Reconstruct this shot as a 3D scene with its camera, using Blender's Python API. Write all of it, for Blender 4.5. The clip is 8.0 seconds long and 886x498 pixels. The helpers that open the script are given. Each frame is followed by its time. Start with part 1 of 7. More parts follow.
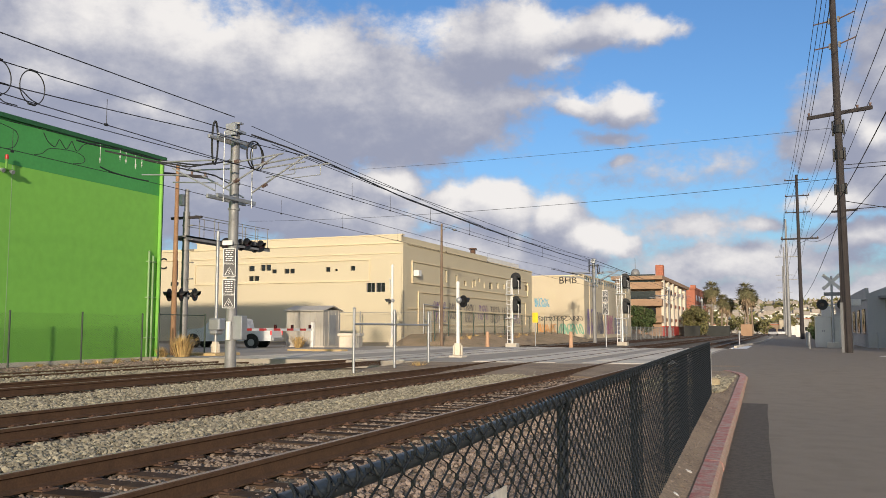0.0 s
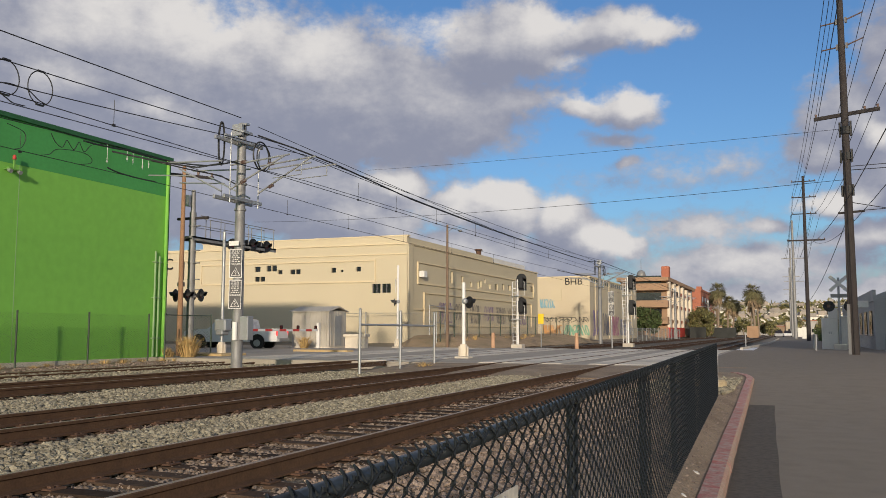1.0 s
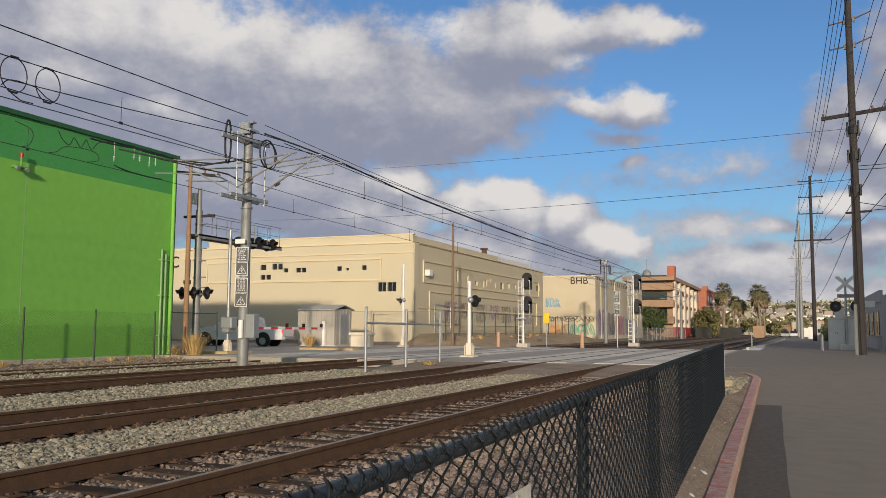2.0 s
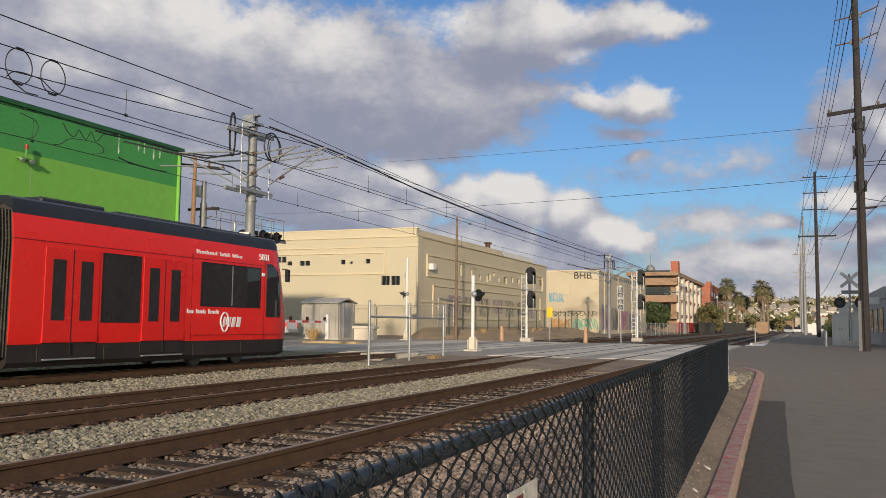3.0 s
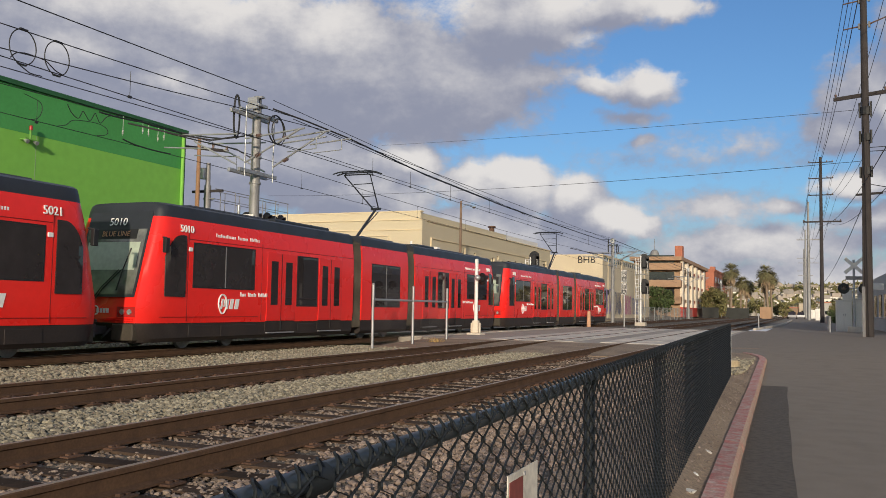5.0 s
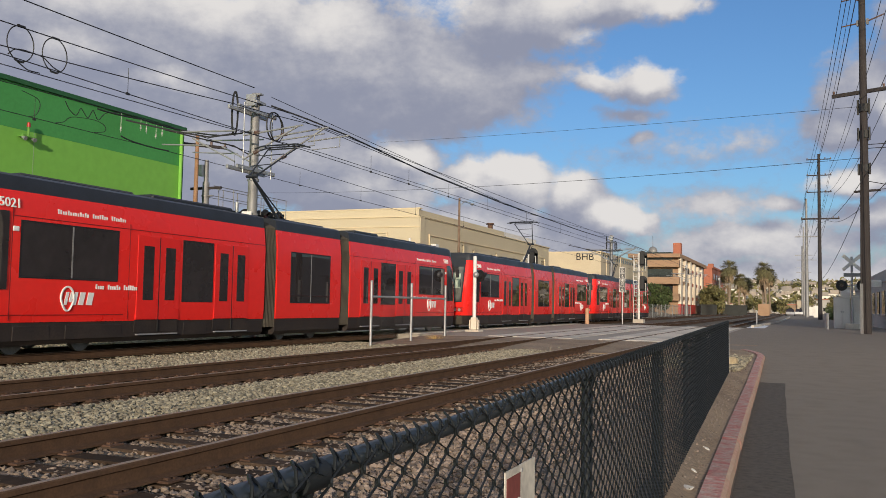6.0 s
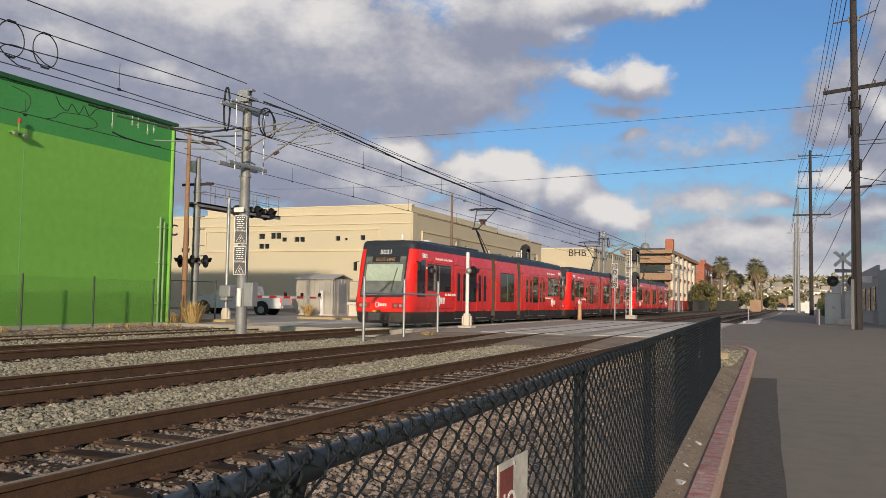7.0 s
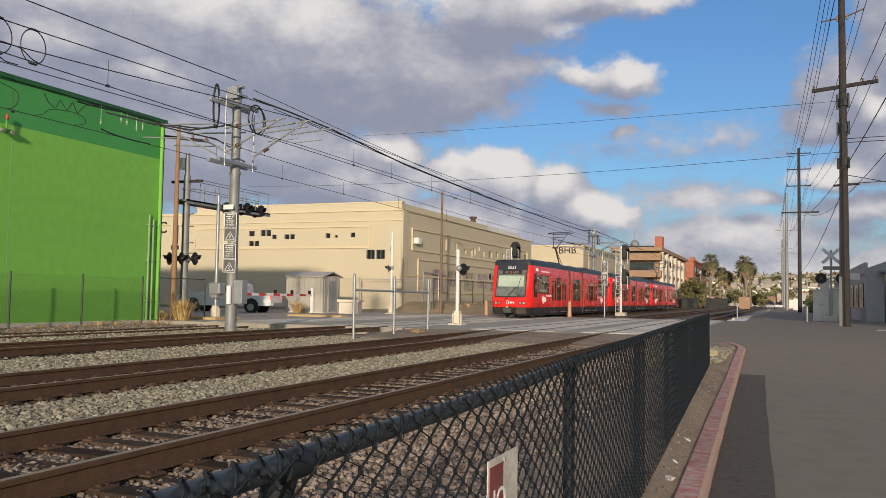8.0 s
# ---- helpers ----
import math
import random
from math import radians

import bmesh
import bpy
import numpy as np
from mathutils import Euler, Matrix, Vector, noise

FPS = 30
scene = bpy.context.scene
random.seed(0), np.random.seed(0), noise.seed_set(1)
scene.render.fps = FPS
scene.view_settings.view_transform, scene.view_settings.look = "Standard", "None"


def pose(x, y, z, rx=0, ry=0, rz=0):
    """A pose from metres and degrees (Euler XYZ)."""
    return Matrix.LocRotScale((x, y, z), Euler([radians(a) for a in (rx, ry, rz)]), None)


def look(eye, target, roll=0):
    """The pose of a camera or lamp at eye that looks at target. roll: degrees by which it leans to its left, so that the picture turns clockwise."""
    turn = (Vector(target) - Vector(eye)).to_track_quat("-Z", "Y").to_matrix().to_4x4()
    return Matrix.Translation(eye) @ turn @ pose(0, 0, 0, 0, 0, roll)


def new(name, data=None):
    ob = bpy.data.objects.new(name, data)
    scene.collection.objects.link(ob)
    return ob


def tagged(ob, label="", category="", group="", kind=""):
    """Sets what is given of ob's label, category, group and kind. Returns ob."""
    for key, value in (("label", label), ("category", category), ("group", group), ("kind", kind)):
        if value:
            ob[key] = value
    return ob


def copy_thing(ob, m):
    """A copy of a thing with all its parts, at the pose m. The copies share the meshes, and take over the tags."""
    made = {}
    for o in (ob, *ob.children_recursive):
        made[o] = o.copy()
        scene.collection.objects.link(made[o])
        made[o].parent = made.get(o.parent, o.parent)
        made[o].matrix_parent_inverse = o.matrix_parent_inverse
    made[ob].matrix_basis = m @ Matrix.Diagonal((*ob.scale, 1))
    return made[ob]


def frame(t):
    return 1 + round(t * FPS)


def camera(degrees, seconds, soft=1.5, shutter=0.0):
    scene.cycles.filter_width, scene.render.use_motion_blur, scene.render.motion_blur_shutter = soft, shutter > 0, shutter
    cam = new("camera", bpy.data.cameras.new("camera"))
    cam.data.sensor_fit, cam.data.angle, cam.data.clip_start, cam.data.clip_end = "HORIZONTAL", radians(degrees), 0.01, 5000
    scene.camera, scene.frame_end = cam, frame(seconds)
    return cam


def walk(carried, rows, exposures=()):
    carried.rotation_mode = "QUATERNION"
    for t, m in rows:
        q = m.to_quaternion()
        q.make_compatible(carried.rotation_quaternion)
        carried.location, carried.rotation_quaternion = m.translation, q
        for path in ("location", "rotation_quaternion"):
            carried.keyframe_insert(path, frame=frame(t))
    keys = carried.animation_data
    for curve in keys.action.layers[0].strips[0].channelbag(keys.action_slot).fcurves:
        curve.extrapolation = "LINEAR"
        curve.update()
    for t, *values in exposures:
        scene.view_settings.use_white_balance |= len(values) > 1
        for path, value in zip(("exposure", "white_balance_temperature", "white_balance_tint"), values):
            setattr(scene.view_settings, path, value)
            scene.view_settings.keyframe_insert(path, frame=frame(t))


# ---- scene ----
cam = camera(54.57, 8.0, soft=0.75)
PATH = [
    (0.0, pose(0.030, 0.000, 1.179, 95.375, 0.000, 21.585)),
    (0.5, pose(0.028, -0.006, 1.180, 95.456, -0.011, 21.762)),
    (1.0, pose(0.013, -0.007, 1.173, 95.445, -0.122, 21.942)),
    (1.5, pose(-0.004, -0.004, 1.170, 95.432, -0.191, 22.157)),
    (3.0, pose(-0.027, -0.003, 1.169, 94.960, -0.669, 22.489)),
    (3.5, pose(-0.034, -0.001, 1.169, 94.596, -0.796, 22.609)),
    (4.0, pose(-0.034, 0.000, 1.169, 94.312, -0.867, 22.801)),
    (4.5, pose(-0.025, -0.002, 1.168, 94.030, -0.981, 22.789)),
    (6.0, pose(-0.017, -0.004, 1.167, 93.663, -0.997, 22.622)),
    (6.5, pose(-0.013, -0.004, 1.162, 93.539, -0.943, 22.377)),
    (7.0, pose(-0.017, -0.005, 1.159, 93.425, -0.926, 22.139)),
    (7.5, pose(-0.019, -0.006, 1.157, 93.319, -0.910, 21.832)),
    (8.0, pose(-0.016, -0.007, 1.157, 93.261, -0.892, 21.487)),
]
walk(cam, PATH, [(0.0, 0.0), (0.1, -0.01), (0.3, -0.27), (1.5, -0.30), (3.0, -0.25), (4.5, -0.24), (8.0, -0.23)])

# ---- world, sun ----
SUN = Vector((0.34, -1.0, 0.19)).normalized()          # towards the sun
world = bpy.data.worlds.new("sky")
scene.world = world
world.use_nodes = True


def build_sky():
    nt = world.node_tree
    nt.nodes.clear()
    N, L = nt.nodes.new, nt.links.new
    out, bg = N("ShaderNodeOutputWorld"), N("ShaderNodeBackground")
    sky = N("ShaderNodeTexSky")
    sky.sky_type, sky.sun_disc = "NISHITA", False
    sky.sun_elevation = math.asin(SUN.z)
    sky.sun_rotation = math.atan2(SUN.x, SUN.y)
    sky.air_density, sky.dust_density, sky.ozone_density = 1.0, 1.0, 2.0
    tc = N("ShaderNodeTexCoord")

    def math_(op, a, b=None, c=None, clamp=False):
        n = N("ShaderNodeMath")
        n.operation, n.use_clamp = op, clamp
        for i, v in enumerate((a, b, c)):
            if v is None:
                continue
            if isinstance(v, (int, float)):
                n.inputs[i].default_value = v
            else:
                L(v, n.inputs[i])
        return n.outputs[0]

    sep = N("ShaderNodeSeparateXYZ")
    L(tc.outputs["Generated"], sep.inputs[0])
    X, Y, Z = sep.outputs
    az = math_("ARCTAN2", X, Y)                        # 0 along +y, positive to the right
    el = math_("ARCSINE", Z)

    def vec_(op, a, b=None, c=None):
        n = N("ShaderNodeVectorMath")
        n.operation = op
        for i, v in enumerate((a, b, c)):
            if v is None:
                continue
            if isinstance(v, tuple):
                n.inputs[i].default_value = v
            else:
                L(v, n.inputs[i])
        return n

    comb = N("ShaderNodeCombineXYZ")
    L(math_("MULTIPLY", az, 180 / math.pi), comb.inputs[0])
    L(math_("MULTIPLY", el, 180 / math.pi), comb.inputs[1])
    direction = comb.outputs[0]

    def blobs(q, banks, soft_):
        """The highest of many soft ellipses: azimuth, elevation, half width, half height in degrees, weight."""
        total = None
        for a, e, wd, h, k in banks:
            d = vec_("LENGTH", vec_("MULTIPLY_ADD", q, (1.0 / wd, 1.0 / h, 0.0), (-a / wd, -e / h, 0.0)).outputs[0]).outputs[1]
            m = math_("MULTIPLY_ADD", d, -k, k)
            total = m if total is None else math_("SMOOTH_MAX", total, m, soft_)
        return total

    def fractal(p, sc, detail, stretch, rough):
        n = N("ShaderNodeTexNoise")
        n.inputs["Scale"].default_value, n.inputs["Detail"].default_value, n.inputs["Roughness"].default_value = sc, detail, rough
        L(vec_("MULTIPLY", p, stretch).outputs[0], n.inputs["Vector"])
        return n

    def bend(p):
        w = fractal(p, 0.22, 5.0, (1.0, 1.0, 1.0), 0.55)
        return vec_("MULTIPLY_ADD", w.outputs["Color"], (4.4, 2.8, 0.0), vec_("SUBTRACT", p, (2.2, 1.4, 0.0)).outputs[0]).outputs[0]

    def density(shift):
        """Cloud density in the given direction, in degrees of azimuth and elevation."""
        p = vec_("ADD", direction, shift).outputs[0]
        total = blobs(bend(p), CLOUDS_HIGH + CLOUDS_LOW + CLOUDS_EAST + CLOUDS_UNSEEN, 0.35)
        n1 = fractal(p, 0.34, 9.0, (1.0, 1.5, 1.0), 0.58)
        n2 = fractal(p, 1.3, 6.0, (1.0, 1.3, 1.0), 0.6)
        wob = math_("ADD", math_("MULTIPLY_ADD", n1.outputs["Fac"], 1.3, -0.65), math_("MULTIPLY_ADD", n2.outputs["Fac"], 0.5, -0.25))
        return math_("ADD", total, wob)

    field = density((0.0, 0.0, 0.0))
    above = density((0.9, 1.3, 0.0))
    ramp = N("ShaderNodeMapRange")
    ramp.interpolation_type = "SMOOTHSTEP"
    L(field, ramp.inputs[0])
    ramp.inputs[1].default_value, ramp.inputs[2].default_value = -0.22, 0.50
    mask = ramp.outputs[0]
    lit = N("ShaderNodeMapRange")
    lit.interpolation_type = "SMOOTHSTEP"
    # sunlit heads of the clouds are white, thick bases lilac grey
    heads = math_("MAXIMUM", blobs(bend(direction), HEADS_HIGH + HEADS_LOW, 0.3), 0.0)
    billow = fractal(direction, 0.55, 7.0, (1.0, 1.5, 1.0), 0.55)
    mottle = math_("MULTIPLY_ADD", billow.outputs["Fac"], 0.9, -0.40)
    slope = math_("MULTIPLY", math_("SUBTRACT", field, above), 0.42)
    L(math_("ADD", math_("MULTIPLY_ADD", heads, 0.95, slope), math_("MULTIPLY_ADD", heads, mottle, math_("MULTIPLY", mottle, 0.25))), lit.inputs[0])
    lit.inputs[1].default_value, lit.inputs[2].default_value = -0.22, 0.95
    tone = N("ShaderNodeMix")
    tone.data_type = "RGBA"
    tone.inputs[6].default_value = CLOUD_BASE
    tone.inputs[7].default_value = CLOUD_TOP
    L(lit.outputs[0], tone.inputs[0])
    mul = N("ShaderNodeMix")
    mul.data_type = "RGBA"
    mul.blend_type = "MULTIPLY"
    mul.inputs[0].default_value = 1.0
    L(sky.outputs[0], mul.inputs[6])
    mul.inputs[7].default_value = SKY_GAIN
    mix = N("ShaderNodeMix")
    mix.data_type = "RGBA"
    L(mask, mix.inputs[0])
    L(mul.outputs[2], mix.inputs[6])
    L(tone.outputs[2], mix.inputs[7])
    L(mix.outputs[2], bg.inputs[0])
    bg.inputs[1].default_value = 0.12
    L(bg.outputs[0], out.inputs[0])


CLOUD_BASE = (2.75, 2.95, 3.85, 1)
CLOUD_TOP = (7.4, 7.15, 7.0, 1)
SKY_GAIN = (0.78, 1.07, 1.46, 1)
# banks of cumulus: azimuth, elevation, half width, half height in degrees, firmness
CLOUDS_HIGH = [
    (-43, 15.8, 15, 7.0, 1.7), (-30, 15.2, 12, 5.6, 1.8), (-23, 14.8, 7.5, 4.2, 1.7), (-41, 9.5, 15, 5.0, 1.5), (-32, 9.0, 8, 4.0, 1.5), (-17.5, 18.8, 6, 2.9, 1.5), (-11.5, 19.4, 4.5, 1.7, 1.3),
    (-7.6, 19.3, 1.9, 0.9, 1.0), (-16.8, 15.2, 3.2, 1.7, 0.9), (-12.6, 14.4, 2.6, 0.9, 1.2), (-9.6, 14.6, 2.8, 1.4, 1.3), (-10.4, 12.7, 1.8, 0.6, 0.6), (-9.8, 11.1, 1.3, 0.5, 0.8),
]
CLOUDS_LOW = [
    (-28, 7.5, 6, 3.4, 1.6), (-25, 9.6, 2.8, 1.6, 1.5), (-21, 8.4, 2.8, 2.0, 1.5), (-18, 8.0, 3.4, 2.3, 1.7), (-13.9, 7.2, 2.6, 2.3, 1.6), (-11.5, 5.8, 2.4, 1.5, 1.4), (-9.8, 5.3, 1.7, 1.0, 1.4),
    (-20, 4.6, 11, 2.6, 1.8), (-4.5, 10.2, 7.0, 1.1, 0.26), (-5.5, 6.4, 5, 1.3, 0.6), (-4.5, 4.6, 4.5, 0.9, 0.8), (-26, 2.5, 18, 2.5, 1.6),
]
CLOUDS_EAST = [
    (4.6, 12.6, 4.0, 3.4, 1.7), (2.2, 11.0, 2.8, 1.5, 1.5), (9, 15.5, 5.5, 6, 1.8), (7.5, 9.2, 5, 3, 1.6), (3.0, 7.8, 2.6, 1.0, 1.3), (-1.2, 6.6, 2.0, 0.7, 1.1), (5, 5.6, 4.5, 1.2, 1.3), (-2.0, 4.0, 9, 1.7, 1.0), (3, 1.8, 16, 1.8, 1.5),
]
# cloud cover out of view, added to lift and whiten the ambient light
CLOUDS_UNSEEN = [
    (-20, 45, 60, 17, 1.0), (120, 30, 70, 24, 1.0), (-120, 30, 60, 24, 1.0), (40, 24, 22, 14, 0.9), (-72, 20, 20, 14, 0.9), (150, 70, 120, 16, 1.2), (-60, 72, 120, 16, 1.2),
]
# their sunlit heads; the last three of HEADS_HIGH lie on the unseen cover
HEADS_HIGH = [
    (-38, 19.4, 7.5, 2.8, 1.0), (-45, 19.0, 4.5, 2.2, 0.8), (-30.5, 18.4, 4.2, 2.4, 0.8), (-22.5, 19.8, 4.0, 2.0, 0.75), (-15.5, 20.0, 4.0, 1.5, 0.75), (-8.3, 19.6, 3.2, 1.3, 0.75), (-13.3, 17.6, 2.2, 0.8, 0.7),
    (-12.2, 15.0, 3.2, 1.0, 0.65), (-8.8, 15.3, 2.8, 1.1, 0.75), (-41, 13.8, 2.8, 0.9, 0.6), (-46.5, 15.2, 3, 1.2, 0.5), (-20, 45, 60, 15, 0.6), (120, 30, 60, 20, 0.6), (-120, 30, 60, 20, 0.6),
]
HEADS_LOW = [
    (-25.3, 10.0, 2.8, 1.2, 1.0), (-20.8, 9.4, 1.9, 1.0, 0.85), (-18.2, 9.1, 3.2, 1.5, 1.05), (-14.0, 8.4, 2.2, 1.5, 1.05), (-10.8, 5.6, 2.8, 1.4, 1.25), (-21, 7.3, 8, 2.2, 0.5), (5.7, 11.9, 1.5, 1.1, 1.0), (2.6, 8.0, 3.2, 1.1, 0.9),
    (7.5, 15.2, 3, 1.4, 0.4), (-5, 10.4, 6, 1.0, 0.25), (-5, 5.5, 6, 2.0, 0.4), (-2, 3.4, 10, 2.4, 0.40),
]
build_sky()
sun = new("sun", bpy.data.lights.new("sun", "SUN"))
sun.data.energy, sun.data.angle, sun.data.color = 4.4, radians(1.2), (1.0, 0.84, 0.645)
sun.matrix_world = look(SUN * 100, (0, 0, 0))


# ---- materials ----
def material(name, color, rough=0.8, metal=0.0, vary=0.25, scale=3.0, fine=60.0, bump=0.15, depth=0.01, tint=None, island=0.0, random=0.0, spec=0.5, stain=0.0):
    """Principled material with two scales of variation; tint: the colour of stains and wear."""
    m = bpy.data.materials.new(name)
    m.use_nodes = True
    nt = m.node_tree
    N, L = nt.nodes.new, nt.links.new
    p = nt.nodes["Principled BSDF"]
    tc = N("ShaderNodeTexCoord")
    a, b = N("ShaderNodeTexNoise"), N("ShaderNodeTexNoise")
    a.inputs["Scale"].default_value, a.inputs["Detail"].default_value = scale, 5
    b.inputs["Scale"].default_value, b.inputs["Detail"].default_value = fine, 3
    for n in (a, b):
        L(tc.outputs["Object"], n.inputs["Vector"])
    c1, c2 = Vector(color), Vector(tint or [c * 0.55 for c in color])
    mix = N("ShaderNodeMix")
    mix.data_type = "RGBA"
    mix.inputs[6].default_value, mix.inputs[7].default_value = (*c1, 1), (*c2, 1)
    r = N("ShaderNodeMapRange")
    r.inputs[1].default_value, r.inputs[2].default_value = 0.42 - 0.2 * stain, 0.75 - 0.2 * stain
    r.inputs[3].default_value, r.inputs[4].default_value = 0.0, min(1.0, vary * 2)
    L(a.outputs["Fac"], r.inputs[0])
    L(r.outputs[0], mix.inputs[0])
    hsv = N("ShaderNodeHueSaturation")
    L(mix.outputs[2], hsv.inputs["Color"])
    v = N("ShaderNodeMapRange")
    v.inputs[1].default_value, v.inputs[2].default_value = 0.25, 0.75
    v.inputs[3].default_value, v.inputs[4].default_value = 1 - vary * 0.6, 1 + vary * 0.6
    L(b.outputs["Fac"], v.inputs[0])
    value = v.outputs[0]
    if island or random:
        src = N("ShaderNodeNewGeometry").outputs["Random Per Island"] if island else N("ShaderNodeObjectInfo").outputs["Random"]
        k = island or random
        w = N("ShaderNodeMapRange")
        w.inputs[3].default_value, w.inputs[4].default_value = 1 - k, 1 + k
        L(src, w.inputs[0])
        mu = N("ShaderNodeMath")
        mu.operation = "MULTIPLY"
        L(value, mu.inputs[0])
        L(w.outputs[0], mu.inputs[1])
        value = mu.outputs[0]
    L(value, hsv.inputs["Value"])
    L(hsv.outputs[0], p.inputs["Base Color"])
    p.inputs["Metallic"].default_value = metal
    p.inputs["Specular IOR Level"].default_value = spec
    rr = N("ShaderNodeMapRange")
    rr.inputs[3].default_value, rr.inputs[4].default_value = max(0.03, rough - 0.12), min(1, rough + 0.12)
    L(a.outputs["Fac"], rr.inputs[0])
    L(rr.outputs[0], p.inputs["Roughness"])
    if bump:
        bp = N("ShaderNodeBump")
        bp.inputs["Strength"].default_value, bp.inputs["Distance"].default_value = bump, depth
        L(b.outputs["Fac"], bp.inputs["Height"])
        L(bp.outputs[0], p.inputs["Normal"])
    return m


def glow(name, color, strength):
    m = bpy.data.materials.new(name)
    m.use_nodes = True
    p = m.node_tree.nodes["Principled BSDF"]
    p.inputs["Base Color"].default_value = (*color, 1)
    p.inputs["Emission Color"].default_value = (*color, 1)
    p.inputs["Emission Strength"].default_value = strength
    return m


def glass(name, tint, rough=0.04):
    """Dark tinted vehicle or window glass: a glossy dark body colour."""
    m = material(name, tint, rough, 0.0, 0.3, 0.8, 4.0, 0.01, 0.02, spec=0.75)
    p = m.node_tree.nodes["Principled BSDF"]
    m.node_tree.links.remove(p.inputs["Roughness"].links[0])
    p.inputs["Roughness"].default_value = rough
    return m


ASPHALT = material("asphalt", (0.25, 0.213, 0.168), 0.9, 0, 0.3, 2.5, 140, 0.5, 0.006, tint=(0.205, 0.175, 0.138), spec=0.2)
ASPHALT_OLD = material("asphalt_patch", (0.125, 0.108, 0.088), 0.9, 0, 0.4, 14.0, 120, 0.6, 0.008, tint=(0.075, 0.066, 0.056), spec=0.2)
CROSS_ASPHALT = material("crossing_asphalt", (0.36, 0.32, 0.265), 0.9, 0, 0.3, 0.5, 60, 0.4, 0.006, tint=(0.25, 0.22, 0.18))
CONCRETE = material("concrete", (0.60, 0.545, 0.455), 0.85, 0, 0.25, 1.2, 40, 0.3, 0.005, tint=(0.36, 0.32, 0.27), random=0.14)
DIRT = material("dirt", (0.30, 0.225, 0.15), 0.95, 0, 0.5, 0.9, 25, 0.8, 0.03, tint=(0.19, 0.135, 0.09))
GROUND = material("ground_soil", (0.23, 0.19, 0.14), 0.95, 0, 0.5, 0.25, 12, 0.8, 0.03, tint=(0.14, 0.12, 0.085))
BALLAST_BED = material("ballast_bed", (0.17, 0.148, 0.115), 0.95, 0, 0.6, 5.0, 26, 1.0, 0.05, tint=(0.09, 0.076, 0.058), spec=0.2)
STONE = material("ballast_stone", (0.275, 0.25, 0.185), 0.9, 0, 0.25, 6, 60, 0.3, 0.004, tint=(0.17, 0.14, 0.10), island=0.45, spec=0.2)
RAIL_RUST = material("rail_rust", (0.100, 0.058, 0.035), 0.85, 0.0, 0.35, 4, 50, 0.25, 0.003, tint=(0.058, 0.036, 0.025), spec=0.2)
RAIL_HEAD = material("rail_head", (0.36, 0.28, 0.205), 0.5, 0.35, 0.25, 6, 70, 0.05, 0.001, tint=(0.25, 0.17, 0.12))
TIE_WOOD = material("tie_wood", (0.070, 0.047, 0.032), 0.95, 0, 0.45, 8, 70, 0.5, 0.006, tint=(0.04, 0.03, 0.023), random=0.35, spec=0.1)
SPIKE = material("rusty_steel", (0.115, 0.066, 0.043), 0.85, 0.3, 0.35, 9, 60, 0.3, 0.003, tint=(0.10, 0.05, 0.035), random=0.25)
BLACK_VINYL = material("black_vinyl", (0.014, 0.018, 0.021), 0.55, 0, 0.25, 12, 90, 0.08, 0.001, tint=(0.020, 0.024, 0.028), spec=0.3)
# lighter, bluer copy of the black vinyl: the top rail's sheen as base colour
RAIL_SHEEN = material("rail_vinyl_sheen", (0.030, 0.040, 0.047), 0.42, 0, 0.25, 12, 90, 0.08, 0.001, tint=(0.022, 0.028, 0.033), spec=0.5)
GREEN_WALL = material("green_paint", (0.20, 0.50, 0.075), 0.75, 0, 0.10, 0.18, 3, 0.08, 0.01, tint=(0.22, 0.49, 0.085), stain=0.3)
GREEN_BAND = material("green_paint_upper", (0.066, 0.32, 0.08), 0.75, 0, 0.12, 0.35, 8, 0.12, 0.01)
GREEN_DARK = material("dark_green_trim", (0.02, 0.11, 0.035), 0.6, 0, 0.2, 2, 20, 0.1, 0.004)
BEIGE = material("beige_stucco", (0.58, 0.505, 0.355), 0.9, 0, 0.14, 0.22, 14, 0.25, 0.01, tint=(0.50, 0.435, 0.30), stain=0.2)
BEIGE2 = material("pale_stucco", (0.58, 0.50, 0.36), 0.9, 0, 0.2, 0.3, 14, 0.25, 0.01, tint=(0.47, 0.38, 0.25), stain=0.2)
RED_PAINT = material("tram_red", (0.86, 0.024, 0.018), 0.28, 0, 0.06, 0.6, 6, 0.0, tint=(0.80, 0.022, 0.016), spec=0.45)
TRAM_DARK = material("tram_dark_grey", (0.022, 0.026, 0.034), 0.45, 0, 0.25, 2, 30, 0.05, 0.002)
SKIRT = material("tram_skirt", (0.020, 0.014, 0.012), 0.7, 0, 0.4, 1.5, 20, 0.1, 0.003, tint=(0.04, 0.028, 0.022))
BELLOWS = material("bellows_rubber", (0.060, 0.050, 0.036), 0.8, 0, 0.3, 2, 30, 0.2, 0.004)
TRAM_GLASS = glass("tram_glass", (0.035, 0.030, 0.031), 0.015)
WHITE = material("white_paint", (0.78, 0.77, 0.74), 0.5, 0, 0.1, 2, 30, 0.05, 0.002)
GALV = material("galvanised_steel", (0.40, 0.41, 0.42), 0.5, 0.55, 0.2, 3, 30, 0.08, 0.002, tint=(0.28, 0.28, 0.28))
GREY_STEEL = material("grey_steel", (0.26, 0.26, 0.26), 0.6, 0.3, 0.25, 2.5, 30, 0.1, 0.002, tint=(0.18, 0.17, 0.16))
BLACK = material("black_paint", (0.012, 0.012, 0.013), 0.55, 0, 0.2, 5, 40, 0.05, 0.001)
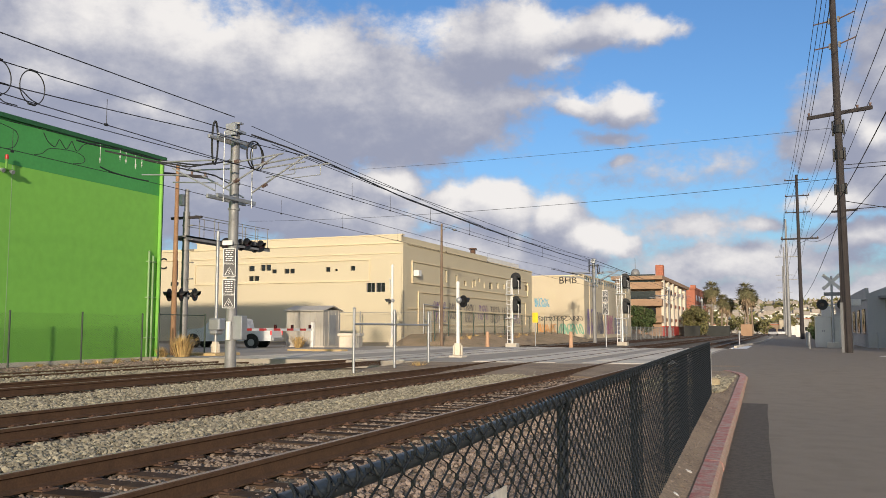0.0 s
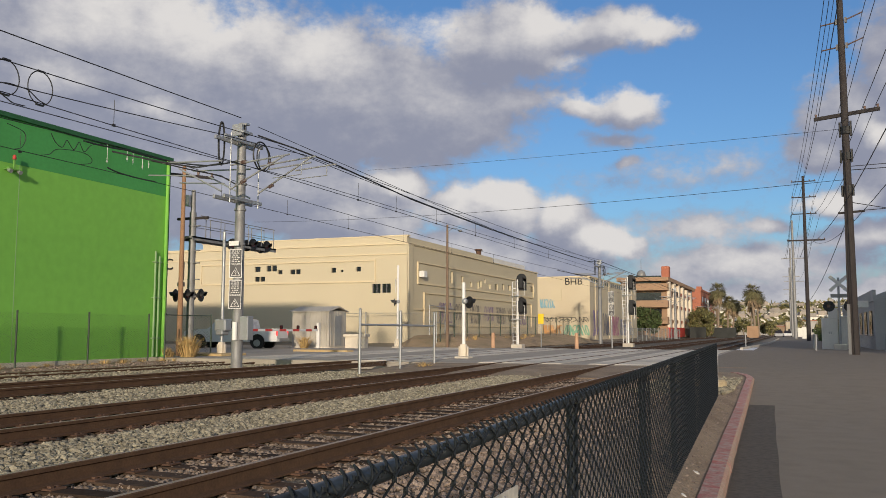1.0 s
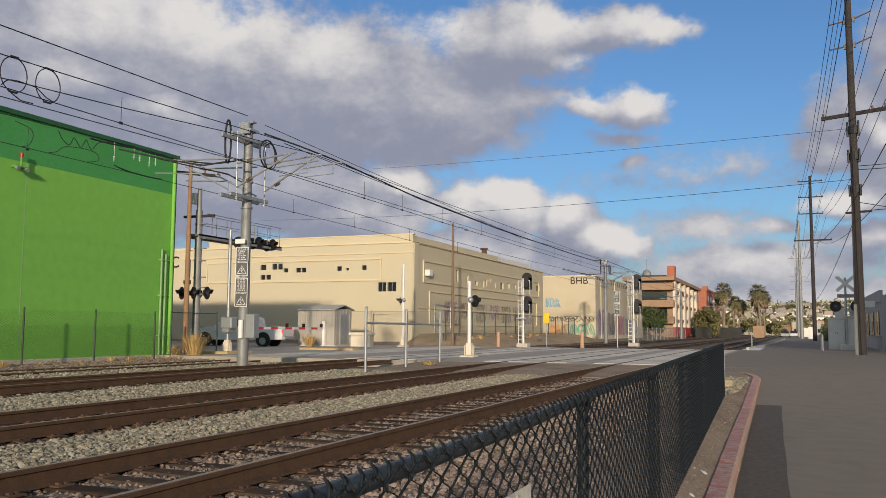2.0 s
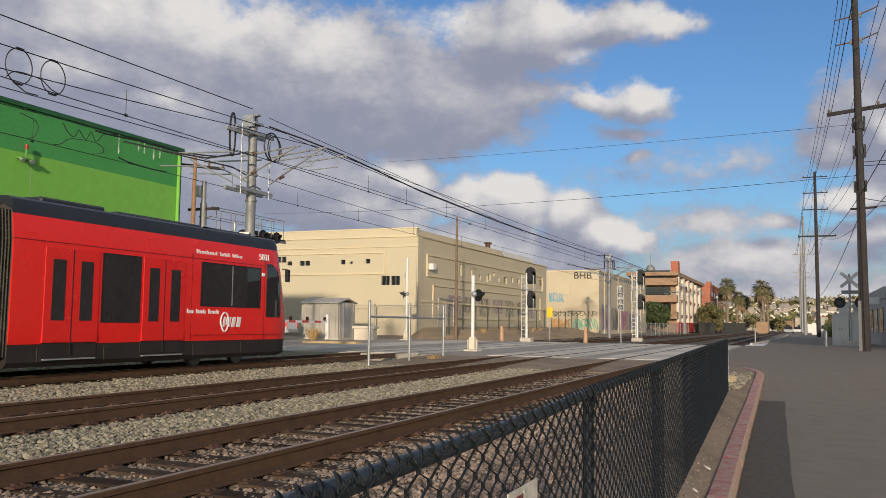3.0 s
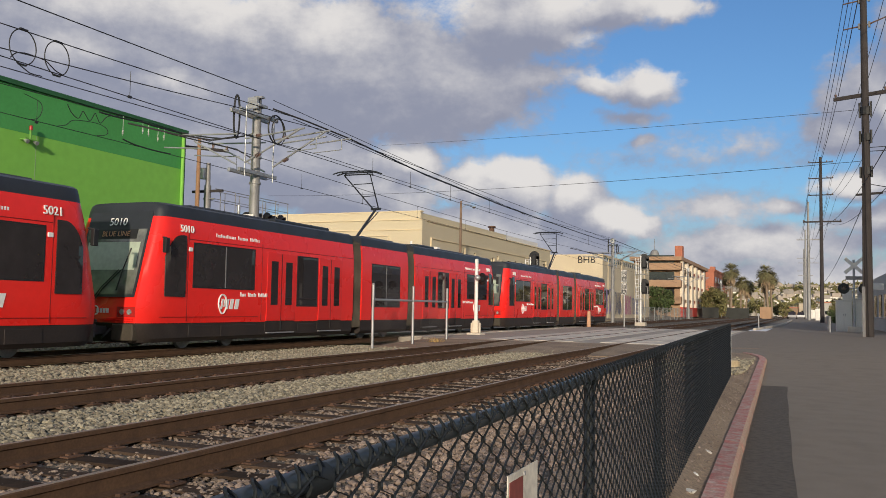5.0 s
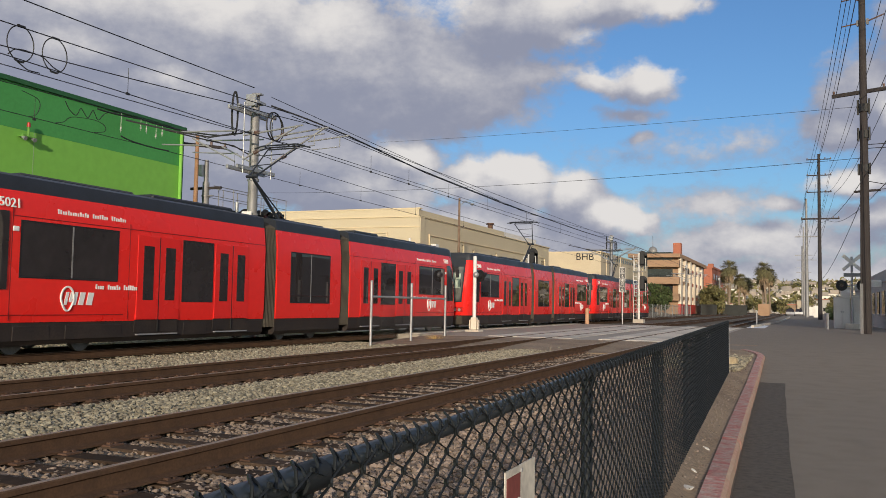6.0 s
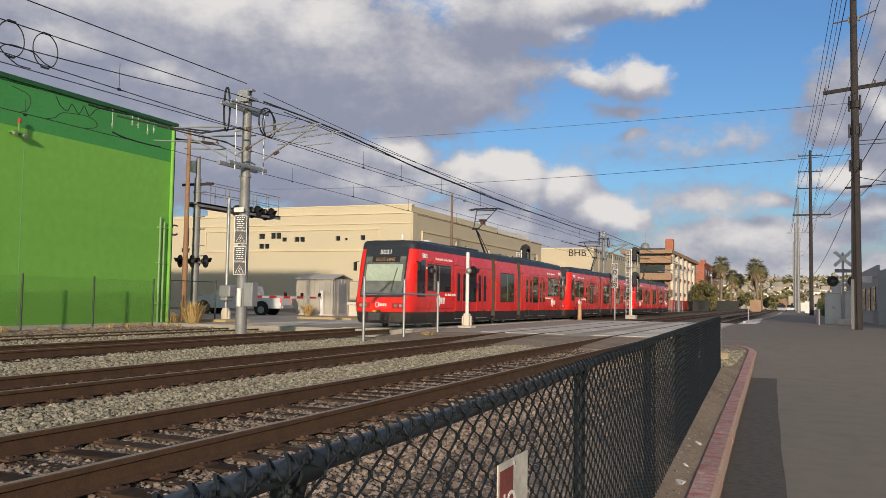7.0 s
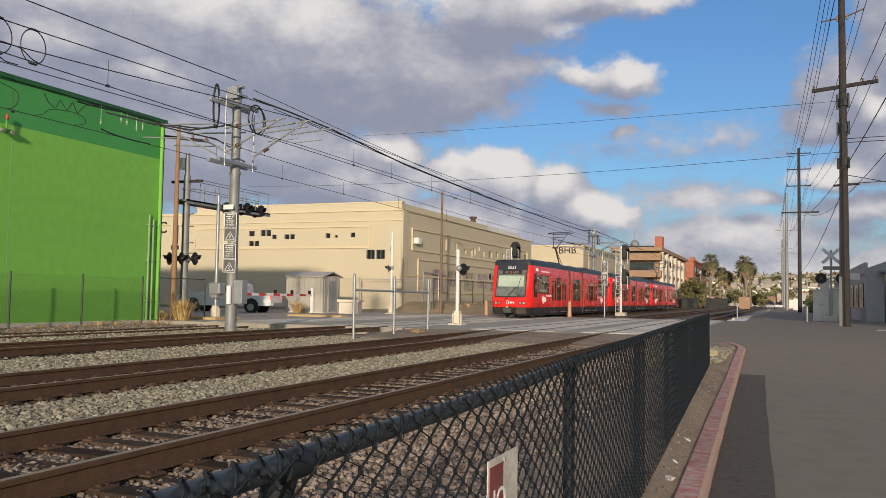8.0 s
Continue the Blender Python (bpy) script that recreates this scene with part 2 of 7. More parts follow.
WIRE = material("cable_black", (0.018, 0.018, 0.02), 0.6, 0, 0.2, 5, 40, 0.0)
WOOD_POLE = material("pole_wood", (0.040, 0.034, 0.034), 0.95, 0, 0.4, 2, 30, 0.5, 0.01, tint=(0.03, 0.025, 0.026))
WOOD_LIGHT = material("pole_wood_orange", (0.34, 0.20, 0.115), 0.95, 0, 0.35, 2, 30, 0.5, 0.01, tint=(0.25, 0.13, 0.07))


WOOD_BROWN = material("pole_wood_brown", (0.21, 0.145, 0.10), 0.95, 0, 0.35, 2, 30, 0.5, 0.01, tint=(0.15, 0.10, 0.07))


# ---- builders ----
def box(bm, x0, x1, y0, y1, z0, z1):
    vs = [bm.verts.new(p) for p in ((x0, y0, z0), (x1, y0, z0), (x1, y1, z0), (x0, y1, z0), (x0, y0, z1), (x1, y0, z1), (x1, y1, z1), (x0, y1, z1))]
    for f in ((3, 2, 1, 0), (4, 5, 6, 7), (0, 1, 5, 4), (1, 2, 6, 5), (2, 3, 7, 6), (3, 0, 4, 7)):
        bm.faces.new([vs[i] for i in f])
    return vs


def tube(bm, a, b, r0, r1=None, n=10, cap=True):
    a, b, r1 = Vector(a), Vector(b), r0 if r1 is None else r1
    d = (b - a).normalized()
    s = d.orthogonal().normalized()
    t = d.cross(s)
    rings = []
    for c, r in ((a, r0), (b, r1)):
        rings.append([bm.verts.new(c + (s * math.cos(2 * math.pi * i / n) + t * math.sin(2 * math.pi * i / n)) * r) for i in range(n)])
    for i in range(n):
        j = (i + 1) % n
        bm.faces.new((rings[0][i], rings[0][j], rings[1][j], rings[1][i]))
    if cap:
        bm.faces.new(rings[0][::-1])
        bm.faces.new(rings[1])


def sweep(bm, points, r, n=6, closed=False):
    """A pipe of radius r through the points."""
    pts = [Vector(p) for p in points]
    rings, prev = [], None
    for i, p in enumerate(pts):
        if closed:
            d = pts[(i + 1) % len(pts)] - pts[i - 1]
        else:
            d = pts[min(i + 1, len(pts) - 1)] - pts[max(i - 1, 0)]
        d.normalize()
        s = d.orthogonal().normalized() if prev is None else (prev - d * prev.dot(d)).normalized()
        prev = s
        t = d.cross(s)
        rings.append([bm.verts.new(p + (s * math.cos(2 * math.pi * k / n) + t * math.sin(2 * math.pi * k / n)) * r) for k in range(n)])
    m = len(rings)
    for i in range(m if closed else m - 1):
        for k in range(n):
            q = (k + 1) % n
            bm.faces.new((rings[i][k], rings[i][q], rings[(i + 1) % m][q], rings[(i + 1) % m][k]))
    if not closed:
        bm.faces.new(rings[0][::-1])
        bm.faces.new(rings[-1])


def loft(bm, sections, close=True):
    """Joins rings of equal count; close caps both ends."""
    rings = [[bm.verts.new(p) for p in s] for s in sections]
    n = len(rings[0])
    for a, b in zip(rings, rings[1:]):
        for i in range(n):
            j = (i + 1) % n
            bm.faces.new((a[i], a[j], b[j], b[i]))
    if close:
        bm.faces.new(rings[0][::-1])
        bm.faces.new(rings[-1])


def dome(bm, c, r, rz=None, n=14, rings=7, axis="z"):
    rz = r if rz is None else rz
    bmesh.ops.create_uvsphere(bm, u_segments=n, v_segments=rings, radius=1.0, matrix=Matrix.Translation(c) @ Matrix.Diagonal((r, r, rz, 1)))


def disc(bm, c, normal, r, thick, n=24):
    nrm = Vector(normal).normalized()
    tube(bm, Vector(c) - nrm * thick / 2, Vector(c) + nrm * thick / 2, r, r, n)


def mesh_of(name, bm, mat, smooth=False, bevel=0.0):
    if bevel:
        bmesh.ops.bevel(bm, geom=list(bm.edges), offset=bevel, segments=1, affect="EDGES", clamp_overlap=True)
    bmesh.ops.recalc_face_normals(bm, faces=bm.faces)
    me = bpy.data.meshes.new(name)
    bm.to_mesh(me)
    bm.free()
    for m in mat if isinstance(mat, (list, tuple)) else [mat]:
        me.materials.append(m)
    if smooth:
        for p in me.polygons:
            p.use_smooth = True
        me.set_sharp_from_angle(angle=radians(35))
    return me


def part(name, bm, mat, parent=None, label="", smooth=False, bevel=0.0, kind=""):
    ob = new(name, mesh_of(name, bm, mat, smooth, bevel))
    ob.parent = parent
    return tagged(ob, label=label, kind=kind)


def thing(name, label, category, at=(0, 0, 0), rz=0.0, group="", kind=""):
    ob = new(name)
    ob.empty_display_size = 0.2
    ob.matrix_basis = pose(*at, 0, 0, rz)
    return tagged(ob, label, category, group, kind)


def boxes(name, dims, mat, parent=None, label="", bevel=0.0, kind=""):
    bm = bmesh.new()
    for d in dims:
        box(bm, *d)
    return part(name, bm, mat, parent, label, bevel=bevel, kind=kind)


def writing(name, text, size, m, mat, parent=None, depth=0.004, align="LEFT"):
    """Raised letters in the built-in font, turned into a mesh."""
    cu = bpy.data.curves.new(name, "FONT")
    cu.body, cu.size, cu.extrude, cu.align_x, cu.align_y, cu.resolution_u = text, size, depth, align, "CENTER", 3
    tmp = bpy.data.objects.new(name, cu)
    scene.collection.objects.link(tmp)
    me = bpy.data.meshes.new_from_object(tmp.evaluated_get(bpy.context.evaluated_depsgraph_get()))
    bpy.data.objects.remove(tmp)
    bpy.data.curves.remove(cu)
    me.name = name
    me.materials.clear()
    me.materials.append(mat)
    ob = new(name, me)
    ob.parent = parent
    ob.matrix_basis = m
    return ob


# ---- setting ----
def grid_sheet(name, xs, ys, zfun, mat, label, category, thick=0.0):
    bm = bmesh.new()
    vs = [[bm.verts.new((x, y, zfun(x, y))) for x in xs] for y in ys]
    for j in range(len(ys) - 1):
        for i in range(len(xs) - 1):
            bm.faces.new((vs[j][i], vs[j][i + 1], vs[j + 1][i + 1], vs[j + 1][i]))
    if thick:
        r = bmesh.ops.extrude_face_region(bm, geom=list(bm.faces))
        for v in [g for g in r["geom"] if isinstance(g, bmesh.types.BMVert)]:
            v.co.z -= thick
    ob = part(name, bm, mat, None, label, smooth=True)
    return tagged(ob, category=category, kind="structure")


def frange(a, b, n):
    return [a + (b - a) * i / n for i in range(n + 1)]


TRACKS = {"near": -5.22, "middle": -9.44, "tram": -15.45, "far": -21.5}
CROSS0, CROSS1 = 31.0, 58.0        # the level crossing along the tracks


def ground_z(x, y):
    z = -0.30 if y > 31 else -0.55
    if y > 58 and x < -21:
        z = -0.30 + 0.75 * min(1.0, max(0.0, (y - 58) / 6)) * min(1.0, max(0.0, (-21 - x) / 4))
    return z + 0.03 * noise.noise((x * 0.2, y * 0.2, 0))


grid_sheet("ground", [-2500, -900, -300, -120, -80] + frange(-60, 20, 50) + [40, 120, 300, 900, 2500],
           [-900, -200, -80] + frange(-40, 160, 90) + [220, 300, 600, 1200, 3000], ground_z, GROUND, "bare sandy soil and gravel beside the railway", "ground")


def verge_z(y):
    """Level of the kerb top and fence foot, rising to the crossing."""
    return -0.30 + 0.30 * min(1.0, max(0.0, (y - 18) / 13))


def road_z(x, y):
    return verge_z(y) - 0.12 + 0.11 * min(1.0, max(0.0, (y - 22) / 9))


def kerb_x(y):
    return -0.375 - 0.0330 * y + 0.00036 * min(y, 27) ** 2 * (y > 0)


def kerb_line(y):
    """The kerb's edge, turning away from the road at its end."""
    return kerb_x(y) - 0.45 * max(0.0, (y - 25.8) / 2.2) ** 2


bm = bmesh.new()
ys = frange(-40, 22, 31) + frange(23, 28.2, 12) + frange(29.5, 330, 42)
rows_ = []
for y in ys:
    x0 = kerb_line(y) - 0.05 if y < 29 else -3.3
    rows_.append([bm.verts.new((x0 + (8.2 - x0) * i / 6, y, road_z(0, y))) for i in range(7)])
for a, b in zip(rows_, rows_[1:]):
    for i in range(6):
        bm.faces.new((a[i], a[i + 1], b[i + 1], b[i]))
tagged(part("road", bm, ASPHALT, None, "worn grey asphalt service road in shade", smooth=True), category="road", kind="structure")

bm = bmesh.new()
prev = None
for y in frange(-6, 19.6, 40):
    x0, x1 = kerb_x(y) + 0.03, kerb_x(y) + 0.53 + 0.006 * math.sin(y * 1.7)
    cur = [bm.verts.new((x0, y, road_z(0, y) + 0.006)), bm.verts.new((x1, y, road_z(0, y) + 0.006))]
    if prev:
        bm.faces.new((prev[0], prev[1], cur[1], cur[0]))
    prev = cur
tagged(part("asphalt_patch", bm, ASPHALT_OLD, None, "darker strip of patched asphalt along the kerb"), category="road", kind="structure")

# crossing street, with a slight crown
CROSS_Z = -0.022
grid_sheet("crossing_street", frange(-95, -3.3, 60), frange(CROSS0 - 0.5, CROSS1, 8),
           lambda x, y: CROSS_Z + 0.10 * min(1.0, max(0.0, (-24 - x) / 30)), CROSS_ASPHALT, "pale worn asphalt street over the level crossing", "road", 0.3)
grid_sheet("apron", frange(-13.2, -2.6, 8), frange(24.8, CROSS0 - 0.52, 5), lambda x, y: -0.17 + 0.145 * (y - 24.8) / 5.7, DIRT, "trampled brown dirt apron before the crossing", "ground", 0.2)


def rail_profile(x, z):
    return [(x + dx, z + dz) for dx, dz in ((-0.075, -0.172), (0.075, -0.172), (0.075, -0.155), (0.014, -0.135), (0.010, -0.05), (0.036, -0.038), (0.036, -0.006), (0.028, 0.0),
                                            (-0.028, 0.0), (-0.036, -0.006), (-0.036, -0.038), (-0.010, -0.05), (-0.014, -0.135), (-0.075, -0.155))]


tie_mesh = plate_mesh = spike_mesh = None


def railway_track(xc, z, y0, y1, ties_to, label, ties_from=None):
    """One line: two rails with bright running surfaces, wooden ties, plates and spikes."""
    global tie_mesh, plate_mesh, spike_mesh
    tr = thing("railway_track", label, "railway track", (xc, 0, z))
    for s in (-0.755, 0.755):
        bm = bmesh.new()
        loft(bm, [[(x, y, zz) for x, zz in rail_profile(s, 0)] for y in (y0, y1)])
        rail = part("rail", bm, RAIL_RUST, tr, "rusty steel rail")
        boxes("running_surface", [(s - 0.024, s + 0.024, y0, y1, 0.0, 0.003)], RAIL_HEAD, rail, "worn bright rail head")
    if tie_mesh is None:
        bm = bmesh.new()
        box(bm, -1.3, 1.3, -0.115, 0.115, -0.38, -0.182)
        tie_mesh = mesh_of("tie", bm, TIE_WOOD, bevel=0.012)
        bm = bmesh.new()
        box(bm, -0.17, 0.17, -0.09, 0.09, -0.183, -0.166)
        for dx in (-0.11, 0.11):
            box(bm, dx - 0.02, dx + 0.02, -0.05, -0.015, -0.166, -0.148)
            box(bm, dx - 0.02, dx + 0.02, 0.02, 0.055, -0.166, -0.152)
        plate_mesh = mesh_of("tie_plate", bm, SPIKE)
    y = (y0 if ties_from is None else ties_from) + 0.2
    while y < ties_to:
        t = new("tie", tie_mesh)
        t.parent = tr
        t.matrix_basis = pose(random.uniform(-0.04, 0.04), y, random.uniform(-0.015, 0.004), 0, 0, random.uniform(-1.5, 1.5))
        if xc > -12:
            for s in (-0.755, 0.755):
                p = new("tie_plate", plate_mesh)
                p.parent = tr
                p.matrix_basis = pose(s, y, 0)
        y += 0.50
    return tr


railway_track(TRACKS["near"], 0.0, 1.0, 330, CROSS0 - 0.4, "rusty freight track on creosoted ties in grey ballast")
railway_track(TRACKS["middle"], 0.0, 4.0, 330, CROSS0 - 4.5, "rusty disused-looking track between the other tracks")
railway_track(TRACKS["tram"], 0.0, -140, 330, CROSS0 - 6.0, "tram track on ballast, carrying the red tram", -30)
railway_track(TRACKS["far"], -0.14, -30, 330, CROSS0 - 6.0, "far tram track beside the green building")

# concrete crossing panels beside and between the rails
panel_mesh = {}
for key, xc in TRACKS.items():
    for dx, w in ((-1.25, 0.74), (0.0, 1.30), (1.25, 0.74)):
        bm = bmesh.new()
        box(bm, -w / 2, w / 2, -1.20, 1.20, -0.10, 0.0)
        me = mesh_of("crossing_panel", bm, CONCRETE, bevel=0.012)
        y = CROSS0 + 1.2
        while y < CROSS1 - 1:
            ob = new("crossing_panel", me)
            ob.parent = bpy.data.objects["crossing_street"]
            ob.matrix_basis = pose(xc + dx, y, random.uniform(-0.006, 0.0) - (0.01 if key == "far" else 0.0))
            y += 2.42

# kerb with red paint
RED_KERB = material("kerb_paint_red", (0.44, 0.15, 0.13), 0.9, 0, 0.5, 9.0, 45, 0.5, 0.006, tint=(0.46, 0.36, 0.30), stain=0.35, random=0.12)
KERB_FACE = material("kerb_concrete", (0.42, 0.30, 0.22), 0.9, 0, 0.4, 2.5, 40, 0.4, 0.004, tint=(0.46, 0.20, 0.15))
kerb = thing("kerb", "red-painted concrete kerb, chipped and faded", "kerb", kind="structure")
y = -4.0
while y < 28:
    y1 = min(y + 2.4, 28.2)
    bm = bmesh.new()
    n = 4
    secs = []
    for i in range(n + 1):
        yy = y + 0.006 + (y1 - y - 0.012) * i / n
        x, g = kerb_line(yy), verge_z(yy)
        j = random.uniform(-0.006, 0.006)
        secs.append([(x - 0.19, yy, g - 0.32), (x + 0.04, yy, g - 0.32), (x + 0.005 + j, yy, g - 0.035), (x - 0.025, yy, g - 0.004), (x - 0.19, yy, g + j * 0.5)])
    loft(bm, secs)
    me_ob = part("kerb_stone", bm, [RED_KERB, KERB_FACE], kerb)
    for p in me_ob.data.polygons:
        if p.normal.x > 0.6:
            p.material_index = 1
    y = y1
grid_sheet("verge", frange(-1.35, -0.1, 7), frange(-5, 28.1, 60), lambda x, y: verge_z(y) - 0.03 + max(0.0, -0.15 - verge_z(y)) * min(1.0, max(0.0, (-0.25 - x) / 0.25)) + 0.02 * noise.noise((x * 4, y * 3, 3)), DIRT, "strip of dry dirt and litter at the foot of the fence", "ground")
for v in bpy.data.objects["verge"].data.vertices:
    v.co.x = kerb_line(v.co.y) + v.co.x


# ballast shoulders and loose stones
def ballast(name, x0, x1, y0, y1, z, label):
    return grid_sheet(name, frange(x0, x1, max(2, int((x1 - x0) / 0.4))), frange(y0, y1, max(2, int((y1 - y0) / 0.8))),
                      lambda x, y: z + 0.03 * noise.noise((x * 1.3, y * 1.3, 5)), BALLAST_BED, label, "ballast")


ballast("ballast_bed", -25.4, -2.0, -30, 27, -0.215, "grey crushed-stone ballast under the tracks")
grid_sheet("shoulder", frange(-2.6, -1.0, 6), frange(-8, 29.5, 50), lambda x, y: -0.215 + 0.03 * min(1, max(0, (x + 2.5) / 1.0)) + 0.02 * noise.noise((x * 2, y * 2, 9)) - (0.25 if x > -0.70 - 0.0405 * y else 0.0), BALLAST_BED, "gravel shoulder falling towards the fence", "ballast")
ballast("ballast_bed_beyond", -23.5, -4.0, 58.5, 330, -0.20, "grey ballast of the tracks beyond the crossing")


def stones(name, areas, label, mat=None):
    rng = np.random.default_rng(4)
    ball = bmesh.new()
    bmesh.ops.create_icosphere(ball, subdivisions=1, radius=1)
    base = np.array([v.co[:] for v in ball.verts])
    tri = np.array([[v.index for v in f.verts] for f in ball.faces])
    ball.free()
    nv = len(base)
    V, F, k = [], [], 0
    for x0, x1, y0, y1, z, per, s0, s1 in areas:
        n = int((x1 - x0) * (y1 - y0) * per)
        c = np.c_[rng.uniform(x0, x1, n), rng.uniform(y0, y1, n), z + rng.uniform(-0.02, 0.012, n)]
        size = rng.uniform(s0, s1, (n, 1, 1)) * rng.uniform(0.78, 1.15, (n, nv, 1))
        ang = rng.uniform(0, 6.28, n)
        v = base[None] * size * rng.uniform((0.8, 0.6, 0.45), (1.2, 0.95, 0.8), (n, 1, 3)) + rng.normal(0, 0.10, (n, nv, 3)) * size
        ca, sa = np.cos(ang)[:, None], np.sin(ang)[:, None]
        v = np.stack([v[..., 0] * ca - v[..., 1] * sa, v[..., 0] * sa + v[..., 1] * ca, v[..., 2]], -1) + c[:, None]
        V.append(v.reshape(-1, 3))
        F.append((tri[None] + (np.arange(n) * nv + k)[:, None, None]).reshape(-1, 3))
        k += n * nv
    me = bpy.data.meshes.new(name)
    me.from_pydata(np.concatenate(V).tolist(), [], np.concatenate(F).tolist())
    me.materials.append(mat or STONE)
    return tagged(new(name, me), label, "ballast stones", kind="stuff")


stones("ballast_stones", [
    (-8.3, -6.55, 3, 14, -0.185, 560, 0.02, 0.046), (-8.3, -6.55, 14, 26, -0.185, 380, 0.025, 0.05), (-8.3, -6.55, 26, 30.6, -0.16, 260, 0.025, 0.05),
    (-14.0, -10.6, 7, 26, -0.185, 260, 0.028, 0.055), (-17.0, -14.0, 9, 26, -0.21, 90, 0.03, 0.055),
    (-25.4, -17.0, 10, 30, -0.205, 60, 0.03, 0.06), (-3.4, -1.3, 19.8, 28, -0.17, 190, 0.03, 0.07),
], "loose grey and brown crushed stones between the rails")
STONE_DARK = material("oily_stone", (0.22, 0.17, 0.13), 0.9, 0, 0.3, 6, 60, 0.3, 0.004, tint=(0.09, 0.07, 0.055), island=0.55)
stones("track_stones", [(-6.6, -3.9, 1.5, 14, -0.212, 520, 0.018, 0.038), (-6.6, -3.9, 14, 30.4, -0.208, 260, 0.022, 0.042), (-10.7, -8.2, 5, 27, -0.208, 170, 0.022, 0.045)],
       "dark oily crushed stones between the wooden sleepers", STONE_DARK)
STONE_BROWN = material("brown_stone", (0.23, 0.18, 0.145), 0.9, 0, 0.3, 6, 60, 0.3, 0.004, tint=(0.16, 0.11, 0.085), island=0.55)
stones("brown_gravel", [(-4.1, -2.0, 1.0, 10, -0.20, 420, 0.016, 0.040), (-2.0, -0.97, 1.0, 6, -0.185, 330, 0.012, 0.03), (-2.0, -1.18, 6, 11, -0.185, 300, 0.012, 0.03), (-2.0, -1.3, 11, 14, -0.185, 250, 0.012, 0.03), (-3.9, -1.8, 10, 26, -0.205, 200, 0.022, 0.045)],
       "reddish brown stones and dirt behind the fence", STONE_BROWN)
stones("verge_gravel", [(-0.66 - 0.0405 * y, kerb_line(y) - 0.22, y, y + 1, -0.195, 110 - 2.5 * y, 0.006, 0.016) for y in range(3, 26)], "small brown and pale gravel scattered on the dirt verge", STONE_BROWN)
grid_sheet("corner_dirt", frange(-4.5, -1.4, 8), frange(25.5, 31.2, 10), lambda x, y: verge_z(y) - 0.045 + 0.015 * noise.noise((x * 2, y * 2, 8)), DIRT, "dirt and gravel at the corner of the crossing", "ground")

grid_sheet("dirt_strip", frange(-26.1, -22.6, 12), frange(8, 31.2, 60), lambda x, y: -0.175 + 0.05 * noise.noise((x * 1.5, y * 1.5, 6)) - 0.05 * max(0.0, x + 23.6), DIRT, "strip of dirt and dead leaves at the foot of the green wall", "ground")
stones("leaf_litter", [(-25.6, -22.8, 12, 31, -0.15, 40, 0.015, 0.05)], "dead leaves and small stones at the green wall", STONE_BROWN)


# ---- tram ----
def tram_section(y, hw, dz, pts, shear):
    """A ring across the car: pts are (x fraction, z); shear leans the upper part back."""
    out = []
    full = [(x, z) for x, z in pts] + [(-x, z) for x, z in reversed(pts) if x > 1e-6 or True]
    sgn = 1 if y >= 0 else -1
    for x, z in full:
        lean = shear * max(0.0, z - 1.15) * LEAN + shear * max(0.0, 0.68 - z) * 0.35
        out.append((x * hw, y - sgn * lean, z + dz))
    return out


RED_PTS = [(1.30, 0.66), (1.325, 0.95), (1.325, 1.15), (1.325, 1.65), (1.325, 2.15), (1.325, 2.62), (1.30, 2.95), (1.262, 3.24)]
ROOF_PTS = [(1.262, 3.24), (1.25, 3.40), (1.21, 3.53), (1.10, 3.585), (0.8, 3.60)]
SKIRT_PTS = [(1.20, 0.20), (1.285, 0.30), (1.285, 0.66)]
NOSE = [(11.3, 1.0, 0.0), (11.75, 0.995, 0.2), (12.1, 0.965, 0.55), (12.36, 0.90, 0.85), (12.50, 0.80, 1.0)]
TIP, LEAN = 12.50, 0.27


def shell(pts, name, mat, parent, y0, y1, nose, label=""):
    """A body shell from y0 to y1; with nose, the outer end narrows and leans back."""
    s = 1 if y1 + y0 >= 0 else -1
    a, b = sorted((abs(y0), abs(y1)))
    secs = []
    if nose:
        secs.append(tram_section(s * a, 1.0, 0, pts, 0))
        for yy, w, sh in NOSE:
            secs.append(tram_section(s * yy, w, 0, pts, sh))
    else:
        secs = [tram_section(y0, 1.0, 0, pts, 0), tram_section(y1, 1.0, 0, pts, 0)]
    bm = bmesh.new()
    loft(bm, secs)
    return part(name, bm, mat, parent, label, smooth=True)


LOGO_WHITE = material("tram_lettering_white", (0.85, 0.84, 0.82), 0.5, 0, 0.05, 2, 30, 0.0)
DOOR_RED = material("tram_door_red", (0.80, 0.022, 0.018), 0.26, 0, 0.06, 0.6, 6, 0.0)
HEADLAMP = material("headlamp_reflector", (0.62, 0.58, 0.5), 0.15, 0.8, 0.1, 5, 20, 0.0)
LAMP_BOX = material("lamp_housing", (0.42, 0.022, 0.02), 0.3, 0, 0.1, 4, 20, 0.0)
MARKER_RED = glow("marker_lamp_red", (1.0, 0.03, 0.03), 1.2)
SIGN_AMBER = glow("destination_amber", (0.42, 0.24, 0.12), 0.05)
WINDSHIELD = material("windscreen", (0.16, 0.17, 0.15), 0.06, 0, 0.5, 1.4, 5, 0.02, 0.02, tint=(0.05, 0.05, 0.05), spec=0.9)
BLIND = material("cab_blind", (0.42, 0.50, 0.40), 0.5, 0, 0.2, 1.5, 10, 0.05, 0.002)
YELLOW_TAG = material("yellow_tag", (0.75, 0.48, 0.03), 0.6)
SEAM_RED = material("tram_seam", (0.22, 0.008, 0.008), 0.6, 0, 0.1, 2, 20, 0.0)
COUPLER = material("coupler_steel", (0.075, 0.075, 0.08), 0.55, 0.4, 0.3, 6, 40, 0.1, 0.002)
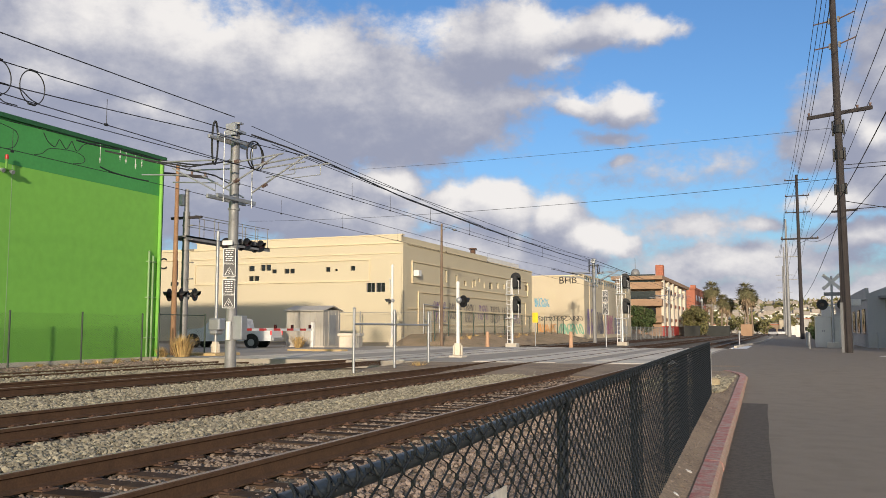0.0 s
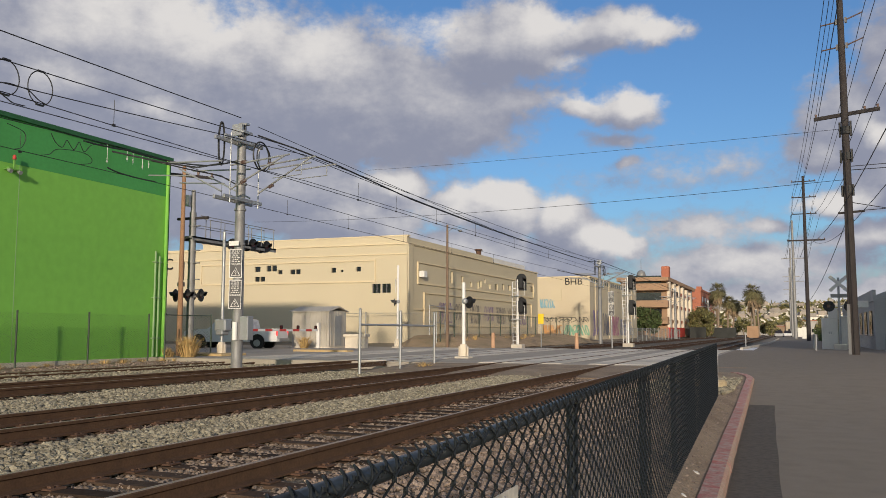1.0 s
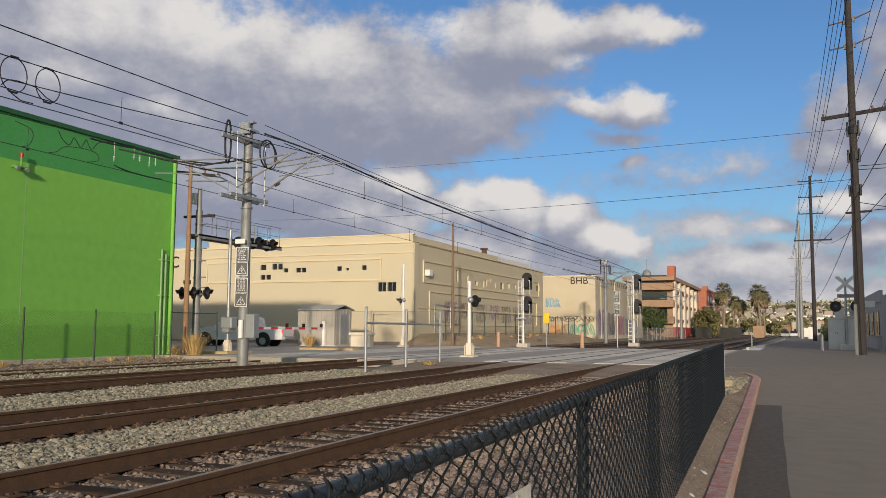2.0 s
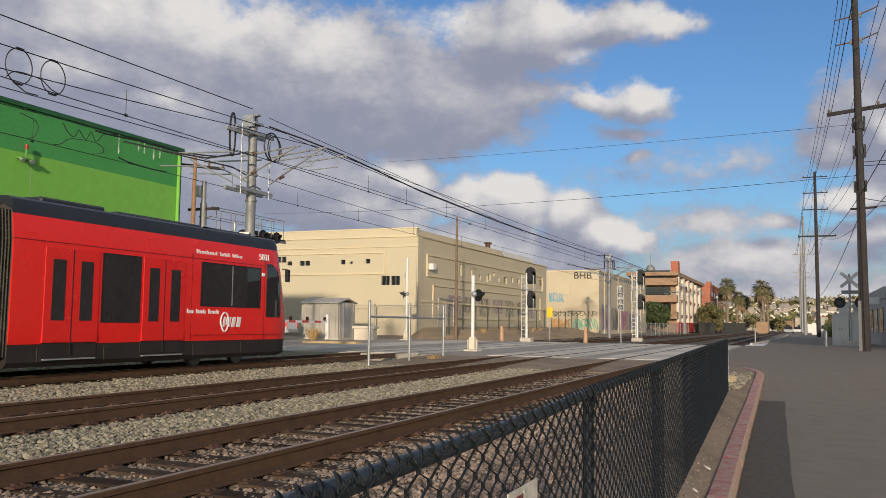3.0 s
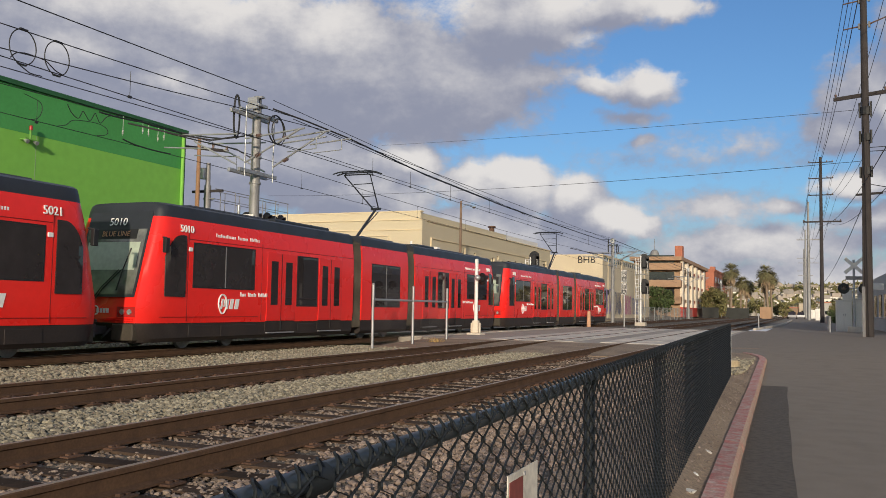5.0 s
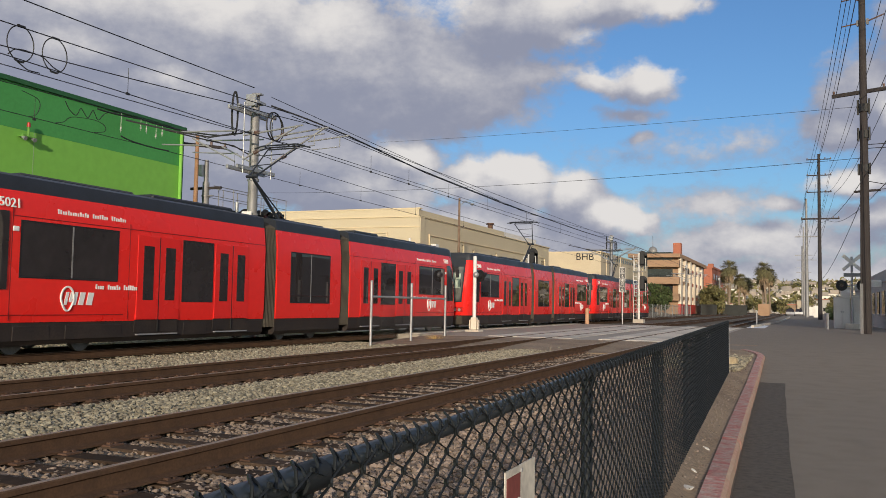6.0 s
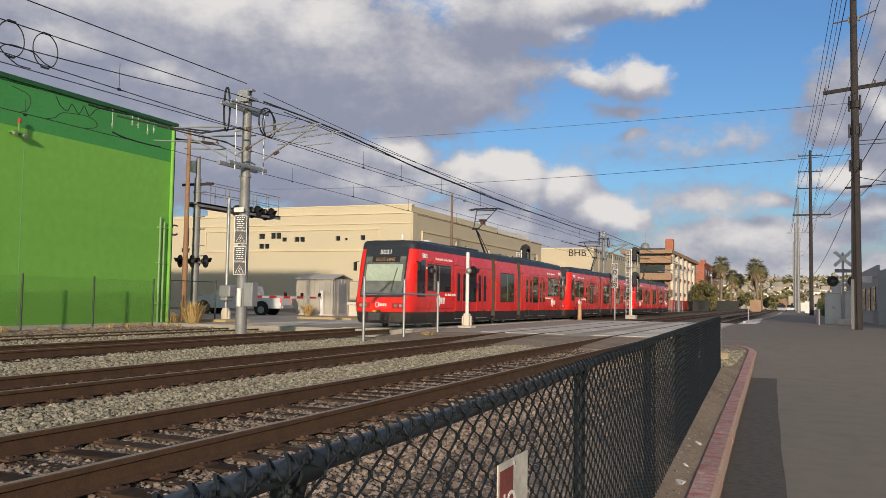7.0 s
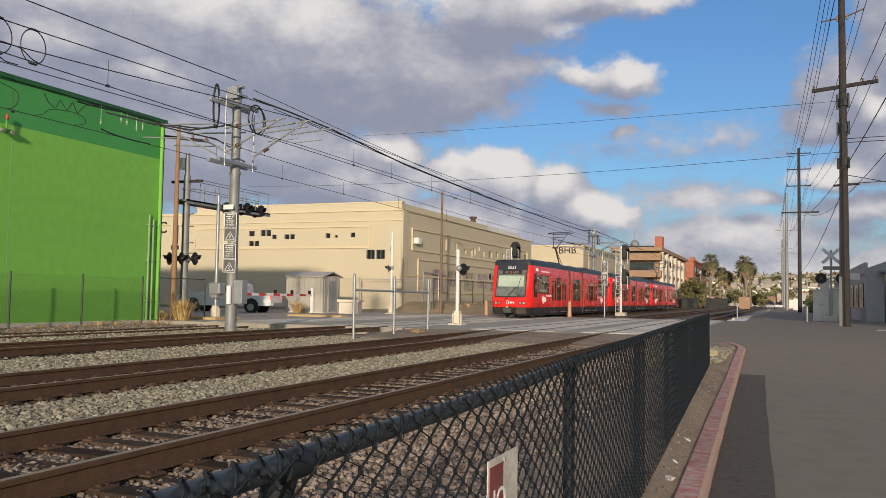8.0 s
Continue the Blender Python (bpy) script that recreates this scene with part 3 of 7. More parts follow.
SIDE_M = Matrix(((0, 0, 1, 0), (1, 0, 0, 0), (0, 1, 0, 0), (0, 0, 0, 1)))      # writing on the +x side


def side_panel(name, y0, y1, z0, z1, x0, x1, mat, parent, label="", bevel=0.0):
    a, b = sorted((y0, y1))
    return boxes(name, [(min(x0, x1), max(x0, x1), a, b, z0, z1)], mat, parent, label, bevel)


def tram_window(parent, y0, y1, z0, z1, side, split=True):
    x = 1.325 * side
    w = side_panel("window", y0, y1, z0, z1, x - 0.03 * side, x + 0.006 * side, TRAM_GLASS, parent, "dark tinted side window")
    rub = []
    a, b = sorted((y0, y1))
    for q in ((a - 0.035, a, z0 - 0.035, z1 + 0.035), (b, b + 0.035, z0 - 0.035, z1 + 0.035), (a, b, z0 - 0.035, z0), (a, b, z1, z1 + 0.035)):
        rub.append((min(x - 0.02 * side, x + 0.009 * side), max(x - 0.02 * side, x + 0.009 * side), *q))
    boxes("window_seal", rub, BLACK, w)
    if split:
        side_panel("window_bar", (a + b) / 2 - 0.018, (a + b) / 2 + 0.018, z0, z1, x - 0.02 * side, x + 0.012 * side, GREY_STEEL, w)


def tram_door(parent, y0, y1, side):
    x = 1.325 * side
    a, b = sorted((y0, y1))
    mid = (a + b) / 2
    for p, q in ((a, mid - 0.008), (mid + 0.008, b)):
        leaf = side_panel("door_leaf", p, q, 0.685, 2.64, x - 0.04 * side, x + 0.012 * side, DOOR_RED, parent, "red sliding door leaf", bevel=0.008)
        c = (p + q) / 2
        side_panel("door_glass", c - 0.17, c + 0.17, 1.14, 2.40, x - 0.02 * side, x + 0.018 * side, TRAM_GLASS, leaf)
    side_panel("door_foot", a, b, 0.40, 0.68, x - 0.06 * side, x - 0.02 * side, SKIRT, parent)
    side_panel("door_seam", mid - 0.008, mid + 0.008, 0.42, 2.63, x - 0.03 * side, x + 0.015 * side, BLACK, parent)
    side_panel("door_step", a + 0.05, b - 0.05, 0.33, 0.36, x - 0.06 * side, x + 0.03 * side, GALV, parent, "steel door step")


def bogie(parent, y):
    b = boxes("bogie", [(-1.05, 1.05, y - 0.75, y + 0.75, 0.30, 0.44), (0.93, 1.08, y - 1.25, y + 1.25, 0.22, 0.42), (-1.08, -0.93, y - 1.25, y + 1.25, 0.22, 0.42)], SKIRT, parent, "dark steel bogie frame")
    for s in (-1, 1):
        for dy in (-0.9, 0.9):
            bm = bmesh.new()
            disc(bm, (s * 0.755, y + dy, 0.305), (1, 0, 0), 0.30, 0.12, 28)
            disc(bm, (s * 0.83, y + dy, 0.305), (1, 0, 0), 0.12, 0.10, 16)
            part("wheel", bm, GREY_STEEL, b, "steel wheel", smooth=True)


def pantograph(parent, y, way):
    """Half pantograph; way is the direction of its knee along the car."""
    p = boxes("pantograph", [(-0.55, 0.55, y - 0.35, y - 0.27, 3.58, 3.66), (-0.55, 0.55, y + 0.27, y + 0.35, 3.58, 3.66), (-0.55, -0.47, y - 0.35, y + 0.35, 3.58, 3.66), (0.47, 0.55, y - 0.35, y + 0.35, 3.58, 3.66)],
              TRAM_DARK, parent, "raised half pantograph")
    knee, head = Vector((0, y + way * 1.5, 4.95)), Vector((0, y - way * 0.1, 6.17))
    bm = bmesh.new()
    tube(bm, (0, y - way * 0.1, 3.66), knee, 0.055, 0.045, 8)
    tube(bm, (0.12, y - way * 0.35, 3.66), knee + Vector((0.1, 0, -0.12)), 0.022, 0.022, 6)
    part("lower_arm", bm, TRAM_DARK, p)
    bm = bmesh.new()
    for s in (-1, 1):
        tube(bm, knee + Vector((s * 0.12, 0, 0)), head + Vector((s * 0.55, 0, -0.1)), 0.028, 0.022, 6)
    tube(bm, knee + Vector((-0.2, 0, 0)), knee + Vector((0.2, 0, 0)), 0.05, 0.05, 8)
    tube(bm, head + Vector((-0.55, 0, -0.1)), head + Vector((0.55, 0, -0.1)), 0.025, 0.025, 6)
    for f in (0.35, 0.68):
        m = knee.lerp(head, f)
        w = 0.12 + 0.43 * f
        tube(bm, m + Vector((-w, 0, 0)), m + Vector((w, 0, 0.02)), 0.016, 0.016, 6)
    part("upper_arm", bm, TRAM_DARK, p)
    bm = bmesh.new()
    for dy in (-0.16, 0.16):
        sweep(bm, [(x, head.y + dy, head.z - 0.28 * max(0, abs(x) - 0.62) ** 1.2) for x in frange(-0.95, 0.95, 16)], 0.026, 6)
    for s in (-0.55, 0.55):
        tube(bm, (s, head.y - 0.18, head.z - 0.04), (s, head.y + 0.18, head.z - 0.04), 0.02, 0.02, 6)
    part("collector_head", bm, TRAM_DARK, p)


def tram_end(car, s, lit):
    """Cab end in the direction s: windscreen, lamps, coupler, mirrors."""
    def back(y, z, sh):
        return s * (y - sh * (max(0.0, z - 1.15) * LEAN + max(0.0, 0.68 - z) * 0.35))
    def front_quad(name, x0, x1, z0, z1, off, mat, parent, label="", n=6):
        bm = bmesh.new()
        ringA, ringB = [], []
        for i in range(n + 1):
            x = x0 + (x1 - x0) * i / n
            ax = abs(x) / 1.325
            if ax <= 0.80:
                y, sh = TIP, 1.0
            elif ax <= 0.90:
                f = (ax - 0.80) / 0.10
                y, sh = TIP - 0.14 * f, 1.0 - 0.15 * f
            else:
                f = min(1.0, (ax - 0.90) / 0.065)
                y, sh = TIP - 0.14 - 0.26 * f, 0.85 - 0.3 * f
            ringA.append([(x, back(y + off, z0, sh), z0), (x, back(y + off, z1, sh), z1)])
            ringB.append([(x, back(y - 0.03, z0, sh), z0), (x, back(y - 0.03, z1, sh), z1)])
        secs = [[a[0], a[1], b[1], b[0]] for a, b in zip(ringA, ringB)]
        loft(bm, secs)
        return part(name, bm, mat, parent, label)
    mask = front_quad("cab_surround", -0.97, 0.97, 1.27, 3.36, 0.010, TRAM_DARK, car, "black windscreen surround")
    scr = front_quad("windscreen", -0.91, 0.91, 1.33, 2.92, 0.022, WINDSHIELD, mask, "large sloping windscreen")
    front_quad("blind", -0.82, 0.80, 1.92, 2.60, 0.026, BLIND, scr, "pale lowered cab blind")
    front_quad("destination_sign", -0.62, 0.64, 2.68, 2.92, 0.027, BLACK, mask, "dark destination display")
    bm = bmesh.new()
    for x in (-0.42, -0.34):
        sweep(bm, [(x, back(TIP + 0.04, 1.05, 1), 1.02), (x + 0.38, back(TIP + 0.07, 1.5, 1), 1.5), (x + 0.78, back(TIP + 0.06, 1.92, 1), 1.92)], 0.014, 5)
    sweep(bm, [(0.42, back(TIP + 0.055, 1.42, 1), 1.42), (0.48, back(TIP + 0.055, 1.92, 1), 1.92), (0.58, back(TIP + 0.055, 2.45, 1), 2.45)], 0.016, 5)
    part("wiper", bm, BLACK, scr)
    for x in (-0.78, 0.78):
        h = front_quad("headlight_box", x - 0.27, x + 0.27, 0.80, 1.04, 0.012, LAMP_BOX, car, "red-framed headlight cluster", n=4)
        for dx in (-0.12, 0.12):
            bm = bmesh.new()
            y = s * (TIP + 0.02 - (0.13 if abs(x + dx) > 0.9 else 0))
            disc(bm, (x + dx * 0.9, y, 0.92), (0, 1, 0), 0.065, 0.03, 16)
            part("lamp", bm, HEADLAMP if lit and dx * x < 0 else GALV, h, smooth=True)
    for x in (-0.92, 0.92):
        bm = bmesh.new()
        y = back(TIP - 0.18, 3.12, 0.9)
        box(bm, x - 0.11, x + 0.11, min(y, y + s * 0.05), max(y, y + s * 0.05), 3.06, 3.16)
        part("marker_lamp", bm, MARKER_RED if s < 0 else TRAM_GLASS, car, "marker lamp", bevel=0.01)
    boxes("valance_box", [(0.38, 1.02, *sorted((s * 12.1, s * 12.55)), 0.24, 0.64)], BELLOWS, car, "dusty grey-brown valance box", bevel=0.03)
    boxes("bumper_line", [(-1.0, 1.0, *sorted((s * (TIP - 0.1), s * (TIP + 0.03))), 0.745, 0.765), (-1.0, 1.0, *sorted((s * (TIP - 0.1), s * (TIP + 0.03))), 0.70, 0.715)], DOOR_RED, car)
    c = boxes("coupler", [(-0.16, 0.16, *sorted((s * 12.2, s * 13.08)), 0.38, 0.58), (-0.26, 0.26, *sorted((s * 12.88, s * 13.10)), 0.32, 0.64), (-0.34, -0.26, *sorted((s * 12.5, s * 12.80)), 0.36, 0.5),
                          (-0.07, 0.07, *sorted((s * 12.66, s * 12.82)), 0.66, 0.74)], COUPLER, car, "grey steel coupler head", bevel=0.015)
    boxes("coupler_tag", [(-0.06, 0.06, *sorted((s * 13.0, s * 13.08)), 0.645, 0.72)], YELLOW_TAG, c, "small yellow tag")
    for x in (-0.42, 0.40):
        bm = bmesh.new()
        sweep(bm, [(x, s * 12.3, 0.62), (x * 1.05, s * 12.62, 0.50), (x * 0.8, s * 12.72, 0.34), (x * 0.4, s * 12.6, 0.30)], 0.025, 6)
        part("jumper_cable", bm, BLACK, c)
    # cab side windows with rounded top, mirrors
    for sd in (-1, 1):
        x = 1.318 * sd
        a, b = s * 11.12, s * 11.86
        bm = bmesh.new()
        lo, hi = sorted((a, b))
        outline = [(a, 1.30), (b + s * 0.16, 1.30), (b + s * 0.12, 1.75), (b + s * 0.03, 2.2)] + [(b + s * (0.03 - 0.55 * (1 - math.cos(math.pi / 2 * i / 6))), 2.2 + 0.62 * math.sin(math.pi / 2 * i / 6)) for i in range(1, 7)] + [(a, 2.82)]
        def xs_at(y, z):
            lean = LEAN * max(0.0, z - 1.15)
            ys_ = [yy - sh * lean for yy, w, sh in NOSE]
            return float(np.interp(abs(y), ys_, [w for yy, w, sh in NOSE]) * np.interp(z, [q[1] for q in RED_PTS], [q[0] for q in RED_PTS])) * sd
        def top_at(y):
            d = (s * y - 11.26) / 0.58
            return 2.82 - 0.55 * max(0.0, min(1.0, d)) ** 2.4
        secs = []
        for y in (s * q for q in frange(11.12, 11.84, 10)):
            top = top_at(y)
            zs = frange(1.30, top, 7)
            secs.append([(xs_at(y, z) + 0.024 * sd, y, z) for z in zs] + [(xs_at(y, z) - 0.05 * sd, y, z) for z in reversed(zs)])
        loft(bm, secs)
        part("cab_side_window", bm, TRAM_GLASS, car, "dark arched cab side window")
        bm = bmesh.new()
        tube(bm, (x - 0.02 * sd, s * 11.95, 2.72), (x + 0.14 * sd, s * 12.0, 2.70), 0.02, 0.02, 6)
        box(bm, *sorted((x + 0.09 * sd, x + 0.19 * sd)), *sorted((s * 11.93, s * 12.07)), 2.34, 2.70)
        part("mirror", bm, BLACK, car, "black exterior mirror", bevel=0.012)
        bm = bmesh.new()
        box(bm, *sorted((x, x + 0.03 * sd)), *sorted((s * 10.88, s * 11.02)), 2.44, 2.54)
        part("side_lamp", bm, LOGO_WHITE, car, "small white side lamp", bevel=0.01)


def tram_logo(car, y, side):
    """Operator's emblem as plain white shapes: a ring and slanted strokes."""
    x = 1.333 * side
    bm = bmesh.new()
    pts = [(x, y + side * (-0.27 + (0.17 - 0.05 * (math.sin(a) < 0) * abs(math.sin(a))) * math.cos(a)), 1.14 + 0.25 * math.sin(a)) for a in frange(0, 2 * math.pi, 24)[:-1]]
    sweep(bm, pts, 0.024, 4, True)
    for yy, w, z0, z1 in ((-0.36, 0.075, 1.01, 1.28), (-0.24, 0.075, 1.07, 1.28), (-0.12, 0.075, 1.01, 1.28), (0.02, 0.14, 1.01, 1.28), (0.24, 0.16, 1.01, 1.28)):
        vs = [(x - 0.006 * side, y + side * (yy + (zz - 1.01) * 0.23 + dw), zz) for dw, zz in ((0, z0), (w, z0), (w, z1), (0, z1))]
        loft(bm, [[(xx + o * side, b, c) for xx, b, c in vs] for o in (0, 0.01)])
    part("emblem", bm, LOGO_WHITE, car, "plain white operator emblem")


def word_bars(car, y, z, height, words, side):
    """Lettering of the operator's name as plain bars, word by word."""
    x = 1.333 * side
    if z > 2.7:
        x = 1.305 * side
    bm = bmesh.new()
    for w in words:
        k = 0.0
        while k < w - 0.02:
            box(bm, *sorted((x - 0.012 * side, x + 0.004 * side)), *sorted((y, y + side * 0.038)), z - height / 2, z + height / 2 * (1.0 if k == 0 else random.choice((0.35, 0.35, 0.4, 0.9))))
            y += side * 0.066
            k += 0.066
        y += side * 0.09
    part("lettering_bars", bm, LOGO_WHITE, car, "row of small white lettering bars")


def tram_car(number, knee, label, lit):
    car = thing("tram_car", label, "tram", group="coupled tram cars")
    for s in (-1, 1):
        shell(RED_PTS, "end_body", RED_PAINT, car, s * 2.50, s * TIP, True, "glossy red end section")
        shell(ROOF_PTS, "end_roof", TRAM_DARK, car, s * 2.50, s * 12.68, True, "dark grey roof")
        shell(SKIRT_PTS, "end_skirt", SKIRT, car, s * 2.50, s * 12.68, True, "dirty dark skirt")
        # bellows with folds
        bm = bmesh.new()
        ring = [(1.30, 0.42), (1.31, 2.7), (1.25, 3.3), (0.9, 3.48), (-0.9, 3.48), (-1.25, 3.3), (-1.31, 2.7), (-1.30, 0.42)]
        loft(bm, [[(x * k, s * (1.88 + 0.0365 * i), z) for x, z in ring] for i in range(18) for k in ((0.99 if i % 2 else 0.945),)])
        part("bellows", bm, BELLOWS, car, "dusty brown folded bellows")
    shell(RED_PTS, "middle_body", RED_PAINT, car, -1.88, 1.88, False, "glossy red middle section")
    shell(ROOF_PTS, "middle_roof", TRAM_DARK, car, -1.88, 1.88, False)
    shell(SKIRT_PTS, "middle_skirt", SKIRT, car, -1.88, 1.88, False)
    for side in (-1, 1):
        tram_window(car, -1.13, 1.13, 1.15, 2.62, side)
        for s in (-1, 1):
            tram_window(car, s * 8.24, s * 10.80, 1.57, 2.64, side)
            tram_window(car, s * 4.87, s * 6.00, 1.14, 2.60, side, split=False)
            tram_door(car, s * 6.12, s * 7.60, side)
            tram_door(car, s * 3.28, s * 4.76, side)
            tram_logo(car, s * 9.50 if s * side > 0 else s * 9.34, side)
            y0 = -9.93 if s < 0 else 8.02
            word_bars(car, (side * y0 if side > 0 else -y0 if s > 0 else 9.93), 2.93, 0.10, (0.86, 0.44, 0.44), side) if side > 0 else None
            if side > 0:
                word_bars(car, -8.84 if s < 0 else 7.70, 1.41, 0.11, (0.26, 0.40, 0.48), side)
                writing("fleet_number", number, 0.26, Matrix.Translation((1.316, -11.35 if s < 0 else 10.75, 2.98)) @ SIDE_M @ pose(0, 0, 0, -5, 0, 0), LOGO_WHITE, car, depth=0.012)
    # panel seams, sills and roof boxes
    for side in (-1, 1):
        x = 1.327 * side
        for s in (-1, 1):
            boxes("seam", [(x - 0.01, x + 0.002, *sorted((s * 11.02, s * 11.035)), 0.70, 2.95), (x - 0.01, x + 0.002, *sorted((s * 7.85, s * 7.862)), 0.70, 2.85),
                           (x - 0.01, x + 0.002, *sorted((s * 2.5, s * 11.0)), 2.74, 2.752), (x - 0.01, x + 0.002, *sorted((s * 8.0, s * 12.0)), 0.80, 0.812)], SEAM_RED, car)
            for p, q in ((8.0, 9.6), (3.2, 4.3), (5.0, 5.9), (10.0, 10.9)):
                boxes("skirt_panel", [(side * 1.30 - 0.02, side * 1.30, *sorted((s * p, s * q)), 0.29, 0.59)], SKIRT, car, bevel=0.01)
    for y0, y1, h in ((-10.6, -7.4, 3.66), (-6.8, -3.6, 3.70), (3.4, 5.2, 3.70), (5.6, 8.6, 3.66), (9.0, 10.8, 3.64), (-1.3, 1.3, 3.64)):
        boxes("roof_box", [(-0.98, 0.98, y0, y1, 3.44, h)], TRAM_DARK, car, "dark roof equipment box", bevel=0.04)
    for y in (-9.6, 0.0, 9.6):
        bogie(car, y)
    pantograph(car, 0.1, knee)
    for s in (-1, 1):
        tram_end(car, s, lit and s < 0)
    # number and destination on the trailing end
    tilt = math.degrees(math.atan(LEAN))
    M_end = lambda x, z, off: Matrix.Translation((x, -(TIP + 0.02 + off - LEAN * (z - 1.15)), z)) @ pose(0, 0, 0, 90 - tilt, 0, 0)
    writing("fleet_number", number, 0.28, M_end(-0.02, 3.10, 0.022), LOGO_WHITE, car, align="CENTER")
    writing("destination", "BLUE LINE", 0.19, M_end(0.0, 2.80, 0.034), SIGN_AMBER, car, align="CENTER")
    bm = bmesh.new()
    pts = [(-0.14 + 0.09 * math.cos(a), -TIP - 0.02, 0.95 + 0.10 * math.sin(a)) for a in frange(0, 2 * math.pi, 18)[:-1]]
    sweep(bm, pts, 0.016, 4, True)
    for k in range(4):
        box(bm, -0.10 + 0.10 * k, -0.04 + 0.10 * k, -TIP - 0.03, -TIP - 0.01, 0.89, 1.0)
    part("emblem", bm, LOGO_WHITE, car, "plain white operator emblem")
    return car


tram_rear = tram_car("5021", -1, "glossy red articulated tram car, trailing, with lit headlamps", True)
tram_middle = tram_car("5010", 1, "glossy red articulated tram car in the middle of the train", False)
tram_lead = tram_car("5031", 1, "glossy red articulated tram car leading the train", True)


# ---- buildings ----
WINDOW_DARK = glass("dark_window", (0.02, 0.022, 0.025), 0.12)
ROOF_WHITE = material("white_roofing", (0.72, 0.70, 0.66), 0.8, 0, 0.1, 1, 20, 0.1, 0.003)
METAL_DOWN = material("painted_pipe", (0.27, 0.42, 0.20), 0.6, 0, 0.15, 2, 20, 0.05, 0.002)


def green_warehouse():
    g = thing("warehouse", "bright green painted warehouse with a darker green band under the eaves", "building")
    x = -26.4
    boxes("wall", [(x - 40, x, -30, 31.644, -0.4, 7.28)], GREEN_WALL, g, "bright green rendered wall")
    boxes("upper_wall", [(x - 40, x + 0.004, -30, 31.648, 7.28, 8.95)], GREEN_BAND, g, "darker green upper band")
    boxes("eaves_trim", [(x - 0.5, x + 0.10, -30, 31.794, 8.95, 9.12), (x - 40, x - 0.5, 31.444, 31.794, 8.95, 9.12)], GREEN_DARK, g, "dark green metal eaves trim")
    boxes("roof", [(x - 40, x - 0.5, -30, 31.444, 8.95, 9.04)], GREEN_DARK, g)
    for y, z1 in ((31.444, 8.9), (30.794, 4.7), (31.064, 4.5)):
        bm = bmesh.new()
        tube(bm, (x + 0.10, y, -0.25), (x + 0.10, y, z1), 0.08 if z1 > 8 else 0.045, None, 10)
        for z in (0.8, 2.6, 4.2):
            box(bm, x, x + 0.17, y - 0.09, y + 0.09, z, z + 0.05)
        part("downpipe", bm, GREEN_WALL if z1 > 8 else METAL_DOWN, g, "pipe fixed to the green wall", smooth=True)
    boxes("corner_trim", [(x - 0.04, x + 0.03, 31.544, 31.704, -0.3, 8.94)], GREEN_DARK, g)
    for y in (23.35, 14.0, 4.0):
        boxes("wall_joint", [(x - 0.02, x + 0.006, y, y + 0.03, -0.3, 7.26)], METAL_DOWN, g)
    boxes("plinth", [(x - 0.3, x + 0.05, -30, 31.644, -0.4, -0.02)], CONCRETE, g, "grey concrete foot of the wall")
    # wall beacon
    b = thing("wall_beacon", "small red warning beacon on a pale bracket on the green wall", "beacon", (x, 22.9, 7.05))
    boxes("bracket", [(0.0, 0.30, -0.26, 0.26, -0.05, 0.0), (0.0, 0.08, -0.10, 0.10, -0.10, 0.08), (0.20, 0.27, -0.035, 0.035, 0.0, 0.34)], material("bracket_paint", (0.14, 0.34, 0.06), 0.6), b, "green-painted bracket", bevel=0.01)
    for dy in (-0.22, 0.20):
        bm = bmesh.new()
        tube(bm, (0.2, dy, -0.06), (0.36, dy, -0.13), 0.05, 0.08, 12)
        part("spotlight", bm, GALV, b, smooth=True)
    bm = bmesh.new()
    tube(bm, (0.235, 0, 0.34), (0.235, 0, 0.48), 0.07, 0.06, 14)
    dome(bm, (0.235, 0, 0.48), 0.06, 0.04)
    part("red_lens", bm, material("red_lens", (0.45, 0.03, 0.02), 0.3), b, "red lens", smooth=True)


def recess_wall(name, axis, at, u0, u1, z0, z1, holes, depth, mat, parent, thick=0.35, label=""):
    """A wall with openings that go through it. axis 'y': the wall stands at y=at and spans x; axis 'x': at x=at, spans y."""
    us = sorted({u0, u1, *[h[0] for h in holes], *[h[1] for h in holes]})
    zs = sorted({z0, z1, *[h[2] for h in holes], *[h[3] for h in holes]})
    bm = bmesh.new()
    nu, nz = len(us) - 1, len(zs) - 1
    solid = [[not any(h[0] <= (us[i] + us[i + 1]) / 2 <= h[1] and h[2] <= (zs[j] + zs[j + 1]) / 2 <= h[3] for h in holes) for j in range(nz)] for i in range(nu)]
    cache = {}
    def vert(i, j, k):
        if (i, j, k) not in cache:
            d = at + (thick if k else 0) * (1 if axis == "y" else -1)
            cache[i, j, k] = bm.verts.new((us[i], d, zs[j]) if axis == "y" else (d, us[i], zs[j]))
        return cache[i, j, k]
    ok = lambda i, j: 0 <= i < nu and 0 <= j < nz and solid[i][j]
    for i in range(nu):
        for j in range(nz):
            if not solid[i][j]:
                continue
            for k in (0, 1):
                bm.faces.new([vert(i, j, k), vert(i + 1, j, k), vert(i + 1, j + 1, k), vert(i, j + 1, k)])
            for (di, dj), (a, b) in {(-1, 0): ((i, j), (i, j + 1)), (1, 0): ((i + 1, j), (i + 1, j + 1)), (0, -1): ((i, j), (i + 1, j)), (0, 1): ((i, j + 1), (i + 1, j + 1))}.items():
                if not ok(i + di, j + dj):
                    bm.faces.new([vert(*a, 0), vert(*b, 0), vert(*b, 1), vert(*a, 1)])
    return part(name, bm, mat, parent, label)


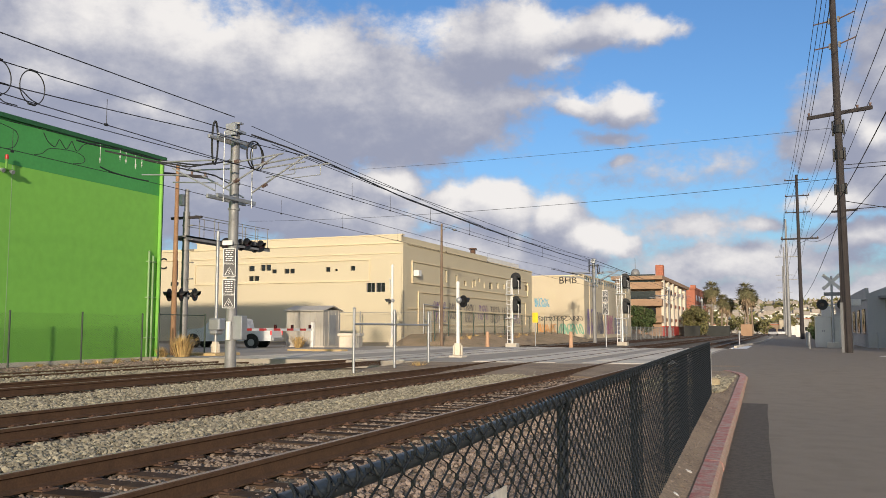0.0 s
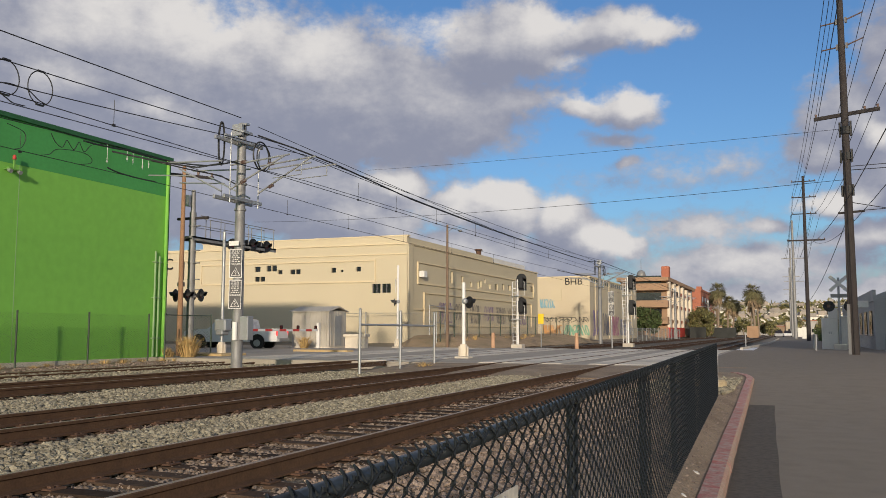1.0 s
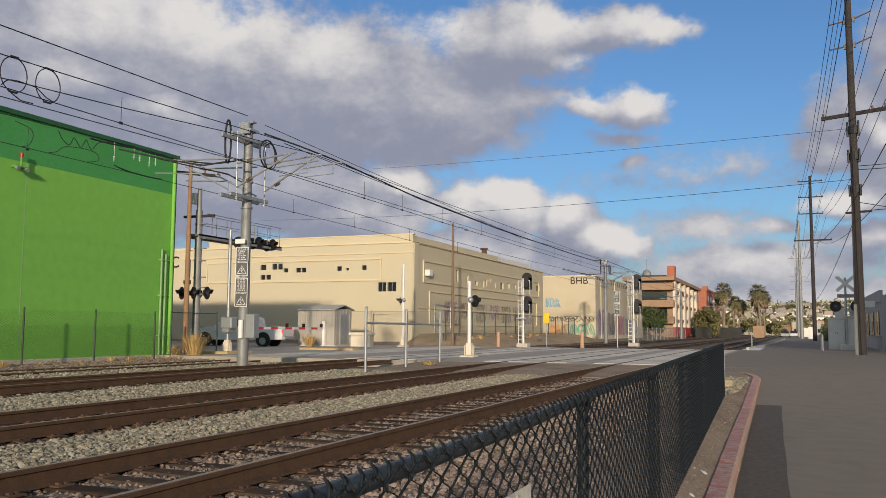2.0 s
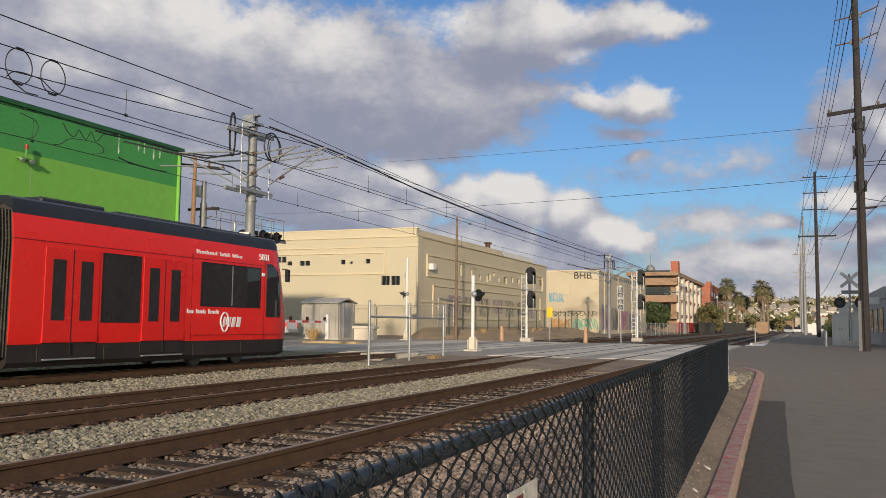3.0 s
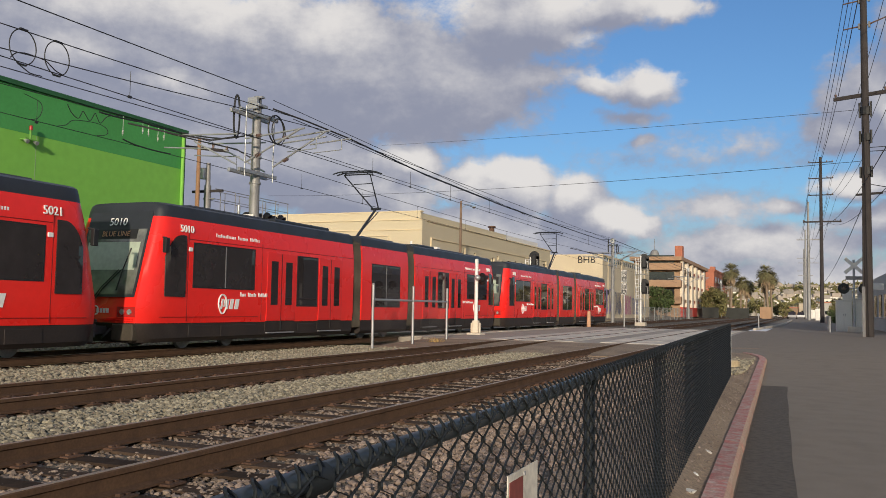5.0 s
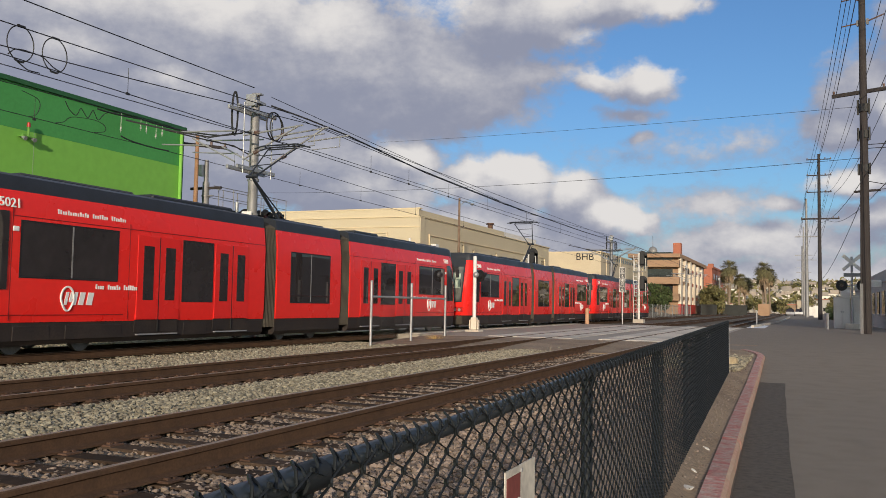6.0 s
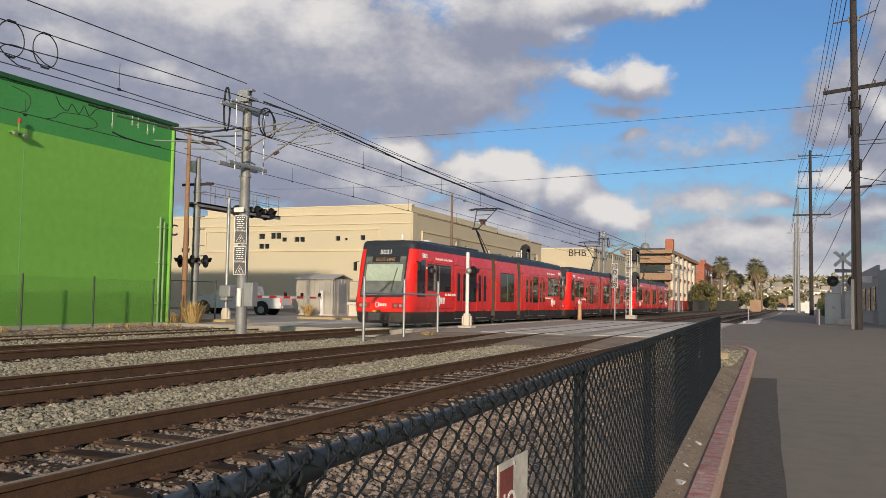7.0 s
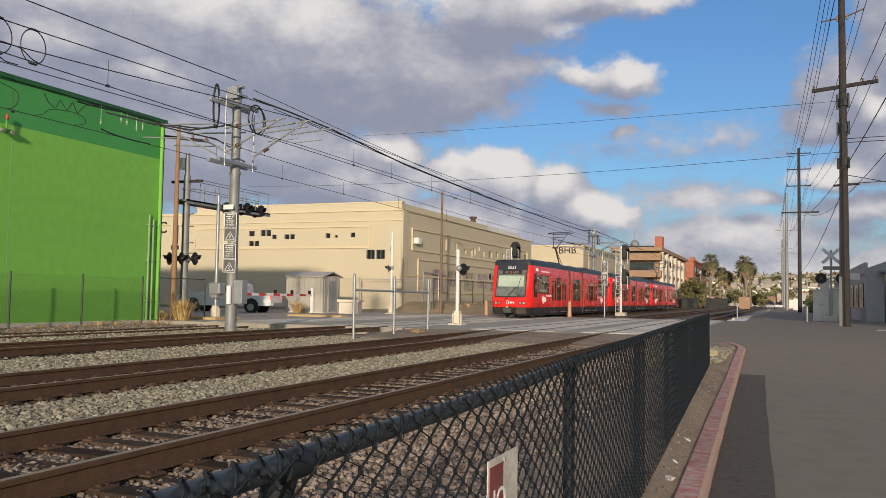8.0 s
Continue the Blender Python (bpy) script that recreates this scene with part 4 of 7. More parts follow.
FRONT_PANES = [(-42.35, -41.77, 6.15, 6.6), (-41.16, -40.68, 6.16, 6.67), (-40.62, -40.14, 6.16, 6.67), (-40.03, -39.58, 5.91, 6.25), (-38.81, -38.34, 5.87, 6.27), (-38.29, -37.82, 5.87, 6.27), (-42.32, -41.84, 5.32, 5.73),
               (-41.77, -41.29, 5.32, 5.73), (-44.13, -43.71, 6.25, 6.6), (-44.11, -43.69, 5.47, 5.82), (-34.88, -34.45, 5.92, 6.31), (-34.03, -33.77, 5.95, 6.15), (-32.58, -32.16, 5.96, 6.34)]
BIG_PANES = [(-31.13, -30.37, 4.19, 4.93), (-30.28, -29.47, 4.20, 4.93)]
SIDE_PANES = [(71.32, 71.88, 5.42, 6.5), (76.3, 76.92, 5.35, 5.8), (78.37, 78.85, 5.22, 5.91), (79.02, 79.68, 5.43, 6.06), (83.71, 84.8, 5.36, 6.02), (88.3, 89.1, 5.56, 6.08), (91.41, 92.69, 5.66, 6.35), (96.8, 98.45, 5.71, 6.36),
              (74.0, 74.5, 5.4, 6.2), (80.4, 80.9, 5.9, 6.3), (82.0, 82.4, 5.4, 5.9), (86.2, 86.9, 5.5, 6.1)]
STUCCO_LIGHT = material("pale_trim", (0.68, 0.57, 0.38), 0.9, 0, 0.1, 0.5, 14, 0.15, 0.006)


def beige_factory():
    g = thing("factory", "long beige stucco industrial building with small broken panes", "building")
    recess_wall("front_wall", "y", 62.0, -62.0, -28.0, -0.2, 8.05, FRONT_PANES + BIG_PANES, 0.3, BEIGE, g, label="sunlit beige stucco front wall")
    recess_wall("side_wall", "x", -28.0, 62.36, 99.5, -0.2, 8.05, SIDE_PANES, 0.3, BEIGE, g, label="beige stucco side wall")
    boxes("back_wall", [(-62, -28.0, 99.5, 99.85, -0.2, 8.05), (-62.3, -62.0, 62.0, 99.85, -0.2, 8.05)], BEIGE, g)
    boxes("parapet", [(-48.0, -28.2, 62.3, 62.7, 8.052, 8.75), (-62.0, -48.0, 62.3, 62.7, 8.052, 8.30), (-28.75, -28.3, 62.7, 84.0, 8.052, 8.70)], BEIGE, g, "raised parapet")
    boxes("coping", [(-62.0, -27.9, 61.9, 62.32, 8.05, 8.16), (-28.32, -27.9, 62.32, 99.9, 8.05, 8.16), (-48.1, -28.1, 62.26, 62.74, 8.75, 8.84)], STUCCO_LIGHT, g, "pale coping")
    boxes("roof", [(-61.9, -28.4, 62.7, 99.5, 7.7, 7.8)], ROOF_WHITE, g)
    boxes("roof_monitor", [(-34, -28.9, 78, 97.5, 7.8, 8.85)], ROOF_WHITE, g, "white rooftop monitor")
    for x0, x1, z0, z1 in FRONT_PANES + BIG_PANES:
        w = boxes("window", [(x0, x1, 62.14, 62.18, z0, z1)], WINDOW_DARK, g, "dark small-paned window")
        if z0 < 5:
            boxes("frame", [((x0 + x1) / 2 - 0.02, (x0 + x1) / 2 + 0.02, 62.10, 62.14, z0, z1), (x0, x0 + 0.05, 62.08, 62.14, z0, z1), (x1 - 0.05, x1, 62.08, 62.14, z0, z1)], GREY_STEEL, w)
    for y0, y1, z0, z1 in SIDE_PANES:
        boxes("window", [(-28.20, -28.16, y0, y1, z0, z1)], WINDOW_DARK, g, "dark small-paned window")
    # shallow frames round the former window bands
    def band(axis, at, a, b, z0, z1):
        for p, q, r, s in ((a, b, z1, z1 + 0.10), (a, b, z0 - 0.14, z0), (a, a + 0.10, z0, z1), (b - 0.10, b, z0, z1)):
            if axis == "y":
                boxes("band_trim", [(p, q, at - 0.10, at + 0.01, r, s)], STUCCO_LIGHT, g)
            else:
                boxes("band_trim", [(at - 0.01, at + 0.10, p, q, r, s)], STUCCO_LIGHT, g)
    band("y", 62.0, -47.9, -30.8, 5.20, 6.78)
    band("x", -28.0, 63.9, 97.9, 5.12, 6.70)
    band("x", -28.0, 65.2, 97.0, 1.7, 4.25)
    boxes("ledge", [(-28.01, -27.92, 62.4, 99.3, 2.86, 3.0), (-62, -28.0, 61.92, 62.01, 7.25, 7.33)], STUCCO_LIGHT, g)
    boxes("corner_pier", [(-28.02, -27.90, 62.0, 62.9, 0, 8.04)], BEIGE, g)
    boxes("air_conditioner", [(-28.0, -27.55, 64.3, 64.95, 5.55, 6.05)], WHITE, g, "white wall air conditioner", bevel=0.02)
    bm = bmesh.new()
    tube(bm, (-29.0, 81.6, 7.8), (-29.0, 81.6, 9.25), 0.28, 0.26, 14)
    tube(bm, (-29.0, 81.6, 9.25), (-29.0, 81.6, 9.40), 0.42, 0.36, 14)
    part("chimney", bm, SPIKE, g, "rusty metal chimney", smooth=True)
    bm = bmesh.new()
    for y in (66.0, 69.5):
        tube(bm, (-27.8, y, 0.3), (-27.8, y, 3.3), 0.04, None, 8)
    tube(bm, (-27.8, 66.0, 3.3), (-27.8, 72.0, 3.1), 0.04, None, 8)
    tube(bm, (-27.8, 66.0, 2.0), (-27.8, 72.0, 1.6), 0.04, None, 8)
    part("stair_rail", bm, GALV, g, "pale steel stair rail")
    writing("sign_letters", "IC", 1.45, Matrix.Translation((-52.3, 61.95, 7.0)) @ pose(0, 0, 0, 90, 0, 0), BLACK, g, depth=0.03)
    return g


def pale_block():
    g = thing("workshop_block", "flat-roofed pale stucco block covered in graffiti", "building")
    boxes("wall", [(-36, -23, 106, 141, 0.0, 7.9)], BEIGE2, g, "pale stucco wall")
    boxes("coping", [(-36.05, -22.92, 105.92, 141.05, 7.9, 8.05)], STUCCO_LIGHT, g)
    boxes("bricked_opening", [(-27.9, -26.6, 105.96, 106.0, 5.0, 6.4)], BEIGE, g)
    for k in range(22):
        boxes("vent_slot", [(-23.0, -22.94, 107.0 + k * 1.45, 107.5 + k * 1.45, 7.25, 7.75)], WINDOW_DARK, g)
    for y in (109, 118, 128, 136):
        boxes("pilaster", [(-23.0, -22.9, y, y + 0.5, 0.2, 7.85)], BEIGE2, g)
    return g


def graffiti(rng, name, axis, at, a, b, z0, z1, color, n, thick, label, parent):
    """Looping spray strokes lying on a wall."""
    bm = bmesh.new()
    for i in range(n):
        c, r = a + (b - a) * (i + 0.5) / n, abs(b - a) / n
        pts = []
        ph, fx, fz = rng.uniform(0, 6), rng.choice((1, 1.5, 2)), rng.choice((1, 2, 1.5))
        for t in frange(0, 5.2, 26):
            u = c + r * 0.62 * math.sin(fx * t + ph)
            z = (z0 + z1) / 2 + (z1 - z0) / 2 * math.sin(fz * t + ph * 1.7)
            pts.append((u, at, z) if axis == "y" else (at, u, z))
        sweep(bm, pts, thick, 4)
    ob = part(name, bm, material("spray_" + label.split()[0], color, 0.8, 0, 0.3, 2, 20, 0.0), parent, label)
    k = 1 if axis == "y" else 0
    for v in ob.data.vertices:
        v.co[k] = at + (v.co[k] - at) * 0.08
    return ob


green_warehouse()
factory = beige_factory()
block = pale_block()
rng = random.Random(7)
writing("graffiti_letters", "BHB", 1.25, Matrix.Translation((-26.2, 105.94, 7.35)) @ pose(0, 0, 0, 90, 0, 0), BLACK, block, depth=0.01)
graffiti(rng, "graffiti", "y", 105.97, -29.3, -27.5, 4.1, 5.2, (0.15, 0.38, 0.52), 7, 0.05, "blue spray-painted scrawl", block)
graffiti(rng, "graffiti", "y", 105.97, -28.9, -23.3, 2.3, 2.9, (0.10, 0.09, 0.08), 11, 0.035, "black spray-painted scrawl", block)
graffiti(rng, "graffiti", "y", 105.96, -28.9, -26.6, 0.7, 1.9, (0.62, 0.32, 0.12), 8, 0.08, "orange spray-painted letters", block)
graffiti(rng, "graffiti", "y", 105.96, -26.3, -23.2, 0.7, 1.9, (0.22, 0.42, 0.30), 8, 0.08, "green spray-painted letters", block)
for k, c in enumerate(((0.28, 0.22, 0.42), (0.16, 0.16, 0.20), (0.48, 0.20, 0.30), (0.28, 0.30, 0.42), (0.5, 0.5, 0.52))):
    graffiti(rng, "graffiti", "x", -22.96, 107.5 + k * 6.2, 112.5 + k * 6.2, 0.6, 3.8 - 0.3 * k, c, 9, 0.09, ("violet", "dark", "pink", "indigo", "silver")[k] + " spray-painted shapes", block)
for k in range(7):
    graffiti(rng, "graffiti", "x", -27.96, 68.5 + k * 3.9, 71.5 + k * 3.9, 1.9 + 0.3 * (k % 2), 3.6, (0.12, 0.11, 0.13) if k % 3 else (0.22, 0.15, 0.30), 9, 0.032, "dim spray-painted tags", factory)

# building that closes the place behind the camera
BACK_WALL = material("back_building_stucco", (0.45, 0.42, 0.38), 0.9, 0, 0.2, 0.3, 10, 0.2, 0.01)
tagged(boxes("wall_southeast", [(-9.0, 26, -75, -62, -0.6, 6.0)], BACK_WALL), "plain stucco building across the road", "building", kind="structure")
# unseen block, added only to throw shade on the cabinets, crossbuck and garage
tagged(boxes("shade_block_east", [(11.5, 30, 33, 56, -0.6, 10.0)], BACK_WALL), "unseen plain block added to shade the roadside cabinets and garage", "building", kind="structure")

BRICK_RED = material("brick_red", (0.42, 0.15, 0.09), 0.9, 0, 0.2, 0.4, 8, 0.2, 0.01)
BALC = material("balcony_tan", (0.37, 0.235, 0.145), 0.9, 0, 0.15, 0.5, 8, 0.15, 0.01)
CREAM = material("cream_stucco", (0.72, 0.64, 0.52), 0.9, 0, 0.12, 0.5, 8, 0.15, 0.01)


def apartment_block():
    g = thing("apartment_building", "four-storey tan and cream apartment building with deep balconies", "building")
    boxes("wall", [(-30, -21.4, 166, 212, 0, 10.6)], BALC, g, "tan stucco wall")
    for z in (2.9, 6.0, 9.2):
        boxes("balcony", [(-29.6, -21.0, 164.2, 166, z - 0.35, z + 0.95)], BALC, g, "solid tan balcony front")
        # flat dark panel in place of the shade inside the balcony
        boxes("recess_shade", [(-28.6, -22.4, 165.95, 166.0, z + 1.0, z + 2.5)], WINDOW_DARK, g)
    boxes("roof", [(-30.4, -20.8, 163.8, 212.3, 10.6, 11.3)], BALC, g, "tan flat roof edge")
    for k in range(6):
        boxes("pier", [(-21.4, -20.9, 166.2 + 7.4 * k, 168.4 + 7.4 * k, 1.8, 11.2 - 0.25 * k)], CREAM, g, "cream stucco pier")
    for k in range(6):
        for z in (3.4, 6.3, 9.0):
            boxes("window", [(-21.5, -21.36, 169.0 + 7.4 * k, 173.0 + 7.4 * k, z, z + 1.5)], WINDOW_DARK, g)
            boxes("rail", [(-21.4, -21.1, 168.6 + 7.4 * k, 173.4 + 7.4 * k, z - 0.6, z)], BRICK_RED if k > 1 else BALC, g)
    boxes("red_base", [(-21.4, -20.9, 166, 190, 0, 1.9)], material("red_awning", (0.55, 0.05, 0.03), 0.7), g, "red painted base")
    boxes("chimney", [(-22.6, -21.2, 168.0, 170.2, 11.3, 13.6)], BRICK_RED, g, "brick chimney", bevel=0.05)
    bm = bmesh.new()
    tube(bm, (-26.4, 168, 11.3), (-26.4, 168, 12.0), 0.75, 0.75, 12)
    dome(bm, (-26.4, 168, 12.0), 0.85, 0.95)
    tube(bm, (-26.4, 168, 12.9), (-26.4, 168, 15.0), 0.05, None, 6)
    part("cupola", bm, GREY_STEEL, g, "small dark domed cupola", smooth=True)
    b = thing("brick_building", "plain red brick building behind the apartments", "building")
    boxes("wall", [(-29, -20.4, 222, 262, 0, 11.2)], BRICK_RED, b)
    boxes("parapet", [(-29.2, -20.2, 221.8, 262.2, 11.2, 11.7), (-21.4, -20.2, 221.8, 224, 11.7, 12.3)], BRICK_RED, b)
    for k in range(5):
        for z in (2.5, 5.6, 8.4):
            boxes("window", [(-20.42, -20.36, 225 + 7 * k, 228 + 7 * k, z, z + 1.5)], WINDOW_DARK, b)


apartment_block()


# ---- fences ----
def chainlink(parent, p0, p1, z0, z1, pitch, r, mat, sides=3, name="wire_mesh", label="woven chain-link mesh", knuckled=False):
    """Zigzag wires between two foot points."""
    a, b = Vector((*p0, 0)), Vector((*p1, 0))
    L_ = (b - a).length
    d = (b - a) / L_
    nrm = Vector((-d.y, d.x, 0))
    n, m = int(L_ / pitch), int((z1 - z0) / (pitch * 0.55))
    step = (z1 - z0) / m
    # one half turn of a wire: (height, sideways, out of the plane); knuckled wires round their crossings
    course = ((0.0, 1.0, 1.0), (0.20, 0.90, 0.5), (0.5, 0.0, 0.0), (0.80, -0.90, -0.5)) if knuckled else ((0.0, 1.0, 1.0),)
    V, F = [], []
    offs = [(math.cos(2 * math.pi * k / sides), math.sin(2 * math.pi * k / sides)) for k in range(sides)]
    for i in range(n + 1):
        base, rings = len(V), 0
        for j in range(m + 1):
            for f, u, w in course if j < m else course[:1]:
                sg = 1 if (i + j) % 2 else -1
                s = min(L_, max(0, i * pitch + sg * u * pitch * 0.54))
                c = a + d * s + nrm * (r * 1.1 * w * sg)
                for ox, oy in offs:
                    V.append((c.x + d.x * ox * r + nrm.x * oy * r, c.y + d.y * ox * r + nrm.y * oy * r, z0 + (j + f) * step))
                rings += 1
        for j in range(rings - 1):
            for k in range(sides):
                q = (k + 1) % sides
                F.append((base + j * sides + k, base + j * sides + q, base + (j + 1) * sides + q, base + (j + 1) * sides + k))
    me = bpy.data.meshes.new(name)
    me.from_pydata(V, [], F)
    me.materials.append(mat)
    ob = new(name, me)
    ob.parent = parent
    return tagged(ob, label, kind="stuff")


def fence_x(y):
    return -0.70 - 0.0405 * y


def black_fence():
    f = thing("chain_link_fence", "low black vinyl-coated chain-link fence along the tracks", "fence")
    top, y0, y1 = 0.887, -1.5, 19.4
    bm = bmesh.new()
    sweep(bm, [(fence_x(y), y, top + 0.006 * math.sin(y * 1.9)) for y in frange(y0, y1, 50)], 0.0205, 14)
    part("top_rail", bm, RAIL_SHEEN, f, "black coated top rail, its blue-grey sheen put into the colour", smooth=True)
    for y in (-1.3, 1.2, 3.7, 6.25, 8.8, 11.4, 14.0, 16.6, 19.4):
        bm = bmesh.new()
        x = fence_x(y) - 0.028
        tube(bm, (x, y, -0.5), (x, y, top - 0.03), 0.0245, None, 14)
        tube(bm, (x + 0.028, y - 0.035, top), (x + 0.028, y + 0.035, top), 0.026, None, 14)
        tube(bm, (x, y, top - 0.06), (x + 0.02, y, top - 0.005), 0.028, 0.024, 12)
        part("post", bm, BLACK_VINYL, f, smooth=True)
    for a, b, r in ((y0, 6.25, 0.0033), (6.25, 11.4, 0.0025), (11.4, y1, 0.0019)):
        chainlink(f, (fence_x(a) + 0.024, a), (fence_x(b) + 0.024, b), -0.19, top + 0.022, 0.0615, r, BLACK_VINYL, 4, knuckled=True)
    # hooks of the mesh over the rail
    bm = bmesh.new()
    y = y0
    k = 0
    while y < y1:
        x = fence_x(y)
        lean = 0.004 * math.sin(k * 2.3)
        pts = [(x + 0.023, y - 0.016, top + 0.004), (x + 0.021, y - 0.012 + lean, top + 0.024), (x + 0.014, y - 0.009 + lean, top + 0.032), (x + 0.006, y + 0.000 + lean, top + 0.035),
               (x + 0.004, y + 0.009 + lean, top + 0.031), (x + 0.012, y + 0.012, top + 0.023), (x + 0.024, y + 0.017, top + 0.002)]
        sweep(bm, pts, 0.0028, 6)
        y += 0.0615
        k += 1
    part("hook_wire", bm, BLACK_VINYL, f, "wire ends hooked over the rail", kind="stuff")
    # pale strip stands in for sunlight on the end post
    bm = bmesh.new()
    box(bm, fence_x(19.45) - 0.03, fence_x(19.45) + 0.03, 19.43, 19.445, 0.0, 0.75)
    part("lit_face_strip", bm, GALV, f, "pale strip for the sunlit face of the end post")
    # notice
    s = thing("notice", "white metal notice with a dark red panel hung on the fence", "sign", (fence_x(2.38) + 0.036, 2.38, 0.714))
    boxes("plate", [(-0.004, 0.0, -0.139, 0.139, -0.46, 0.0)], material("sign_white", (0.62, 0.58, 0.50), 0.6, 0, 0.3, 8, 40, 0.1, 0.001), s, "weathered white plate")
    boxes("panel", [(0.0, 0.002, -0.129, -0.01, -0.30, -0.02)], material("sign_red", (0.23, 0.055, 0.045), 0.6, 0, 0.3, 8, 40, 0.1, 0.001), s, "dark red panel")
    writing("letters", "NO", 0.115, Matrix.Translation((0.0025, -0.075, -0.13)) @ SIDE_M, LOGO_WHITE, s, depth=0.001, align="CENTER")
    writing("letters", "NO", 0.06, Matrix.Translation((0.0015, 0.07, -0.30)) @ SIDE_M, BLACK, s, depth=0.001, align="CENTER")
    for a in (0.05, -0.38):
        boxes("plate_bolt", [(0.0, 0.005, -0.005, 0.005, a - 0.07, a - 0.06)], GALV, s)


black_fence()

# litter and stones on the verge, a block by the kerb end
for k, (y, dx, sx, sy, sz) in enumerate(((5.9, 0.12, 0.06, 0.09, 0.02), (6.5, 0.10, 0.04, 0.05, 0.03), (7.6, 0.14, 0.05, 0.07, 0.02), (9.3, 0.06, 0.04, 0.05, 0.03), (10.4, 0.11, 0.05, 0.04, 0.02), (4.6, 0.16, 0.09, 0.12, 0.012), (12.5, 0.1, 0.04, 0.06, 0.02))):
    bm = bmesh.new()
    bmesh.ops.create_icosphere(bm, subdivisions=1, radius=1, matrix=Matrix.Diagonal((sx, sy, sz, 1)))
    for v in bm.verts:
        v.co *= random.uniform(0.75, 1.25)
    ob = part("litter", bm, material("litter_white", (0.62, 0.60, 0.55), 0.7), None, "crumpled pale paper litter beside the fence")
    ob.matrix_basis = pose(fence_x(y * 1.25) + dx * 0.4 + 0.05, y * 1.25, verge_z(y * 1.25) + 0.0, 0, 0, 37 * k)
    tagged(ob, category="litter", group="litter along the fence")
bm = bmesh.new()
box(bm, -0.42, 0.42, -0.22, 0.22, -0.15, 0.13)
ob = part("stone_block", bm, material("sandstone", (0.40, 0.32, 0.20), 0.9, 0, 0.3, 3, 30, 0.4, 0.01), None, "rough sandy stone block", bevel=0.04)
ob.matrix_basis = pose(-1.9, 22.0, -0.12, 0, 0, 12)
tagged(ob, category="stone")

FENCE_GREY = material("fence_wire", (0.30, 0.31, 0.30), 0.6, 0.4, 0.2, 4, 30, 0.0)
FENCE_DARK = material("fence_wire_dark", (0.05, 0.07, 0.05), 0.6, 0.2, 0.2, 4, 30, 0.0)


def plain_fence(x0, y0, x1, y1, h, step, mat, wire, label, z=-0.2, pitch=0.12, r=0.004, post_r=0.035, rail=True):
    f = thing("mesh_fence", label, "fence")
    a, b = Vector((x0, y0, 0)), Vector((x1, y1, 0))
    n = max(1, round((b - a).length / step))
    for i in range(n + 1):
        p = a.lerp(b, i / n)
        bm = bmesh.new()
        tube(bm, (p.x, p.y, z - 0.1), (p.x, p.y, z + h), post_r, None, 8)
        dome(bm, (p.x, p.y, z + h), post_r * 1.2, post_r, 8, 5)
        part("post", bm, mat, f, smooth=True)
    if rail:
        bm = bmesh.new()
        tube(bm, (x0, y0, z + h - 0.05), (x1, y1, z + h - 0.05), 0.02, None, 6)
        part("rail", bm, mat, f)
    chainlink(f, (x0, y0), (x1, y1), z + 0.03, z + h - 0.05, pitch, r, wire)
    return f


plain_fence(-25.4, 15.9, -25.4, 29.45, 2.05, 3.39, FENCE_DARK, FENCE_DARK, "dark wire fence in front of the green wall", -0.2, pitch=0.08, r=0.0045, rail=False)
plain_fence(-25.4, 30.5, -25.3, 33.6, 2.05, 3.1, FENCE_DARK, FENCE_DARK, "dark wire gate beside the signal mast", -0.15, 0.12, 0.006)
plain_fence(-25.2, 62.0, -25.2, 104, 2.3, 3.0, FENCE_DARK, FENCE_GREY, "tall wire fence in front of the factory", 0.35, 0.22, 0.007, 0.05)
plain_fence(-34.0, 60.6, -25.3, 61.5, 2.3, 3.0, FENCE_GREY, FENCE_GREY, "wire fence round the factory yard", 0.3, 0.22, 0.007, 0.05)
plain_fence(-18.5, 106, -18.5, 160, 1.8, 4.0, FENCE_GREY, FENCE_GREY, "wire fence along the tracks", -0.2, 0.3, 0.009, 0.05)

# barrier of pale pipes between the tracks
pg = thing("pipe_barrier", "galvanised pipe barrier with a strip of sagging mesh", "barrier")
for y in (24.0, 27.0, 30.05):
    bm = bmesh.new()
    tube(bm, (-12.45, y, -0.35), (-12.45, y, 1.84), 0.045, None, 12)
    dome(bm, (-12.45, y, 1.84), 0.05, 0.04, 12, 6)
    part("post", bm, GALV, pg, smooth=True)
bm = bmesh.new()
tube(bm, (-12.45, 24.0, 1.36), (-12.45, 30.05, 1.36), 0.035, None, 10)
part("cross_rail", bm, GALV, pg, smooth=True)
chainlink(pg, (-12.45, 24.05), (-12.45, 30.0), -0.15, 1.8, 0.12, 0.0025, FENCE_GREY)

# ---- overhead line ----
SIGN_BLACK = material("sign_black", (0.025, 0.025, 0.028), 0.5, 0, 0.2, 4, 40, 0.02, 0.001)
WHITE_GREY = material("pale_insulator", (0.55, 0.55, 0.52), 0.4, 0, 0.1, 5, 30, 0.0)
INSUL = material("insulator", (0.16, 0.10, 0.08), 0.35, 0, 0.2, 4, 40, 0.0)


